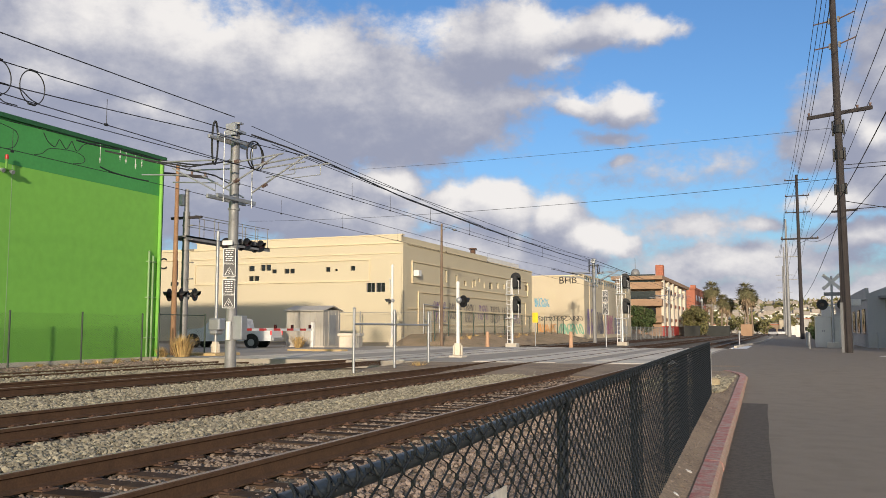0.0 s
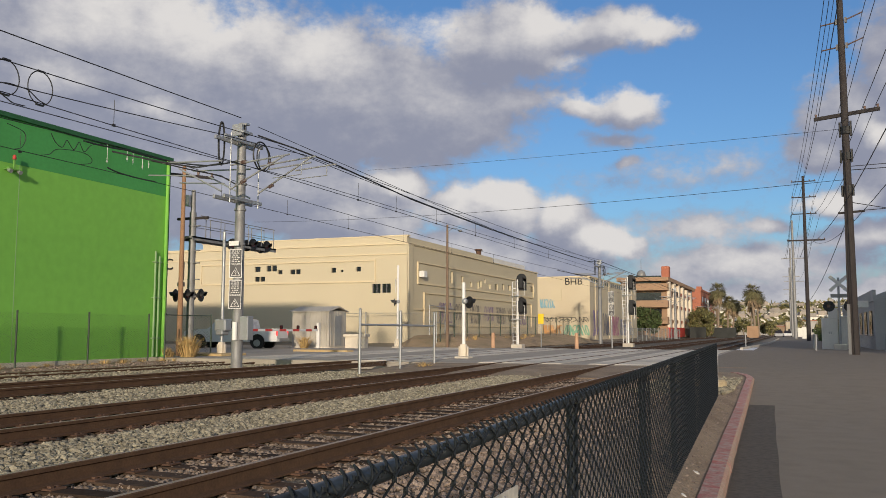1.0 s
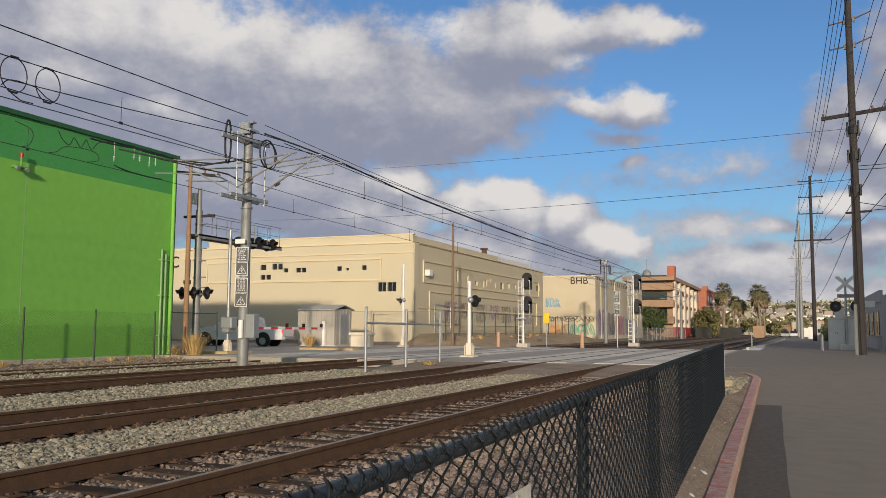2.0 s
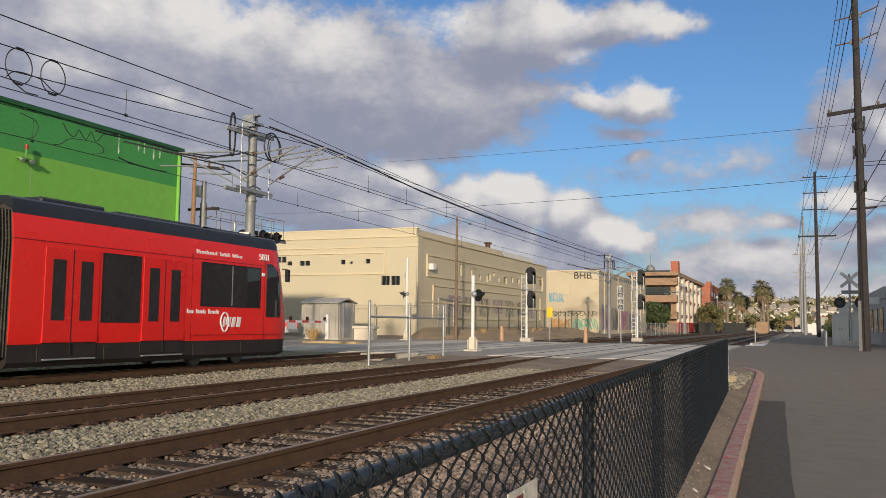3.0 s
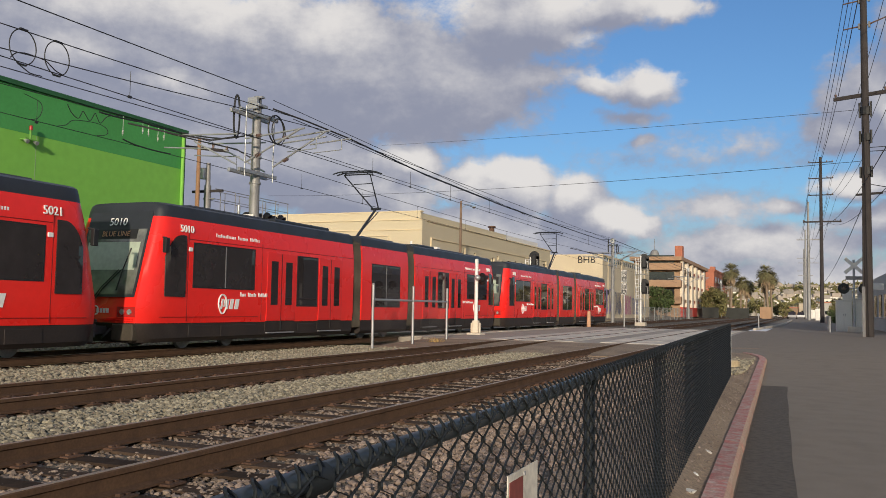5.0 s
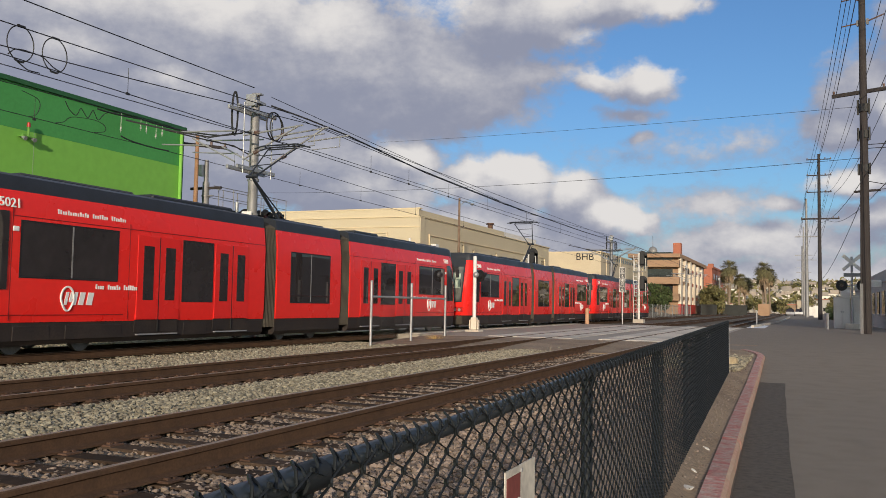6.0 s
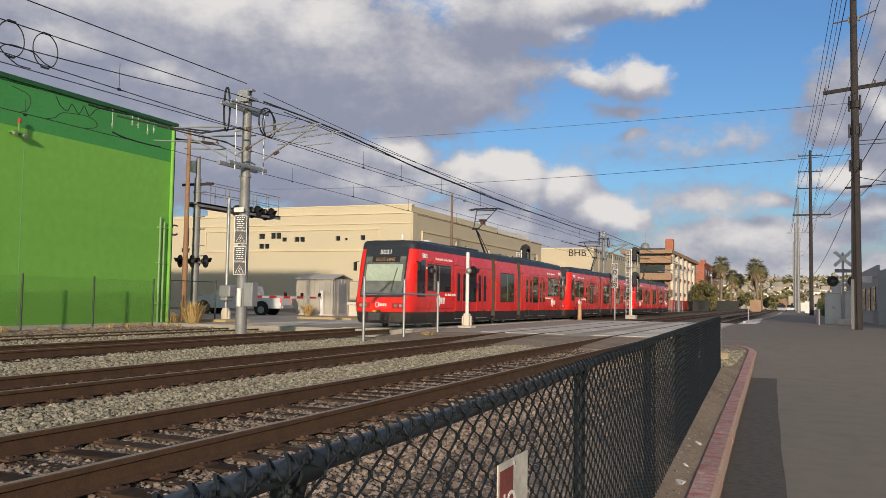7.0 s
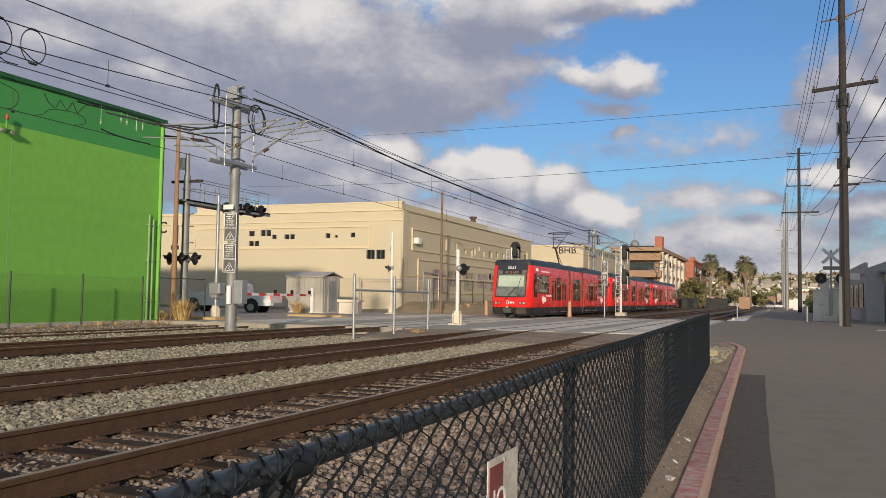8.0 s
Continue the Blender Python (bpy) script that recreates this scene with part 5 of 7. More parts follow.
def danger_sign(parent, word, x, y, z, rz, w=0.42, h=0.98):
    s = boxes("danger_sign", [(-w / 2, w / 2, -0.012, 0.0, -h / 2, h / 2)], WHITE, parent, "black and white danger sign")
    s.matrix_basis = pose(x, y, z, 0, 0, rz)
    boxes("sign_field", [(-w / 2 + 0.02, w / 2 - 0.02, -0.016, -0.012, -h / 2 + 0.02, h / 2 - 0.02)], SIGN_BLACK, s)
    bm = bmesh.new()
    for k, (bw, zz) in enumerate(((0.25, 0.42), (0.28, 0.35), (0.22, 0.28), (0.27, 0.21), (0.21, 0.14), (0.25, 0.07))):
        x0 = -bw / 2
        while x0 < bw / 2 - 0.03:
            q = random.choice((0.04, 0.06, 0.09))
            box(bm, x0, min(x0 + q, bw / 2), -0.019, -0.016, zz - 0.012, zz + 0.012)
            x0 += q + 0.025
    part("small_print", bm, WHITE, s, kind="stuff")
    writing("warning_word", word, 0.088, Matrix.Translation((0, -0.017, -0.03)) @ pose(0, 0, 0, 90, 0, 0), WHITE, s, depth=0.002, align="CENTER")
    bm = bmesh.new()
    tri = [(-0.14, -0.42), (0.14, -0.42), (0.0, -0.15)]
    sweep(bm, [(a, -0.018, b) for a, b in tri], 0.022, 4, True)
    sweep(bm, [(-0.02, -0.018, -0.24), (0.03, -0.018, -0.31), (-0.03, -0.018, -0.32), (0.02, -0.018, -0.39)], 0.012, 4)
    part("warning_triangle", bm, WHITE, s)
    return s


def ring_pts(c, rx, rz, n=22, axis="y", a0=0.0, a1=2 * math.pi):
    out = []
    for t in frange(a0, a1, n):
        u, v = rx * math.cos(t), rz * math.sin(t)
        out.append((c[0], c[1] + u, c[2] + v) if axis == "y" else (c[0] + u, c[1], c[2] + v))
    return out


def line_mast(x, y, signs, label):
    m = thing("catenary_mast", label, "mast", (x, y, 0))
    bm = bmesh.new()
    tube(bm, (0, 0, -0.3), (0, 0, 8.35), 0.20, 0.15, 18)
    dome(bm, (0, 0, 8.35), 0.15, 0.06, 14, 6)
    for z in (7.0, 6.2, 5.3, 4.1):
        tube(bm, (0, 0, z), (0, 0, z + 0.07), 0.205, None, 18)
    part("pole", bm, GREY_STEEL, m, "grey tapered steel pole", smooth=True)
    boxes("base_plate", [(-0.30, 0.30, -0.30, 0.30, -0.32, -0.12)], CONCRETE, m, bevel=0.03)
    for z in (7.62, 5.58):
        for dx in (-0.24, 0.16):
            boxes("bracket_beam", [(dx, dx + 0.09, -1.25, 0.95, z, z + 0.13)], GALV, m, "galvanised bracket beam along the track", bevel=0.01)
    boxes("mast_head", [(-0.26, 0.26, -0.26, 0.26, 8.0, 8.08), (-0.2, 0.2, -0.3, -0.2, 7.9, 8.3), (-0.05, 0.32, -0.2, 0.0, 8.28, 8.34)], GALV, m)
    for k, dy in enumerate((-0.95, 0.70)):
        bm = bmesh.new()
        tube(bm, (0.24, dy, 5.45), (0.24, dy, 7.85), 0.022, None, 8)
        part("hanger_post", bm, GALV, m, smooth=True)
        top = 6.72 + 0.25 * k
        bm = bmesh.new()
        tube(bm, (0.24, dy, top), (2.55, dy, top + 0.20), 0.032, None, 8)
        tube(bm, (0.24, dy, 5.9 + 0.1 * k), (2.35, dy, top + 0.17), 0.035, None, 8)
        tube(bm, (1.75, dy, top - 0.25), (3.35, dy + 0.05, top - 0.12), 0.028, None, 8)
        tube(bm, (3.0, dy, top - 0.14), (3.0, dy, top - 0.5), 0.018, None, 6)
        tube(bm, (1.9, dy, top - 0.55), (3.0, dy, top - 0.5), 0.015, None, 6)
        part("cantilever_arm", bm, GALV, m, "pale tubular cantilever", smooth=True)
        bm = bmesh.new()
        for q in (0.45, 0.50, 0.55, 0.6):
            disc(bm, (0.24 + q, dy, top + 0.02 + q * 0.08), (1, 0, 0.08), 0.065, 0.025, 12)
            disc(bm, (0.24 + q, dy, 5.9 + 0.1 * k + q * 0.45), (1, 0, 0.45), 0.065, 0.025, 12)
        part("insulator", bm, INSUL, m, "ribbed insulators", smooth=True)
        bm = bmesh.new()
        tube(bm, (-0.1, dy, 5.85), (-1.9, dy, 6.75), 0.03, None, 8)
        tube(bm, (-0.1, dy, 6.9), (-2.6, dy, 7.0), 0.03, None, 8)
        tube(bm, (-1.2, dy, 6.45), (-3.2, dy, 6.6), 0.025, None, 8)
        part("far_arm", bm, GALV, m, smooth=True)
    bm = bmesh.new()
    sweep(bm, ring_pts((0.30, 0.75, 7.35), 0.48, 0.5, 24), 0.028, 6)
    sweep(bm, ring_pts((0.34, 0.85, 7.28), 0.42, 0.46, 24), 0.022, 6)
    sweep(bm, ring_pts((-0.30, -0.75, 7.55), 0.16, 0.75, 22), 0.035, 6)
    sweep(bm, [(-0.3, -0.75, 6.85), (-1.2, -0.9, 6.75), (-2.4, -1.4, 6.95), (-3.9, -2.0, 7.3)], 0.03, 6)
    sweep(bm, [(-0.2, 0.2, 6.2), (-0.9, 0.1, 6.6), (-2.2, -0.2, 6.9), (-3.4, -0.6, 7.2)], 0.025, 6)
    part("cable_loop", bm, WIRE, m, "thick black cable loops", smooth=True)
    if signs:
        danger_sign(m, "PELIGRO", 0.03, -0.225, 3.46, 30)
        danger_sign(m, "DANGER", 0.03, -0.225, 2.40, 30)
        boxes("number_plate_bars", [(-0.20, 0.20, -0.33, -0.31, 4.06, 4.22)], WHITE, m, "small white plate")
        bm = bmesh.new()
        tube(bm, (0.06, -0.24, 0.84), (0.06, -0.24, 1.46), 0.085, None, 12)
        part("white_tube", bm, WHITE, m, "white cable guard", smooth=True)
        boxes("control_box", [(0.16, 0.50, -0.12, 0.22, 0.84, 1.66)], GALV, m, "grey control box", bevel=0.02)
    return m


line_mast(-17.55, 24.75, True, "grey steel catenary mast with danger signs and cantilever arms")
for y in (86.5, 148, 210):
    line_mast(-17.75, y, False, "grey steel catenary mast beyond the crossing")


def wire(name, pts, r, label, sag=0.0, category="cable", n=14):
    """One hanging wire through support points."""
    bm = bmesh.new()
    out = []
    for a, b in zip(pts, pts[1:]):
        a, b = Vector(a), Vector(b)
        for i in range(n):
            f = i / n
            p = a.lerp(b, f)
            p.z -= sag * 4 * f * (1 - f)
            out.append(p)
    out.append(Vector(pts[-1]))
    sweep(bm, out, r, 5)
    return tagged(part(name, bm, WIRE, None, label), category=category)


WY = (24.75, 86.5, 148, 210)
T, B = TRACKS["tram"], TRACKS["far"]
wire("feeder_cable", [(-17.5, -40, 8.25), (-17.5, 24.6, 8.55)], 0.016, "black feeder cable on the catenary masts", 0.2)
wire("messenger_wire", [(T, -40, 7.05), (T, 23.8, 7.32)], 0.013, "stranded messenger wire over the tram track", 0.6)
wire("messenger_wire", [(T, 23.8, 7.25), (T, 86.5, 7.2), (T, 148, 7.2), (T, 210, 7.2)], 0.013, "stranded messenger wire over the crossing", 0.35)
wire("messenger_wire", [(T, -40, 5.75), (T, 5, 6.0), (T, 13.27, 6.45), (T, 20.62, 6.96), (T, 25.4, 7.25), (-17.4, 86, 8.0)], 0.013, "second messenger wire over the tram track", 0.02)
wire("contact_wire", [(T, -40, 6.22), (T, 23.8, 6.25), (T, 86.5, 6.25), (T, 148, 6.25), (T, 210, 6.25)], 0.012, "contact wire above the tram track", 0.0)
wire("contact_wire", [(T + 0.06, -40, 4.9), (T + 0.06, 13.3, 6.02), (T + 0.06, 19.5, 6.15), (T + 0.1, 25.4, 6.32), (-17.2, 86, 7.2)], 0.011, "second contact wire above the tram track", 0.0)
wire("messenger_wire", [(B, -40, 7.35), (B, 24.0, 7.56), (B, 86.5, 7.4), (B, 148, 7.4), (B, 210, 7.4)], 0.013, "messenger wire over the far track", 0.3)
wire("contact_wire", [(B, -40, 6.5), (B, 24.0, 6.6), (B, 86.5, 6.4), (B, 148, 6.4), (B, 210, 6.4)], 0.012, "contact wire above the far track", 0.0)
wire("feeder_cable", [(-17.0, 24.9, 7.95), (-16.2, 26.0, 7.65), (T, 27.5, 7.32), (T, 34.7, 7.0), (T, 45.6, 6.86), (T, 64.5, 6.9), (-16.6, 76, 7.4), (-17.7, 86.5, 8.25), (-17.7, 148, 8.0)], 0.030, "thick black feeder cable sagging between masts", 0.0, n=5)
wire("feeder_cable", [(-17.0, 24.9, 8.25), (-17.0, 55, 7.35), (-17.7, 86.5, 8.35)], 0.012, "thin feeder cable between masts", 0.0, n=10)
for k, (x, z0, z1, ys) in enumerate(((T, 6.25, 7.0, (16.4, 29.5, 33.0, 37.5, 43.0, 50.0, 58.0, 66.0, 75.0)), (B, 6.55, 7.3, (14, 19, 29, 34, 40, 47, 55, 64)))):
    for y in ys:
        bm = bmesh.new()
        tube(bm, (x, y, z0), (x, y, z1 - 0.1), 0.008, None, 5)
        box(bm, x - 0.02, x + 0.02, y - 0.05, y + 0.05, z0 - 0.03, z0 + 0.03)
        tagged(part("dropper", bm, WIRE, None, "thin dropper between messenger and contact wire"), category="cable", group="droppers")
for y, rx, rz in ((14.12, 0.345, 0.385), (13.2, 0.345, 0.385)):
    bm = bmesh.new()
    sweep(bm, ring_pts((T, y, 6.585), rx, rz, 30), 0.013, 6)
    for dz in (rz, -rz):
        box(bm, T - 0.022, T + 0.022, y - 0.10, y + 0.10, 6.585 + dz - 0.018, 6.585 + dz + 0.018)
    tagged(part("jumper_loop", bm, WIRE, None, "round black jumper loop between the wires", smooth=True), category="cable loop", group="jumper loops")
# loops and insulators on the wires before the green wall
def hang(x, pts, n=6):
    """A smooth curve through points (y, z) in the plane of a track's wires."""
    out, q = [], [pts[0], *pts, pts[-1]]
    for p0, p1, p2, p3 in zip(q, q[1:], q[2:], q[3:]):
        for i in range(n):
            t = i / n
            out.append((x, *[0.5 * (2 * b + (c - a) * t + (2 * a - 5 * b + 4 * c - d) * t * t + (3 * b - a - 3 * c + d) * t ** 3) for a, b, c, d in zip(p0, p1, p2, p3)]))
    return out + [(x, *pts[-1])]


for x, r, pts in ((T, 0.013, ((12.9, 6.28), (13.05, 6.42), (13.28, 6.47), (13.5, 6.47), (13.78, 6.46), (13.95, 6.38), (14.1, 6.30), (14.28, 6.26))), (T, 0.013, ((13.05, 6.22), (13.28, 6.12), (13.43, 6.07), (13.73, 6.08))),
                  (B, 0.014, ((20.15, 7.38), (20.33, 7.14), (20.61, 7.02), (20.78, 7.28), (20.88, 7.22), (21.1, 7.04), (21.3, 7.33), (21.38, 7.25), (21.56, 7.06), (21.87, 7.35), (22.5, 7.5))),
                  (B, 0.012, ((19.81, 6.61), (20.13, 6.71), (20.46, 6.93), (21.39, 7.02), (21.84, 6.92), (21.85, 6.73), (21.41, 6.61))), (B, 0.012, ((18.5, 7.32), (18.72, 7.29), (19.09, 7.2), (19.19, 7.0), (19.06, 6.71), (18.8, 6.6)))):
    bm = bmesh.new()
    sweep(bm, hang(x, pts), r, 6)
    tagged(part("jumper_loop", bm, WIRE, None, "slack black jumper cable looped between the wires", smooth=True), category="cable loop", group="jumper loops")
for y, z in ((22.58, 6.98), (23.53, 7.22), (23.82, 7.18), (24.31, 7.08), (24.63, 7.2)):
    bm = bmesh.new()
    tube(bm, (B, y, z - 0.14), (B, y, 7.5), 0.008, None, 5)
    for k in range(3):
        disc(bm, (B, y, z - 0.06 + 0.045 * k), (0, 0, 1), 0.03, 0.018, 10)
    tagged(part("line_insulator", bm, WHITE_GREY, None, "small pale insulator string", smooth=True), category="insulator", group="line insulators")
wire("feeder_cable", [(B, 21.5, 7.42), (B, 23.5, 7.50), (B, 25.6, 7.52), (-19.2, 25.0, 7.05), (-17.6, 24.8, 7.10)], 0.030, "thick black cable led across to the mast", 0.03, n=6)
wire("feeder_cable", [(B, 22.6, 6.72), (B, 23.4, 6.62), (B, 25.0, 6.62)], 0.026, "short thick black cable on the far contact wire", 0.02, n=6)


# ---- crossing signals ----
LENS = material("signal_lens", (0.05, 0.012, 0.012), 0.2, 0, 0.1, 4, 20, 0.0)


def flasher(parent, x, y, z, face, r=0.30):
    """Round signal head with background disc and hood, facing the direction given in degrees."""
    bm = bmesh.new()
    d = Vector((math.cos(radians(face)), math.sin(radians(face)), 0))
    c = Vector((x, y, z))
    disc(bm, c, d, r, 0.03, 26)
    tube(bm, c + d * -0.18, c, 0.13, 0.15, 16)
    s, up, secs = d.cross(Vector((0, 0, 1))), Vector((0, 0, 1)), []
    for a in frange(-0.2, math.pi + 0.2, 12):
        e = s * math.cos(a) + up * math.sin(a)
        out = 0.18 + 0.13 * max(0.0, math.sin(a))
        secs.append([c + e * 0.155, c + e * 0.170, c + e * 0.170 + d * out, c + e * 0.155 + d * out])
    loft(bm, secs)
    ob = part("signal_head", bm, BLACK, parent, "black round flashing-light head", smooth=True)
    bm = bmesh.new()
    disc(bm, c + d * 0.03, d, 0.14, 0.04, 18)
    part("lens", bm, LENS, ob, smooth=True)


def cantilever_mast():
    m = thing("signal_mast", "grey steel cantilever signal mast with flashing lights and walkway", "signal mast", (-26.85, 34.0, 0))
    bm = bmesh.new()
    tube(bm, (0, 0, -0.3), (0, 0, 6.9), 0.185, 0.165, 20)
    for z in (1.2, 3.1, 3.6, 4.4, 5.0, 5.5, 6.2):
        tube(bm, (0, 0, z), (0, 0, z + 0.05), 0.205, None, 18)
        box(bm, 0.15, 0.45, -0.06, 0.06, z, z + 0.05)
    tube(bm, (0, 0, 6.9), (0, 0, 8.0), 0.12, 0.10, 12)
    part("pole", bm, GREY_STEEL, m, "thick grey steel pole", smooth=True)
    boxes("terminal_box", [(-0.32, -0.08, -0.25, 0.05, 7.2, 7.75)], WHITE, m, bevel=0.02)
    boxes("walkway", [(-0.35, 0.35, -0.4, 6.8, 5.62, 5.70), (-0.35, -0.29, -0.4, 6.8, 5.50, 5.70), (0.29, 0.35, -0.4, 6.8, 5.50, 5.70)], GREY_STEEL, m, "cantilever walkway of grey steel")
    bm = bmesh.new()
    for s in (-0.32, 0.32):
        for y in (0.6, 1.8, 3.0, 4.2, 5.4, 6.6):
            tube(bm, (s, y, 5.7), (s, y, 6.75), 0.02, None, 6)
        tube(bm, (s, 0.2, 6.75), (s, 6.7, 6.75), 0.02, None, 6)
        tube(bm, (s, 0.2, 6.25), (s, 6.7, 6.25), 0.016, None, 6)
    part("handrail", bm, GREY_STEEL, m, "thin walkway handrail")
    boxes("cross_arm", [(-0.9, 0.9, -0.06, 0.06, 6.55, 6.67)], WOOD_POLE, m)
    for y in (4.6, 5.9):
        flasher(m, 0.35, y, 5.75, -5, 0.32)
        flasher(m, -0.30, y + 0.35, 5.75, 175, 0.32)
    flasher(m, 0.5, 2.6, 5.55, -35, 0.32)
    for dx, dy, f in ((-0.66, -0.30, 195), (-0.30, 0.35, 100), (0.10, -0.36, 15), (0.72, -0.15, 10)):
        flasher(m, dx, dy, 2.85, f, 0.31)
    bm = bmesh.new()
    tube(bm, (-0.75, 0, 2.8), (0.75, 0, 2.8), 0.05, None, 8)
    part("lamp_bar", bm, GREY_STEEL, m)
    boxes("climb_brace", [(-0.6, -0.5, -0.1, 0.1, 3.6, 4.5), (-0.75, -0.45, -0.1, 0.1, 3.3, 3.5)], GREY_STEEL, m)


cantilever_mast()


def wood_pole(x, y, h, r, mat, label, arms=(), base=-0.3, lean=0.0, rz=0.0):
    p = thing("utility_pole", label, "utility pole", (x, y, 0), rz)
    bm = bmesh.new()
    tube(bm, (0, 0, base), (lean, 0, h), r, r * 0.62, 16)
    part("pole", bm, mat, p, smooth=True)
    for z, x0, x1, th in arms:
        boxes("crossarm", [(x0, x1, -0.06, 0.06, z - th / 2, z + th / 2)], WOOD_POLE, p, "wooden crossarm", bevel=0.01)
        for q in (x0 + 0.1, x1 - 0.1, x1 - 0.75):
            bm = bmesh.new()
            tube(bm, (q, 0, z + th / 2), (q, 0, z + th / 2 + 0.16), 0.05, 0.07, 10)
            part("insulator", bm, INSUL, p, smooth=True)
    return p


wood_pole(-26.65, 33.0, 9.05, 0.14, WOOD_LIGHT, "orange-brown wooden pole behind the signal mast", ((8.55, -1.42, 1.42, 0.14),), rz=52)
wood_pole(-23.9, 60.2, 9.2, 0.125, WOOD_BROWN, "brown wooden street-light pole by the factory", base=-0.2)
bm = bmesh.new()
sweep(bm, [(-23.9, 60.2, 8.6), (-23.6, 60.6, 9.0), (-23.4, 61.3, 8.95)], 0.03, 6)
dome(bm, (-23.35, 61.5, 8.86), 0.16, 0.10, 12, 6)
tagged(part("street_lamp_arm", bm, GALV, None, "curved street lamp arm on the wooden pole", smooth=True), category="street lamp")


def gate_unit(x, y, z, post_h, label, arm_to=None, lamp_z=None, lamp_x=0.22):
    """Crossing gate: base, post, mechanism and, where lowered, the striped arm."""
    g = thing("crossing_gate", label, "crossing gate", (x, y, z))
    boxes("base", [(-0.32, 0.32, -0.32, 0.32, -0.2, 0.08)], CONCRETE, g, "concrete base", bevel=0.03)
    boxes("base_flange", [(-0.13, 0.13, -0.13, 0.13, 0.08, 0.62), (-0.22, -0.17, -0.09, 0.09, 0.08, 0.52), (0.17, 0.22, -0.09, 0.09, 0.08, 0.52)], CREAM, g, "white cast base", bevel=0.05)
    bm = bmesh.new()
    tube(bm, (0, 0, 0.1), (0, 0, post_h), 0.08, 0.08, 16)
    dome(bm, (0, 0, post_h), 0.08, 0.04, 12, 6)
    part("post", bm, WHITE if arm_to is None else GALV, g, "white tubular post", smooth=True)
    if arm_to is None:
        flasher(g, lamp_x, 0.12, lamp_z or post_h - 0.85, 60 if lamp_x > 0 else 200, 0.27)
        bm = bmesh.new()
        dome(bm, (0.10, -0.12, (lamp_z or post_h - 0.85) + 0.05), 0.13, 0.13, 14, 8)
        part("bell", bm, GALV, g, "round grey bell", smooth=True)
    else:
        boxes("mechanism", [(-0.28, 0.36, -0.26, 0.30, 1.15, 1.72), (-0.18, 0.22, -0.30, 0.30, 0.95, 1.18)], GALV, g, "grey gate mechanism box", bevel=0.06)
        n = 12
        for k in range(n):
            a0, a1 = 0.4 + (arm_to - 0.4) * k / n, 0.4 + (arm_to - 0.4) * (k + 1) / n
            boxes("arm_stripe", [(0.36, 0.42, a0, a1, 1.13, 1.25)], WHITE if k % 2 else material("gate_red", (0.60, 0.05, 0.04), 0.5), g)
        for yy in (arm_to * 0.55, arm_to * 0.75, arm_to - 0.2):
            boxes("arm_lamp", [(0.33, 0.45, yy - 0.08, yy + 0.08, 1.25, 1.45)], LENS, g, bevel=0.02)
    return g


gate_unit(-25.2, 34.3, 0.0, 5.9, "grey crossing gate with its red and white arm lowered", 8.3)
gate_unit(-13.35, 35.6, -0.02, 3.3, "white crossing gate post with a black flashing light", None)
g = gate_unit(-25.3, 54.4, 0.0, 5.7, "white crossing post with crossbuck behind the street", None, 3.15, -0.3)
for a in (45, -45):
    bd = boxes("crossbuck_board", [(-0.6, 0.6, -0.02, 0.0, -0.1, 0.1)], WHITE, g, "weathered crossbuck board")
    bd.matrix_basis = Matrix.Translation((-0.16 - (0.03 if a > 0 else 0), 0, 4.3)) @ pose(0, 0, 0, 0, 0, 112) @ pose(0, 0, 0, 0, a, 0)


def signal_post(x, y, h, heads, label):
    s = thing("rail_signal", label, "rail signal", (x, y, 0))
    boxes("foot", [(-0.45, 0.45, -0.45, 0.45, -0.25, 0.12)], CONCRETE, s, bevel=0.03)
    bm = bmesh.new()
    tube(bm, (0, 0, 0.1), (0, 0, h), 0.085, 0.07, 12)
    part("mast", bm, WHITE, s, smooth=True)
    bm = bmesh.new()
    for dx in (-0.32, -0.02):
        tube(bm, (dx - 0.2, 0.35, 0.0), (dx - 0.2, 0.25, h - 0.2), 0.025, None, 6)
    z = 0.4
    while z < h - 0.2:
        tube(bm, (-0.52, 0.3, z), (-0.22, 0.3, z), 0.018, None, 6)
        z += 0.35
    part("ladder", bm, WHITE, s, "white steel ladder")
    for z in heads:
        boxes("platform", [(-0.5, 0.35, -0.3, 0.4, z - 1.05, z - 1.0)], GALV, s)
        boxes("head", [(0.1, 0.5, -0.25, 0.02, z - 0.45, z + 0.5)], BLACK, s, "black signal head", bevel=0.04)
        bm = bmesh.new()
        disc(bm, (0.3, 0.05, z + 0.35), (0, 1, 0), 0.42, 0.03, 22)
        box(bm, -0.12, 0.72, 0.035, 0.065, z - 0.6, z + 0.35)
        part("backboard", bm, BLACK, s, "rounded black backboard")
        bm = bmesh.new()
        for dx in (-0.35, 0.6):
            tube(bm, (dx, -0.2, z - 1.0), (dx, -0.2, z + 0.1), 0.02, None, 6)
        tube(bm, (-0.35, -0.2, z + 0.1), (0.6, -0.2, z + 0.1), 0.02, None, 6)
        part("guard_rail", bm, WHITE, s)


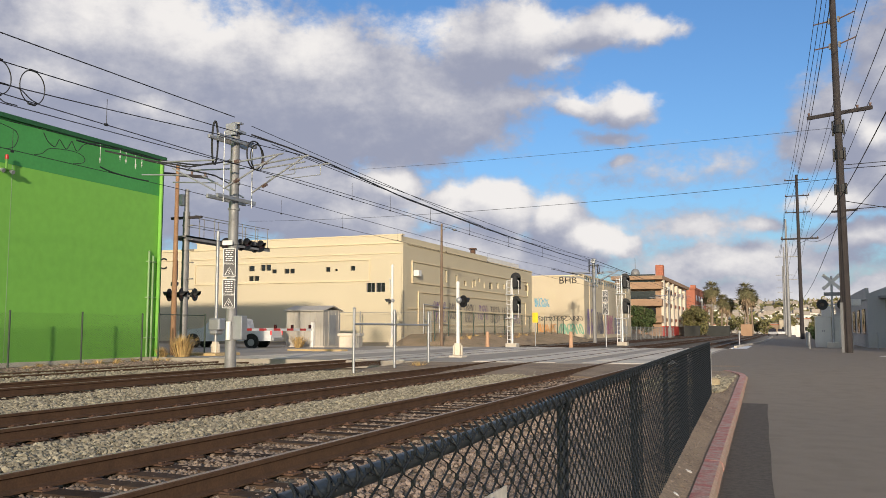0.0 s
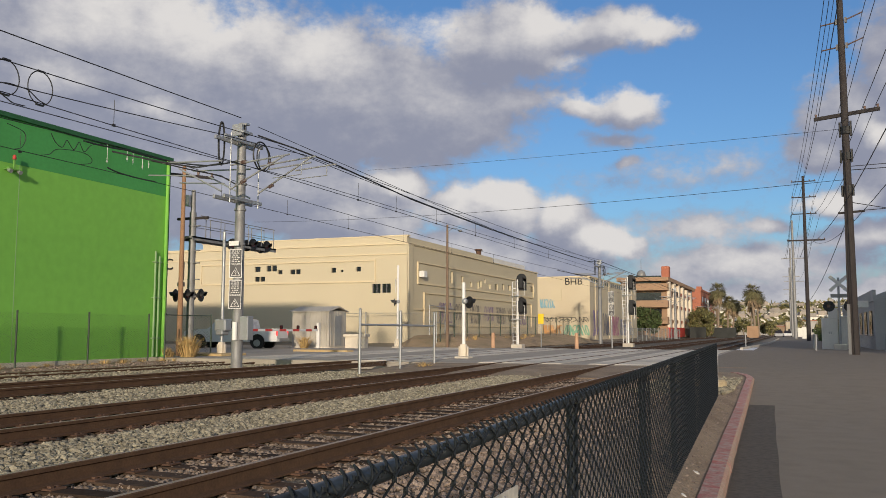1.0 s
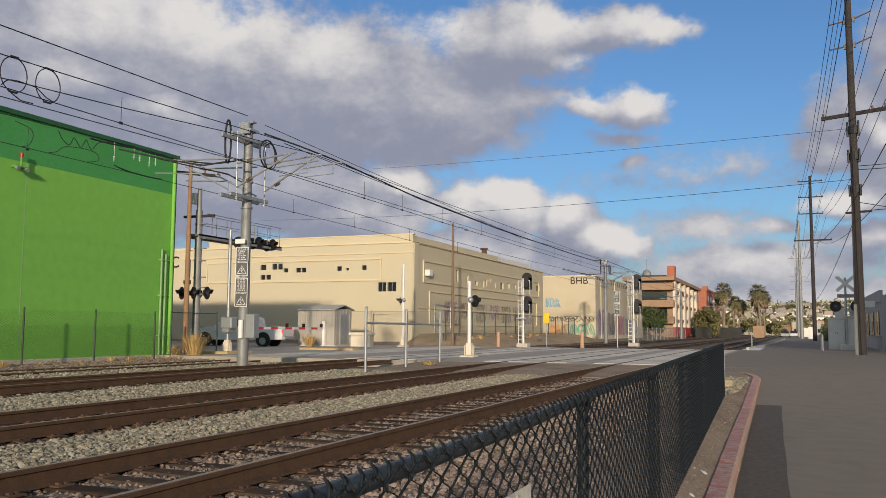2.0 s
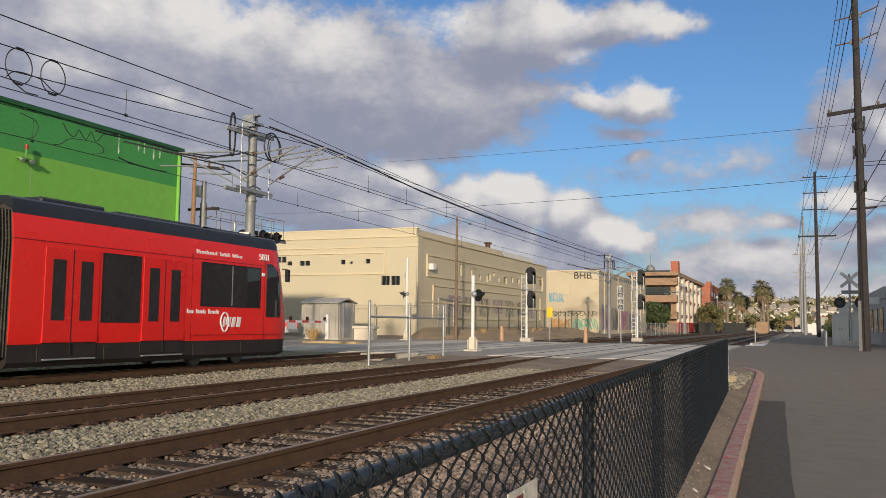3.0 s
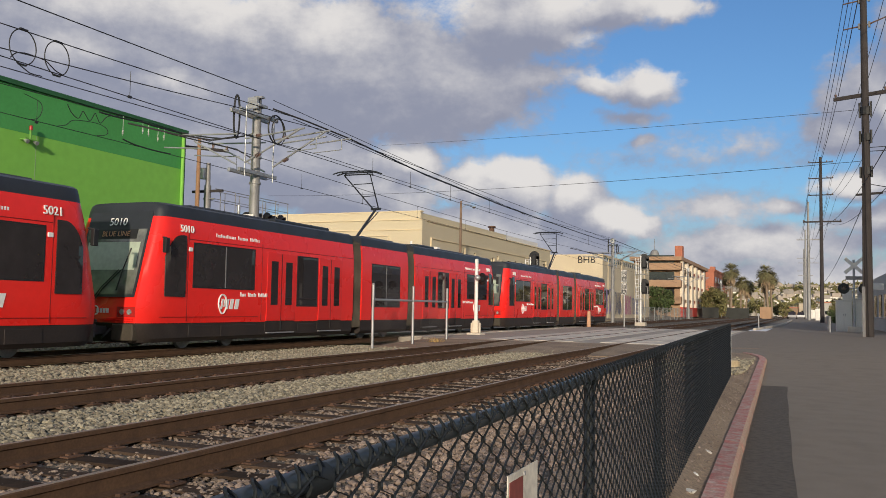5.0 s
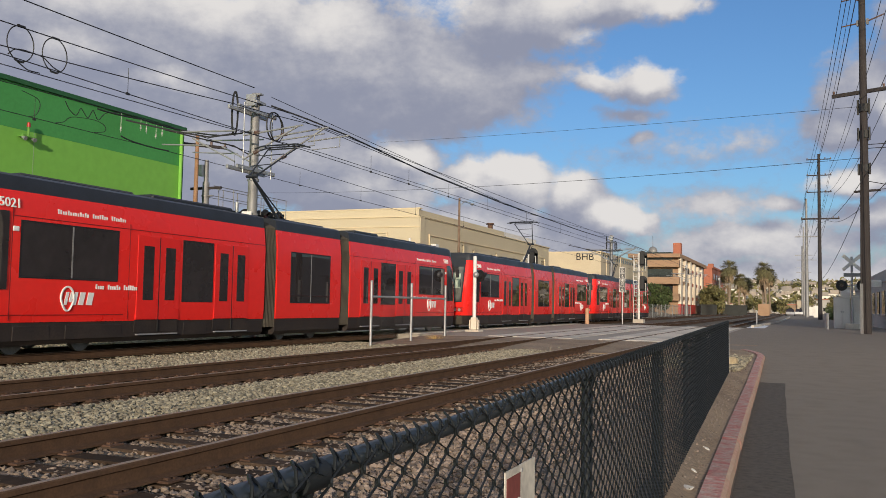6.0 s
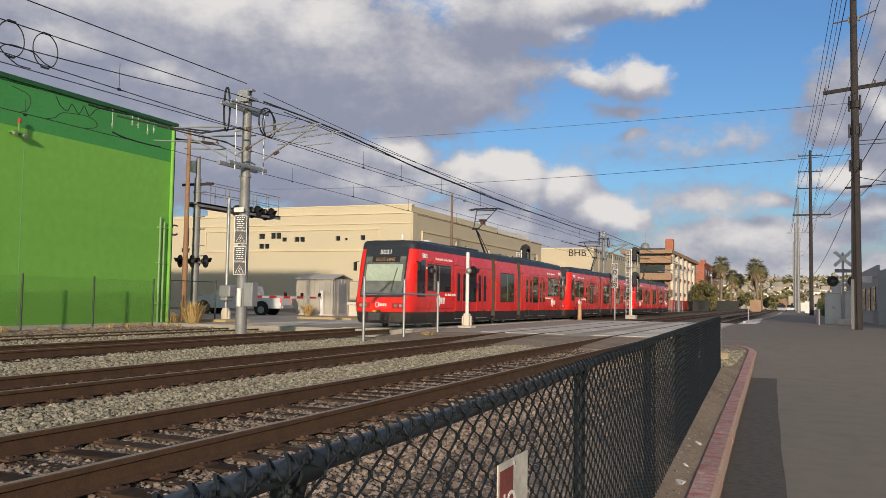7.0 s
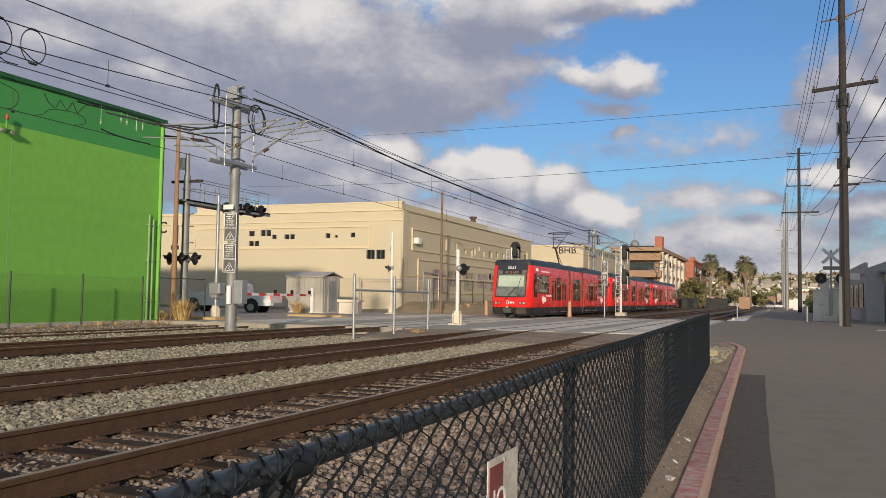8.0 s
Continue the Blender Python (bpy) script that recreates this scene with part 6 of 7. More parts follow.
signal_post(-20.2, 66.2, 5.3, (5.0, 3.1), "white rail signal mast with two black heads and ladder")
signal_post(-13.3, 76.9, 6.0, (5.4, 3.2), "white rail signal mast beside the tram track")
s = thing("warning_post", "danger signs on a thin post beyond the crossing", "sign", (-13.2, 68.8, 0))
bm = bmesh.new()
tube(bm, (0, 0, -0.2), (0, 0, 4.4), 0.05, None, 8)
part("post", bm, GALV, s)
danger_sign(s, "PELIGRO", 0, -0.06, 3.85, 12, 0.46, 0.95)
danger_sign(s, "DANGER", 0, -0.06, 2.85, 12, 0.46, 0.95)
CONE = material("bollard_orange", (0.52, 0.31, 0.19), 0.7, 0, 0.2, 3, 20, 0.05, 0.002)
for x, y in ((-13.6, 58.3), (-19.6, 58.2)):
    bm = bmesh.new()
    tube(bm, (0, 0, -0.1), (0, 0, 1.0), 0.15, 0.12, 14)
    dome(bm, (0, 0, 1.0), 0.12, 0.07, 12, 6)
    ob = part("bollard", bm, CONE, None, "faded orange-brown bollard at the crossing edge", smooth=True)
    ob.matrix_basis = pose(x, y, 0)
    tagged(ob, category="bollard", group="crossing bollards")
s = thing("yellow_sign", "yellow rectangular sign on a thin post", "sign", (-19.35, 70, 0))
boxes("plate", [(-0.24, 0.24, -0.02, 0.0, 1.78, 2.62)], material("sign_yellow", (0.85, 0.58, 0.02), 0.5), s)
boxes("post", [(-0.03, 0.03, 0.0, 0.05, -0.2, 2.6)], GALV, s)


# ---- shed, truck, plants ----
SHED_METAL = material("shed_sheet", (0.46, 0.43, 0.38), 0.65, 0.15, 0.25, 1.5, 30, 0.1, 0.003, tint=(0.36, 0.32, 0.26))
SHED_DOOR = material("shed_door", (0.36, 0.36, 0.35), 0.6, 0.15, 0.2, 2, 30, 0.1, 0.003)


def relay_shed():
    s = thing("relay_shed", "weathered grey metal equipment shed with a low pitched roof", "shed", (-30.6, 52.8, 0.0))
    boxes("body", [(-1.45, 1.45, -1.2, 1.2, 0.08, 2.55)], SHED_METAL, s, "ribbed grey sheet-metal body")
    for k in range(7):
        x = -1.30 + 0.42 * k
        boxes("rib", [(x, x + 0.05, -1.225, -1.2, 0.1, 2.5)], SHED_METAL, s)
    for k in range(5):
        y = -1.0 + 0.48 * k
        boxes("rib", [(1.45, 1.475, y, y + 0.05, 0.1, 2.5)], SHED_METAL, s)
    bm = bmesh.new()
    loft(bm, [[(x, -1.4, 2.52), (x, 0, 2.86), (x, 1.4, 2.52), (x, 1.4, 2.46), (x, 0, 2.78), (x, -1.4, 2.46)] for x in (-1.6, 1.6)])
    part("roof", bm, SHED_METAL, s, "low pitched metal roof")
    boxes("door", [(1.46, 1.50, -0.45, 0.45, 0.15, 2.2)], SHED_DOOR, s, "grey metal door")
    boxes("conduit", [(0.65, 0.85, -1.5, -1.3, 0.0, 1.7)], WHITE, s)
    boxes("base", [(-1.6, 1.6, -1.35, 1.35, -0.25, 0.08)], CONCRETE, s, "concrete base slab")
    return s


relay_shed()
boxes_ob = boxes("equipment_box", [(-0.7, 0.7, -0.4, 0.4, -0.1, 0.75), (-0.8, 0.8, -0.5, 0.5, 0.75, 0.95)], CREAM, None, "low pale concrete equipment box", bevel=0.03)
boxes_ob.matrix_basis = pose(-27.5, 52.5, 0.0, 0, 0, 8)
tagged(boxes_ob, category="box")


def pickup():
    t = thing("pickup_truck", "white pickup truck parked on the side street", "truck", (-34.3, 48.2, 0.0), 11)
    paint = material("truck_white", (0.72, 0.72, 0.72), 0.3, 0, 0.05, 1, 10, 0.0)
    # body: bonnet, cab, bed, front towards -x
    prof_low = [(-3.2, 0.42), (-3.28, 0.60), (-3.25, 1.05), (-3.1, 1.18), (-1.75, 1.28), (3.2, 1.30), (3.3, 0.95), (3.28, 0.46)]
    bm = bmesh.new()
    loft(bm, [[(x, y * w, z) for x, z in prof_low] for y, w in ((-1, 0.96), (-0.9, 1.06), (0.9, 1.06), (1, 0.96))])
    part("body", bm, paint, t, "white painted body", smooth=True)
    bm = bmesh.new()
    cab = [(-1.75, 1.22), (-0.95, 1.86), (-0.6, 1.93), (1.05, 1.93), (1.25, 1.85), (1.42, 1.22)]
    loft(bm, [[(x, y, z) for x, z in cab] for y in (-0.80, 0.80)])
    part("cab", bm, paint, t, "white cab", smooth=True)
    for y in (-0.815, 0.80):
        boxes("window", [(-1.0, -0.15, y, y + 0.015, 1.30, 1.80), (-0.05, 0.55, y, y + 0.015, 1.30, 1.80), (0.63, 1.12, y, y + 0.015, 1.30, 1.78)], TRAM_GLASS, t)
    boxes("bed_well", [(1.5, 3.15, -0.80, 0.80, 1.26, 1.27)], BLACK, t)
    boxes("bumper", [(3.28, 3.45, -0.9, 0.9, 0.45, 0.68), (-3.4, -3.22, -0.9, 0.9, 0.42, 0.70)], GALV, t, "steel bumper", bevel=0.03)
    for y in (-0.96, 0.93):
        boxes("tail_lamp", [(3.22, 3.315, y, y + 0.04, 0.85, 1.2)], MARKER_RED, t)
    for x in (-2.15, 1.95):
        for y in (-0.92, 0.92):
            bm = bmesh.new()
            disc(bm, (x, y, 0.36), (0, 1, 0), 0.40, 0.26, 24)
            w = part("wheel", bm, BLACK, t, "black tyre", smooth=True)
            bm = bmesh.new()
            disc(bm, (x, y + (0.13 if y > 0 else -0.13), 0.36), (0, 1, 0), 0.23, 0.03, 18)
            part("rim", bm, GALV, w)
            bm = bmesh.new()
            disc(bm, (x, y * 0.985, 0.45), (0, 1, 0), 0.49, 0.22, 24)
            part("wheel_arch", bm, BLACK, t)


pickup()
STRAW = material("dry_grass", (0.58, 0.40, 0.17), 0.9, 0, 0.3, 3, 20, 0.0, island=0.4, tint=(0.35, 0.24, 0.10))


def tuft(x, y, z, h, spread, n, label):
    rng2 = random.Random(int(x * 100 + y))
    bm = bmesh.new()
    for _ in range(n):
        a, s = rng2.uniform(0, 6.28), rng2.uniform(0.1, 1.0) * spread
        b = Vector((math.cos(a) * s * 0.25, math.sin(a) * s * 0.25, 0))
        tip = Vector((math.cos(a) * s, math.sin(a) * s, h * rng2.uniform(0.55, 1.0)))
        mid = b.lerp(tip, 0.5) + Vector((0, 0, h * 0.18))
        side = Vector((-math.sin(a), math.cos(a), 0)) * 0.012
        v = [bm.verts.new(p) for p in (b - side, b + side, mid + side * 0.8, mid - side * 0.8)]
        bm.faces.new(v)
        bm.faces.new((v[3], v[2], bm.verts.new(tip)))
    ob = part("grass_tuft", bm, STRAW, None, label)
    ob.matrix_basis = pose(x, y, z)
    return tagged(ob, category="grass", group="dry grass tufts")


tuft(-25.0, 31.6, -0.2, 1.25, 0.95, 520, "tall clump of dry straw-coloured grass beside the signal mast")
tuft(-25.6, 31.0, -0.2, 0.7, 0.5, 160, "low clump of dry grass beside the fence")
for k in range(16):
    tuft(-25.3 + random.uniform(-0.5, 0.8), 18 + k * 0.85 + random.uniform(-0.3, 0.3), -0.2, random.uniform(0.12, 0.30), 0.55, 50, "small tuft of dry weeds at the green wall's foot")
tuft(-30.0, 49.8, 0.0, 0.9, 1.0, 260, "dry scrubby weeds before the shed")
for k in range(14):
    tuft(-24.4 + random.uniform(-1.5, 0.5), 62.5 + k * 2.2, 0.2, random.uniform(0.5, 1.0), 0.6, 60, "dry weeds at the foot of the yard fence")
tuft(-12.1, 28.3, -0.2, 0.3, 0.6, 90, "low weeds at the pipe barrier")
YELLOW = material("kerb_yellow", (0.50, 0.35, 0.16), 0.8, 0, 0.35, 2, 20, 0.2, 0.004, tint=(0.45, 0.38, 0.28))
tagged(boxes("traffic_island", [(-26.4, -22.9, 42.6, 43.4, -0.1, 0.10)], YELLOW, None, "", bevel=0.04), "faded yellow kerb of a traffic island", "kerb", kind="structure")
tagged(boxes("traffic_island_edge", [(-27.3, -24.4, 33.2, 35.2, -0.1, 0.10)], YELLOW, None, "", bevel=0.04), "faded yellow raised pad under the crossing gate", "kerb", kind="structure")
grid_sheet("berm", frange(-28.0, -20.5, 10), frange(59.5, 105, 40), lambda x, y: -0.2 + 1.05 * min(1, max(0, (-21.0 - x) / 5)) * min(1, max(0, (y - 59.5) / 4)) + 0.1 * noise.noise((x * 0.5, y * 0.5, 2)), material("dry_earth", (0.40, 0.285, 0.17), 0.95, 0, 0.5, 0.6, 8, 0.8, 0.05, tint=(0.24, 0.19, 0.10)), "bank of bare brown earth before the factory", "ground")


# ---- road side ----
WHITE_CAB = material("cabinet_white", (0.70, 0.68, 0.63), 0.55, 0, 0.15, 1.5, 20, 0.05, 0.002)
p1 = wood_pole(3.1, 49.7, 22.5, 0.235, WOOD_POLE, "tall dark wooden power pole with crossarms", ((12.72, -1.65, 1.75, 0.2),), lean=-0.05, rz=-24)
for z in (16.45, 17.85):
    for sgn in (-1, 1):
        bm = bmesh.new()
        tube(bm, (sgn * 0.15, 0, z), (sgn * 1.1, 0, z + 0.22 * (sgn > 0)), 0.045, 0.035, 8)
        part("line_post", bm, INSUL, p1, "dark line-post insulator")
        boxes("mount", [(sgn * 0.25 - 0.06, sgn * 0.25 + 0.04, -0.07, 0.07, z - 0.15, z + 0.15)], GREY_STEEL, p1)
for z0, z1, r in ((11.5, 12.3, 0.27), (10.1, 10.8, 0.24), (8.3, 8.9, 0.24)):
    bm = bmesh.new()
    tube(bm, (-0.27, -0.1, z0), (-0.27, -0.1, z1), 0.06, None, 8)
    tube(bm, (0.29, -0.1, z0), (0.29, -0.1, z1), 0.06, None, 8)
    tube(bm, (0, 0, z0 + 0.15), (0, 0, z0 + 0.55), r, None, 10)
    part("pole_hardware", bm, BLACK, p1)
boxes("low_arm", [(-0.55, 0.75, -0.08, 0.08, 8.0 - 0.6, 8.0 - 0.5)], WOOD_POLE, p1)
bm = bmesh.new()
tube(bm, (0.1, -0.24, 0), (0.0, -0.2, 11.0), 0.05, None, 8)
tube(bm, (-0.22, -0.18, 0), (-0.15, -0.14, 9.0), 0.04, None, 8)
part("conduit", bm, WOOD_POLE, p1)
boxes("guard", [(-0.20, -0.06, -0.34, -0.26, 0.0, 2.6)], GREY_STEEL, p1, "grey steel cable guard")
p2 = wood_pole(2.2, 121.6, 21.6, 0.27, WOOD_POLE, "tall dark wooden power pole farther along the road", ((20.9, -1.5, 1.5, 0.12), (18.8, -1.5, 1.5, 0.12), (16.6, -1.5, 1.5, 0.12), (13.1, -2.2, 2.4, 0.2)))
steel = thing("steel_pole", "pale tapered steel transmission pole", "utility pole", (0.85, 161, 0))
bm = bmesh.new()
tube(bm, (0, 0, -0.2), (0, 0, 20.5), 0.33, 0.16, 16)
part("pole", bm, GREY_STEEL, steel, smooth=True)
boxes("crossarm", [(-1.9, 1.9, -0.08, 0.08, z, z + 0.14) for z in (13.8,)], GREY_STEEL, steel)
boxes("crossarm", [(-1.6, 1.6, -0.08, 0.08, 9.8, 9.9)], GREY_STEEL, steel)
boxes("cabinet", [(1.0, 2.0, -0.6, 0.6, -0.2, 2.0)], WHITE_CAB, steel, "white cabinet at the pole's foot")
for y, x in ((215, 0.5), (280, 0.2)):
    copy_thing(steel, pose(x, y, 0))

# overhead wires along the road
for dx, z in ((-1.1, 16.45), (1.1, 16.65), (-1.1, 17.85), (1.1, 18.05), (-1.4, 12.95), (0.9, 12.95), (1.55, 12.95), (-0.55, 7.45), (0.7, 7.45), (0.1, 21.5)):
    wire("power_line", [(3.1 + dx + 0.5, -30, z + 0.8), (3.1 + dx * 0.91, 49.7 - dx * 0.41, z), (2.2 + dx * 1.2, 121.6, z * 0.62 + 8.4), (0.85 + dx, 161, 13.9 if z > 10 else 9.9)], 0.017, "black power line along the road", 0.9)
for pts in (((3.1, 49.7, 9.9), (30, 52, 13.5)), ((3.1, 49.7, 8.0), (30, 47, 4.0)), ((3.1, 49.7, 7.5), (30, 60, 12.5)), ((3.1, 49.7, 9.7), (28, 40, 11.0)), ((3.1, 49.7, 7.4), (2.2, 121.6, 5.0))):
    wire("service_drop", list(pts), 0.02, "black service cable from the pole", 0.7)
wire("power_line", [(-38.3, 75.0, 16.98), (3.1, 49.7, 11.95)], 0.011, "thin cable crossing the tracks high up", 0.15)
wire("power_line", [(-54.8, 80.0, 13.16), (2.9, 49.7, 9.20)], 0.014, "thin cable crossing the tracks high up", 0.5)

# crossbuck signal by the road
xb = thing("crossbuck_signal", "crossbuck railway crossing signal with black flashing lights", "crossing signal", (3.05, 62.6, 0))
bm = bmesh.new()
tube(bm, (0, 0, 0), (0, 0, 4.75), 0.075, None, 12)
part("post", bm, GALV, xb, smooth=True)
boxes("base", [(-0.4, 0.4, -0.4, 0.4, -0.1, 0.35)], CONCRETE, xb, bevel=0.03)
for a in (42, -42):
    bd = boxes("crossbuck_board", [(-0.72, 0.72, -0.02, 0.0, -0.11, 0.11)], WHITE_CAB, xb, "weathered white crossbuck board")
    bd.matrix_basis = Matrix.Translation((0, -0.09 - (0.02 if a > 0 else 0), 4.35)) @ pose(0, 0, 0, 0, a, 0)
boxes("track_plate", [(-0.5, 0.5, -0.11, -0.09, 3.42, 3.66)], GREY_STEEL, xb)
for s in (-1, 1):
    flasher(xb, s * 0.62, -0.1, 2.85, 265, 0.36)
boxes("lamp_bar", [(-0.7, 0.7, -0.05, 0.05, 2.8, 2.9)], GALV, xb)
boxes("light_box", [(0.9, 1.75, -0.02, 0.1, 2.75, 3.2)], WHITE_CAB, xb, bevel=0.03)
for x0, x1, y, h, lab in ((2.0, 3.0, 64.5, 2.05, "pale grey railway equipment cabinet with doors"), (3.2, 4.2, 65.0, 2.15, "pale grey railway equipment cabinet"), (2.5, 3.1, 66.2, 2.75, "tall narrow pale cabinet")):
    c = thing("equipment_cabinet", lab, "cabinet", ((x0 + x1) / 2, y, 0), group="railway cabinets")
    w = (x1 - x0) / 2
    boxes("body", [(-w, w, -0.45, 0.45, -0.1, h)], WHITE_CAB, c, bevel=0.03)
    boxes("lid", [(-w - 0.05, w + 0.05, -0.52, 0.52, h, h + 0.07)], WHITE_CAB, c, bevel=0.02)
    for s in (-1, 1):
        d = boxes("door", [(min(0.01 * s, w * s * 0.92), max(0.01 * s, w * s * 0.92), -0.475, -0.45, 0.12, h - 0.1)], WHITE_CAB, c, bevel=0.008)
        boxes("handle", [(0.06 * s - 0.02, 0.06 * s + 0.02, -0.50, -0.475, h * 0.5, h * 0.5 + 0.15)], GREY_STEEL, d)
plain_fence(3.9, 58.5, 9.5, 58.5, 1.05, 1.4, GALV, FENCE_GREY, "low galvanised fence beside the road", -0.02, 0.2, 0.005, 0.04)
plain_fence(1.5, 59.5, 1.5, 66.5, 1.0, 1.7, GALV, FENCE_GREY, "low galvanised fence at the cabinets", -0.02, 0.2, 0.005, 0.04)
STUCCO_GREY = material("shaded_stucco", (0.42, 0.42, 0.41), 0.9, 0, 0.15, 0.4, 12, 0.15, 0.008)
rb = thing("garage", "pale grey stucco garage with a curved roof and tall windows", "building")
bm = bmesh.new()
loft(bm, [[(x, y, z) for x, z in ((5.2, -0.1), (5.2, 3.55), (7.5, 4.45), (10.5, 5.0), (14.0, 5.0), (18.0, 4.4), (20, 3.5), (20, -0.1))] for y in (63.5, 100)])
part("shell", bm, STUCCO_GREY, rb, "pale grey stucco shell")
boxes("parapet", [(5.12, 5.32, 63.4, 100, 3.2, 3.95)], STUCCO_GREY, rb)
boxes("shutter", [(6.3, 8.6, 63.44, 63.5, 0.0, 3.3)], WINDOW_DARK, rb, "dark roller door")
boxes("canopy", [(5.9, 9.0, 62.4, 63.5, 3.25, 3.4)], GREY_STEEL, rb, "thin canopy")
for k in range(7):
    boxes("window", [(5.14, 5.2, 65.0 + 4.4 * k, 66.0 + 4.4 * k, 0.9, 2.6), (5.14, 5.2, 66.2 + 4.4 * k, 67.2 + 4.4 * k, 0.9, 2.6)], WINDOW_DARK, rb)
tagged(boxes("road_marking", [(4.0, 8.0, 43.3, 43.9, -0.06, -0.006), (-3.3, -2.2, 58, 68, -0.06, -0.006)], WHITE, None), "worn white road marking", "road marking", kind="structure")
bm = bmesh.new()
loft(bm, [[(x - 0.1, y, -0.1), (x + 0.1, y, -0.1), (x + 0.08, y, 0.13), (x - 0.08, y, 0.13)] for x, y in ((-3.0, 60), (-2.0, 84), (-1.8, 104), (-1.8, 150))])
tagged(part("kerb_far", bm, CONCRETE, None, "pale concrete kerb along the far road"), category="kerb", kind="structure")
mk = thing("marker_post", "short pale marker post by the tracks", "post", (-3.2, 70, 0))
bm = bmesh.new()
tube(bm, (0, 0, -0.2), (0, 0, 1.0), 0.05, None, 8)
part("post", bm, GALV, mk)

# ---- plants ----
LEAF = material("leaf_green", (0.055, 0.085, 0.025), 0.8, 0, 0.3, 0.8, 10, 0.0, island=0.5, tint=(0.09, 0.085, 0.03))
PALM_LEAF = material("palm_green", (0.20, 0.19, 0.095), 0.8, 0, 0.3, 0.8, 10, 0.0, island=0.4, tint=(0.22, 0.16, 0.09))
DEAD_FROND = material("dead_frond", (0.30, 0.22, 0.14), 0.95, 0, 0.3, 3, 20, 0.0, island=0.4)
OLIVE = material("olive_leaf", (0.15, 0.145, 0.055), 0.8, 0, 0.3, 0.8, 10, 0.0, island=0.5, tint=(0.20, 0.15, 0.06))
BARK = material("bark", (0.26, 0.20, 0.145), 0.95, 0, 0.3, 3, 20, 0.4, 0.01)


def leafy(name, x, y, z, h, w, n, label, leaf=0.35, trunk=0.3, category="tree", seed=1, foliage=None):
    t = thing(name, label, category, (x, y, z))
    r2 = np.random.default_rng(seed)
    bm = bmesh.new()
    tube(bm, (0, 0, -0.3), (0.1, 0, h * 0.55), 0.16 * h / 6, 0.06 * h / 6, 8)
    for a in range(6):
        q = Vector((math.cos(a * 1.05) * w * 0.55, math.sin(a * 1.05) * w * 0.55, h * (0.55 + 0.06 * a)))
        tube(bm, (0.05, 0, h * (0.25 + 0.04 * a)), q, 0.06 * h / 6, 0.02, 6)
    part("trunk", bm, BARK, t)
    lobes = [(r2.uniform(-w, w) * 0.6, r2.uniform(-w, w) * 0.6, h * r2.uniform(trunk, 0.85), w * r2.uniform(0.35, 0.6)) for _ in range(11)]
    V, F = [], []
    for i in range(n):
        lx, ly, lz, lr = lobes[i % len(lobes)]
        d = r2.normal(size=3)
        d /= np.linalg.norm(d)
        c = np.array((lx, ly, lz)) + d * lr * r2.uniform(0.55, 1.05) * np.array((1, 1, 0.8))
        a, b = r2.normal(size=3), r2.normal(size=3)
        a *= leaf * r2.uniform(0.5, 1) / np.linalg.norm(a)
        b *= leaf * 0.5 / np.linalg.norm(b)
        k = len(V)
        V += [tuple(c - a), tuple(c + b), tuple(c + a), tuple(c - b)]
        F.append((k, k + 1, k + 2, k + 3))
    me = bpy.data.meshes.new("crown")
    me.from_pydata(V, [], F)
    me.materials.append(foliage or LEAF)
    cr = new("crown", me)
    cr.parent = t
    return t


def palm(x, y, h, seed, label, scale=1.0):
    t = thing("palm_tree", label, "palm", (x, y, 0), group="palms along the tracks")
    r2 = random.Random(seed)
    bm = bmesh.new()
    sweep(bm, [(0.3 * math.sin(i * 0.3 + seed), 0, h * i / 8) for i in range(9)], 0.22 * scale, 8)
    part("trunk", bm, BARK, t, smooth=True)
    V, F = [], []
    for _ in range(190):
        az_, el_ = r2.uniform(0, 6.28), math.asin(r2.uniform(-0.75, 0.97))
        L_ = r2.uniform(1.7, 2.5) * scale
        d = Vector((math.cos(az_) * math.cos(el_), math.sin(az_) * math.cos(el_), math.sin(el_)))
        o = Vector((0.3 * math.sin(2.4 + seed), 0, h))
        side = d.cross(Vector((0, 0, 1))).normalized()
        # stem, then a fan of blades
        stem = o + d * L_ * 0.55
        for q in range(7):
            f = (q - 3) / 3
            tip = stem + (d * math.cos(f * 1.2) + side * math.sin(f * 1.2)) * L_ * 0.5 + Vector((0, 0, -0.22 * L_))
            k = len(V)
            V += [tuple(stem - side * 0.11), tuple(stem + side * 0.11), tuple(tip)]
            F.append((k, k + 1, k + 2))
        k = len(V)
        V += [tuple(o - side * 0.03), tuple(o + side * 0.03), tuple(stem)]
        F.append((k, k + 1, k + 2))
    bm = bmesh.new()
    for i in range(70):
        a, q = i * 2.4, r2.uniform(0.35, 0.75) * scale
        top = Vector((0.3 * math.sin(2.4 + seed) + 0.2 * math.cos(a), 0.2 * math.sin(a), h - r2.uniform(0.0, 1.2)))
        tube(bm, top, top + Vector((math.cos(a) * q, math.sin(a) * q, -r2.uniform(1.2, 2.4) * scale)), 0.07, 0.16, 4)
    part("dead_skirt", bm, DEAD_FROND, t, "brown skirt of hanging dead fronds", kind="stuff")
    me = bpy.data.meshes.new("fronds")
    me.from_pydata(V, [], F)
    me.materials.append(PALM_LEAF)
    fr = new("fronds", me)
    fr.parent = t
    return t


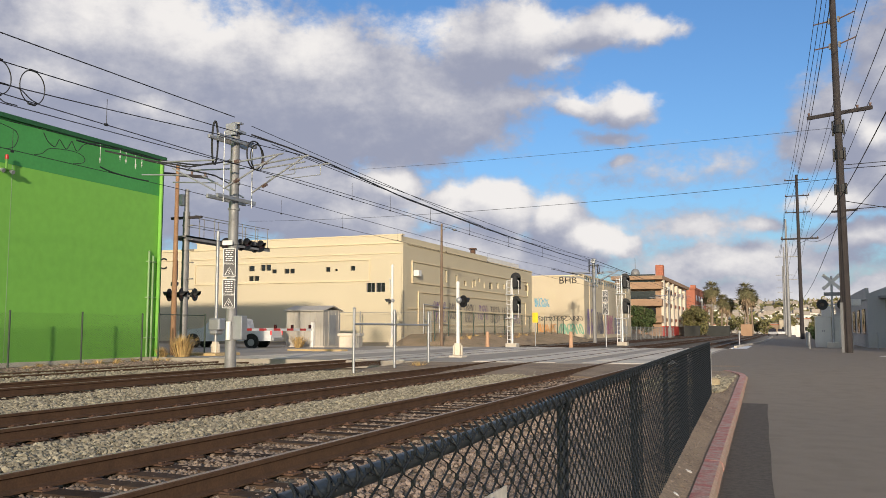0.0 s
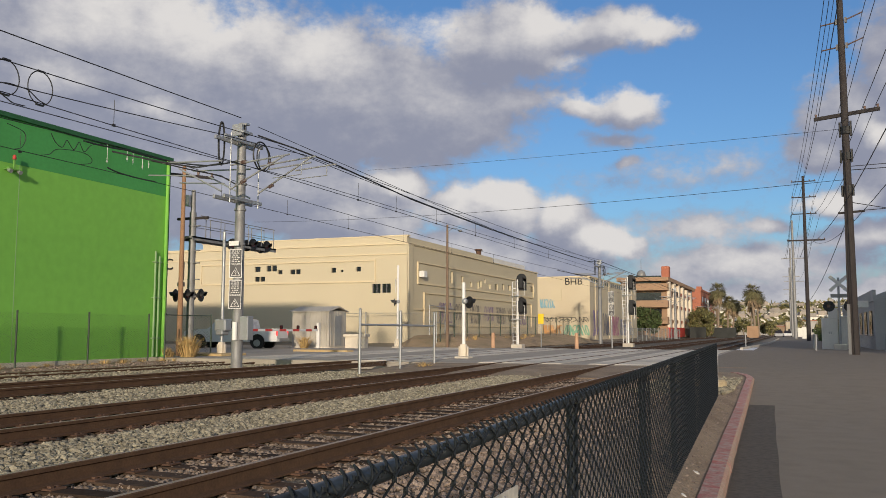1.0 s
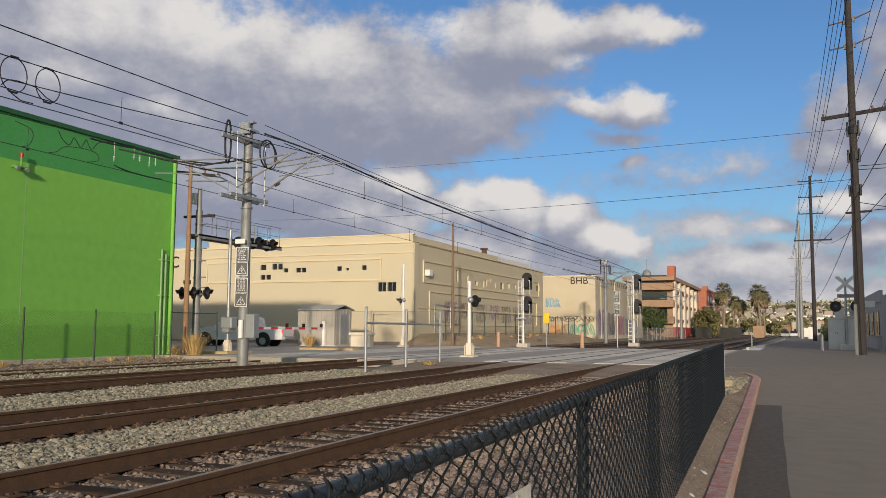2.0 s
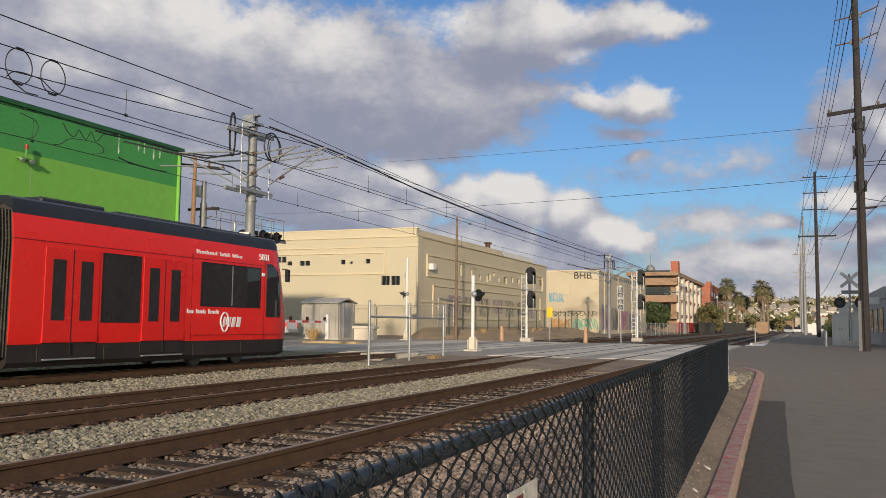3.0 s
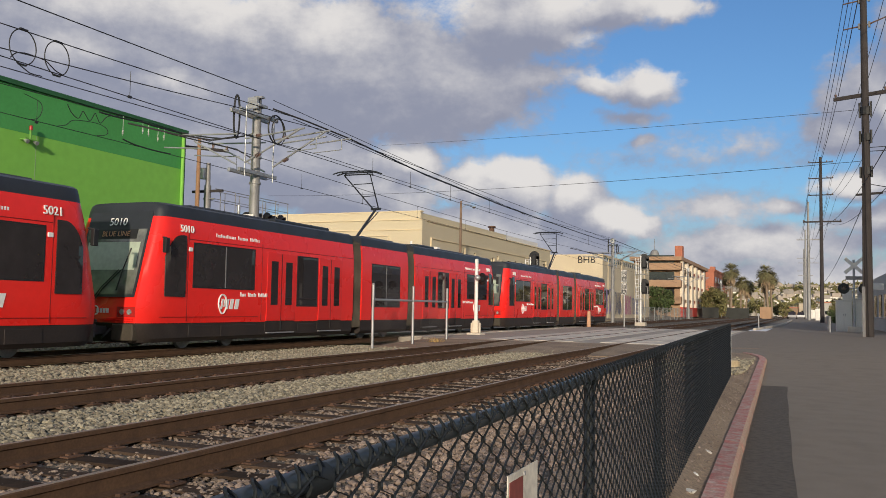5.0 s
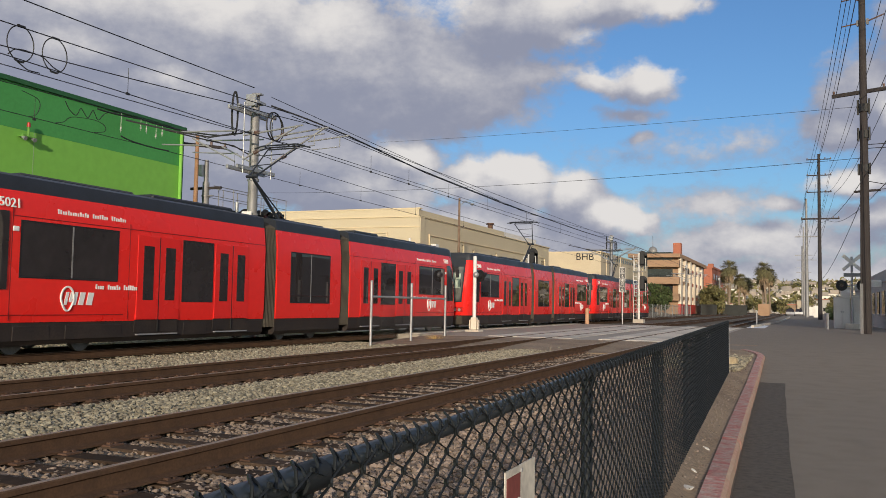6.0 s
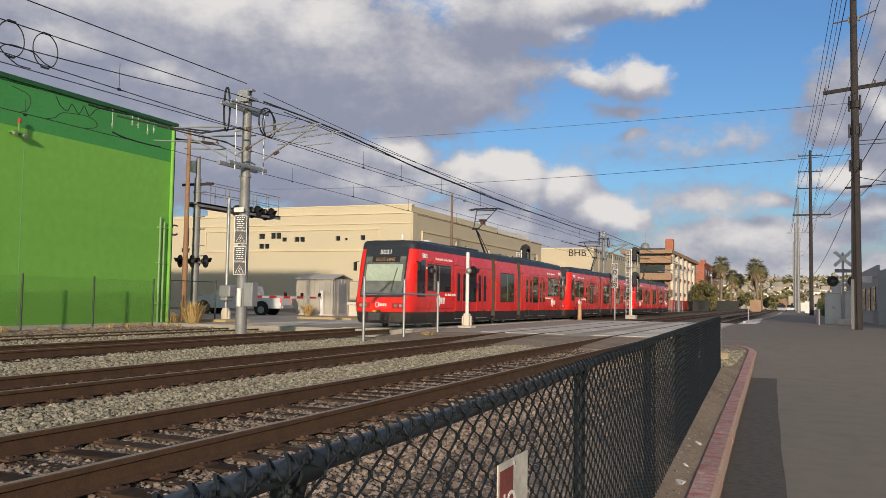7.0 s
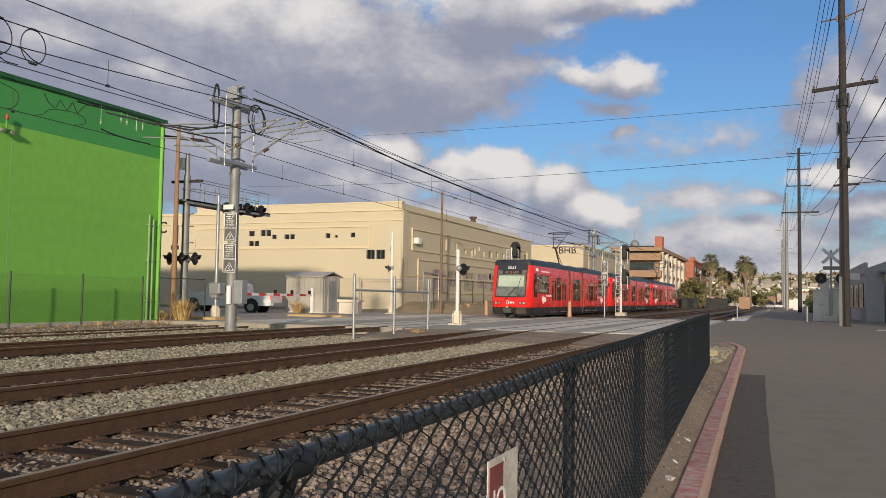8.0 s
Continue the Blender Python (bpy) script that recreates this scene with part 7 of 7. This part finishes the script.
for k, (x, y, h, sc) in enumerate(((-16.6, 222, 11.2, 1.2), (-17.6, 232, 9.6, 1.1), (-8.3, 226, 11.0, 1.25), (-7.4, 236, 10.0, 1.1), (-14.4, 230, 8.6, 1.0), (-13.6, 236, 8.0, 1.0), (-9.6, 240, 9.4, 1.0))):
    palm(x, y, h, k, "shaggy fan palm with a brown trunk", sc)
leafy("street_tree", -22.5, 150, -0.2, 6.6, 2.3, 3600, "dense dark green street tree before the apartments", 0.30, 0.12, seed=3)
leafy("street_tree", -17.5, 190, -0.2, 6.8, 3.2, 3200, "olive green tree beside the tracks", 0.36, 0.15, seed=5, foliage=OLIVE)
leafy("street_tree", -18.5, 200, -0.2, 6.2, 3.0, 2600, "olive green tree beside the tracks", 0.36, 0.15, seed=6, foliage=OLIVE)
for k, (x, y) in enumerate(((4.2, 120), (5.0, 128), (4.4, 136), (6.2, 118), (5.5, 146))):
    leafy("bush", x, y, -0.2, 1.9, 1.3, 900, "rough green bush beside the road", 0.2, 0.2, "bush", 20 + k)
SCREEN = material("screen_dark", (0.03, 0.032, 0.03), 0.8, 0, 0.2, 1, 10, 0.0)
for q in ((-15.5, -10.6, 192, 192.1, -0.2, 2.0), (-18.6, -15.5, 178, 178.1, -0.2, 2.0)):
    tagged(boxes("screened_fence", [q], SCREEN, None), "dark screened fence beside the tracks", "fence")
tagged(boxes("orange_wall", [(-9.0, -6.6, 204, 204.5, -0.2, 2.4)], BALC, None), "low orange-brown wall beside the tracks", "wall")
for k, (x, y, c) in enumerate(((-2.2, 190, (0.35, 0.35, 0.37)), (-0.6, 205, (0.6, 0.6, 0.6)))):
    v = thing("parked_car", "small parked car far along the road", "car", (x, y, 0.0))
    cm = material("car_paint", c, 0.3)
    bm = bmesh.new()
    loft(bm, [[(w * xx, yy, zz) for xx, zz in ((-0.85, 0.3), (-0.88, 0.8), (0.88, 0.8), (0.85, 0.3))] for yy, w in ((-2.1, 0.9), (-1.9, 1), (1.9, 1), (2.1, 0.9))])
    part("body", bm, cm, v, smooth=True)
    bm = bmesh.new()
    loft(bm, [[(-0.75, y0, 0.8), (-0.62, y0 * 0.8, 1.4), (0.62, y0 * 0.8, 1.4), (0.75, y0, 0.8)] for y0 in (-1.5, 1.3)])
    part("cabin", bm, TRAM_GLASS, v, smooth=True)
    for wx in (-0.8, 0.8):
        for wy in (-1.3, 1.3):
            bm = bmesh.new()
            disc(bm, (wx, wy, 0.32), (1, 0, 0), 0.32, 0.2, 16)
            part("wheel", bm, BLACK, v)

# ---- hill town far off ----
HILL = material("hill_scrub", (0.20, 0.185, 0.10), 0.95, 0, 0.5, 0.02, 0.3, 0.3, 0.3, tint=(0.26, 0.21, 0.13))


def hill_z(x, y):
    f = min(1.0, max(0.0, (y - 430) / 380))
    ridge = 24 + 5 * noise.noise((x * 0.006, 1.0, 0)) - 0.022 * max(0.0, x - 20) - 0.03 * max(0.0, -60 - x)
    return -2 + ridge * (f ** 0.8) + 2.0 * noise.noise((x * 0.02, y * 0.02, 4))


grid_sheet("hill", frange(-600, 500, 70), frange(420, 860, 26), hill_z, HILL, "scrubby hillside covered with houses far off", "hill")
variants = []
for k, (c, rf) in enumerate((((0.76, 0.66, 0.50), (0.26, 0.15, 0.11)), ((0.82, 0.78, 0.68), (0.30, 0.27, 0.24)), ((0.66, 0.55, 0.40), (0.24, 0.14, 0.10)), ((0.76, 0.72, 0.63), (0.36, 0.31, 0.26)))):
    wl, rm = material("house_wall", c, 0.9, 0, 0.15, 0.2, 3, 0.0), material("house_roof", rf, 0.9, 0, 0.2, 0.2, 3, 0.0)
    h = thing("house", ("tan", "white", "brown", "grey")[k] + " hillside house with a low pitched roof", "house", group="hillside houses")
    w, d, z1 = 3.3 + k * 0.5, 3.0, 3.2 + (k % 2) * 1.7
    boxes("wall", [(-w, w, -d, d, -4, z1)], wl, h)
    bm = bmesh.new()
    if k % 2:
        box(bm, -w - 0.15, w + 0.15, -d - 0.15, d + 0.15, z1, z1 + 0.45)
        box(bm, -w * 0.5, w * 0.4, -d * 0.4, d * 0.6, z1 + 0.4, z1 + 2.2)
    else:
        loft(bm, [[(-w - 0.5, y, z1), (0, y, z1 + 1.2), (w + 0.5, y, z1)] for y in (-d - 0.5, d + 0.5)])
    part("roof", bm, rm, h)
    for i in range(3):
        for zz in ((0.7, 2.9) if k % 2 else (1.1,)):
            boxes("window", [(-w + 0.6 + i * 2.1, -w + 1.7 + i * 2.1, -d - 0.05, -d + 0.02, zz, zz + 1.1)], WINDOW_DARK, h)
    variants.append(h)
rh = random.Random(11)
spots = []
for i in range(330):
    y = rh.uniform(425, 790)
    spots.append((-0.09 * y + rh.uniform(-0.02, 0.34) * y, y))
for i, (x, y) in enumerate(spots):
    m = pose(x, y, hill_z(x, y), 0, 0, rh.uniform(-25, 25))
    if i < 4:
        variants[i].matrix_basis = m
    else:
        copy_thing(variants[rh.randrange(4)], m)
# scrub and trees between the houses, one sheet of small clumps
r3 = np.random.default_rng(9)
V, F = [], []
for i in range(1500):
    y = r3.uniform(400, 800)
    x = -0.11 * y + r3.uniform(-0.02, 0.38) * y
    z = hill_z(x, y)
    s = r3.uniform(1.3, 3.8)
    for _ in range(16):
        c = np.array((x, y, z + s * 0.8)) + r3.normal(size=3) * s * np.array((0.55, 0.4, 0.5))
        a, b = r3.normal(size=3) * s * 0.35, r3.normal(size=3) * s * 0.3
        k = len(V)
        V += [tuple(c - a), tuple(c + b), tuple(c + a), tuple(c - b)]
        F.append((k, k + 1, k + 2, k + 3))
me = bpy.data.meshes.new("hill_trees")
me.from_pydata(V, [], F)
me.materials.append(OLIVE)
tagged(new("hill_trees", me), "dark scrub and trees between the houses", "trees", kind="stuff")
# flat-roofed sheds and low town between the tracks and the hill
TOWN = [material(n, c, 0.9, 0, 0.2, 0.3, 3, 0.0) for n, c in (("tan_stucco", (0.48, 0.41, 0.31)), ("grey_stucco", (0.42, 0.40, 0.37)), ("brown_stucco", (0.30, 0.21, 0.14)), ("cream_stucco", (0.58, 0.52, 0.43)))]
TOWN_ROOF = material("town_roof", (0.26, 0.24, 0.22), 0.9, 0, 0.2, 0.3, 3, 0.0)
for k in range(16):
    x, y = -34 + 4.6 * k + rh.uniform(-1, 1), 300 + rh.uniform(0, 90)
    if -12 < x * 200 / y < 1.5 and y < 330:
        y += 40
    h = thing("town_building", "low pale building far down the line", "building", (x, y, 0), group="far low buildings")
    wl = TOWN[k % 4]
    hh, hw = rh.uniform(2.6, 5.2), rh.uniform(2.6, 5.0)
    boxes("wall", [(-hw, hw, -4, 4, -0.3, hh)], wl, h)
    boxes("roof", [(-hw - 0.2, hw + 0.2, -4.2, 4.2, hh, hh + 0.25)], TOWN_ROOF if k % 3 else BRICK_RED, h)
    for i in range(3):
        boxes("window", [(-hw * 0.8 + hw * 0.6 * i, -hw * 0.8 + hw * 0.6 * i + hw * 0.3, -4.06, -3.98, 0.9, 2.1)], WINDOW_DARK, h)
for k in range(26):
    x, y = -24 + 2.6 * k * 0.75 + rh.uniform(-1, 1), 250 + rh.uniform(0, 110)
    if -3.5 < x < 3 or abs(x + 12) < 5 and y < 260:
        continue
    leafy("far_tree", x, y, -0.2, rh.uniform(3.5, 6.5), rh.uniform(1.5, 2.6), 420, "small dusty green tree far down the line", 0.5, 0.25, seed=40 + k, foliage=OLIVE)


# ---- moving things ----
LEAD = [(0.0, -58.8), (0.5, -47.4), (1.0, -36.0), (1.5, -24.6), (2.0, -13.2), (2.5, -1.75), (3.0, 9.67), (3.5, 21.06), (4.0, 32.4), (4.5, 43.5), (5.0, 54.5),
        (5.5, 65.2), (6.0, 75.62), (6.5, 86.2), (7.0, 96.25), (7.5, 105.9), (8.0, 115.35)]


def motions():
    for car, back in ((tram_lead, 0.0), (tram_middle, 26.25), (tram_rear, 52.5)):
        walk(car, [(t, pose(TRACKS["tram"], y - back, 0.0)) for t, y in LEAD])


motions()
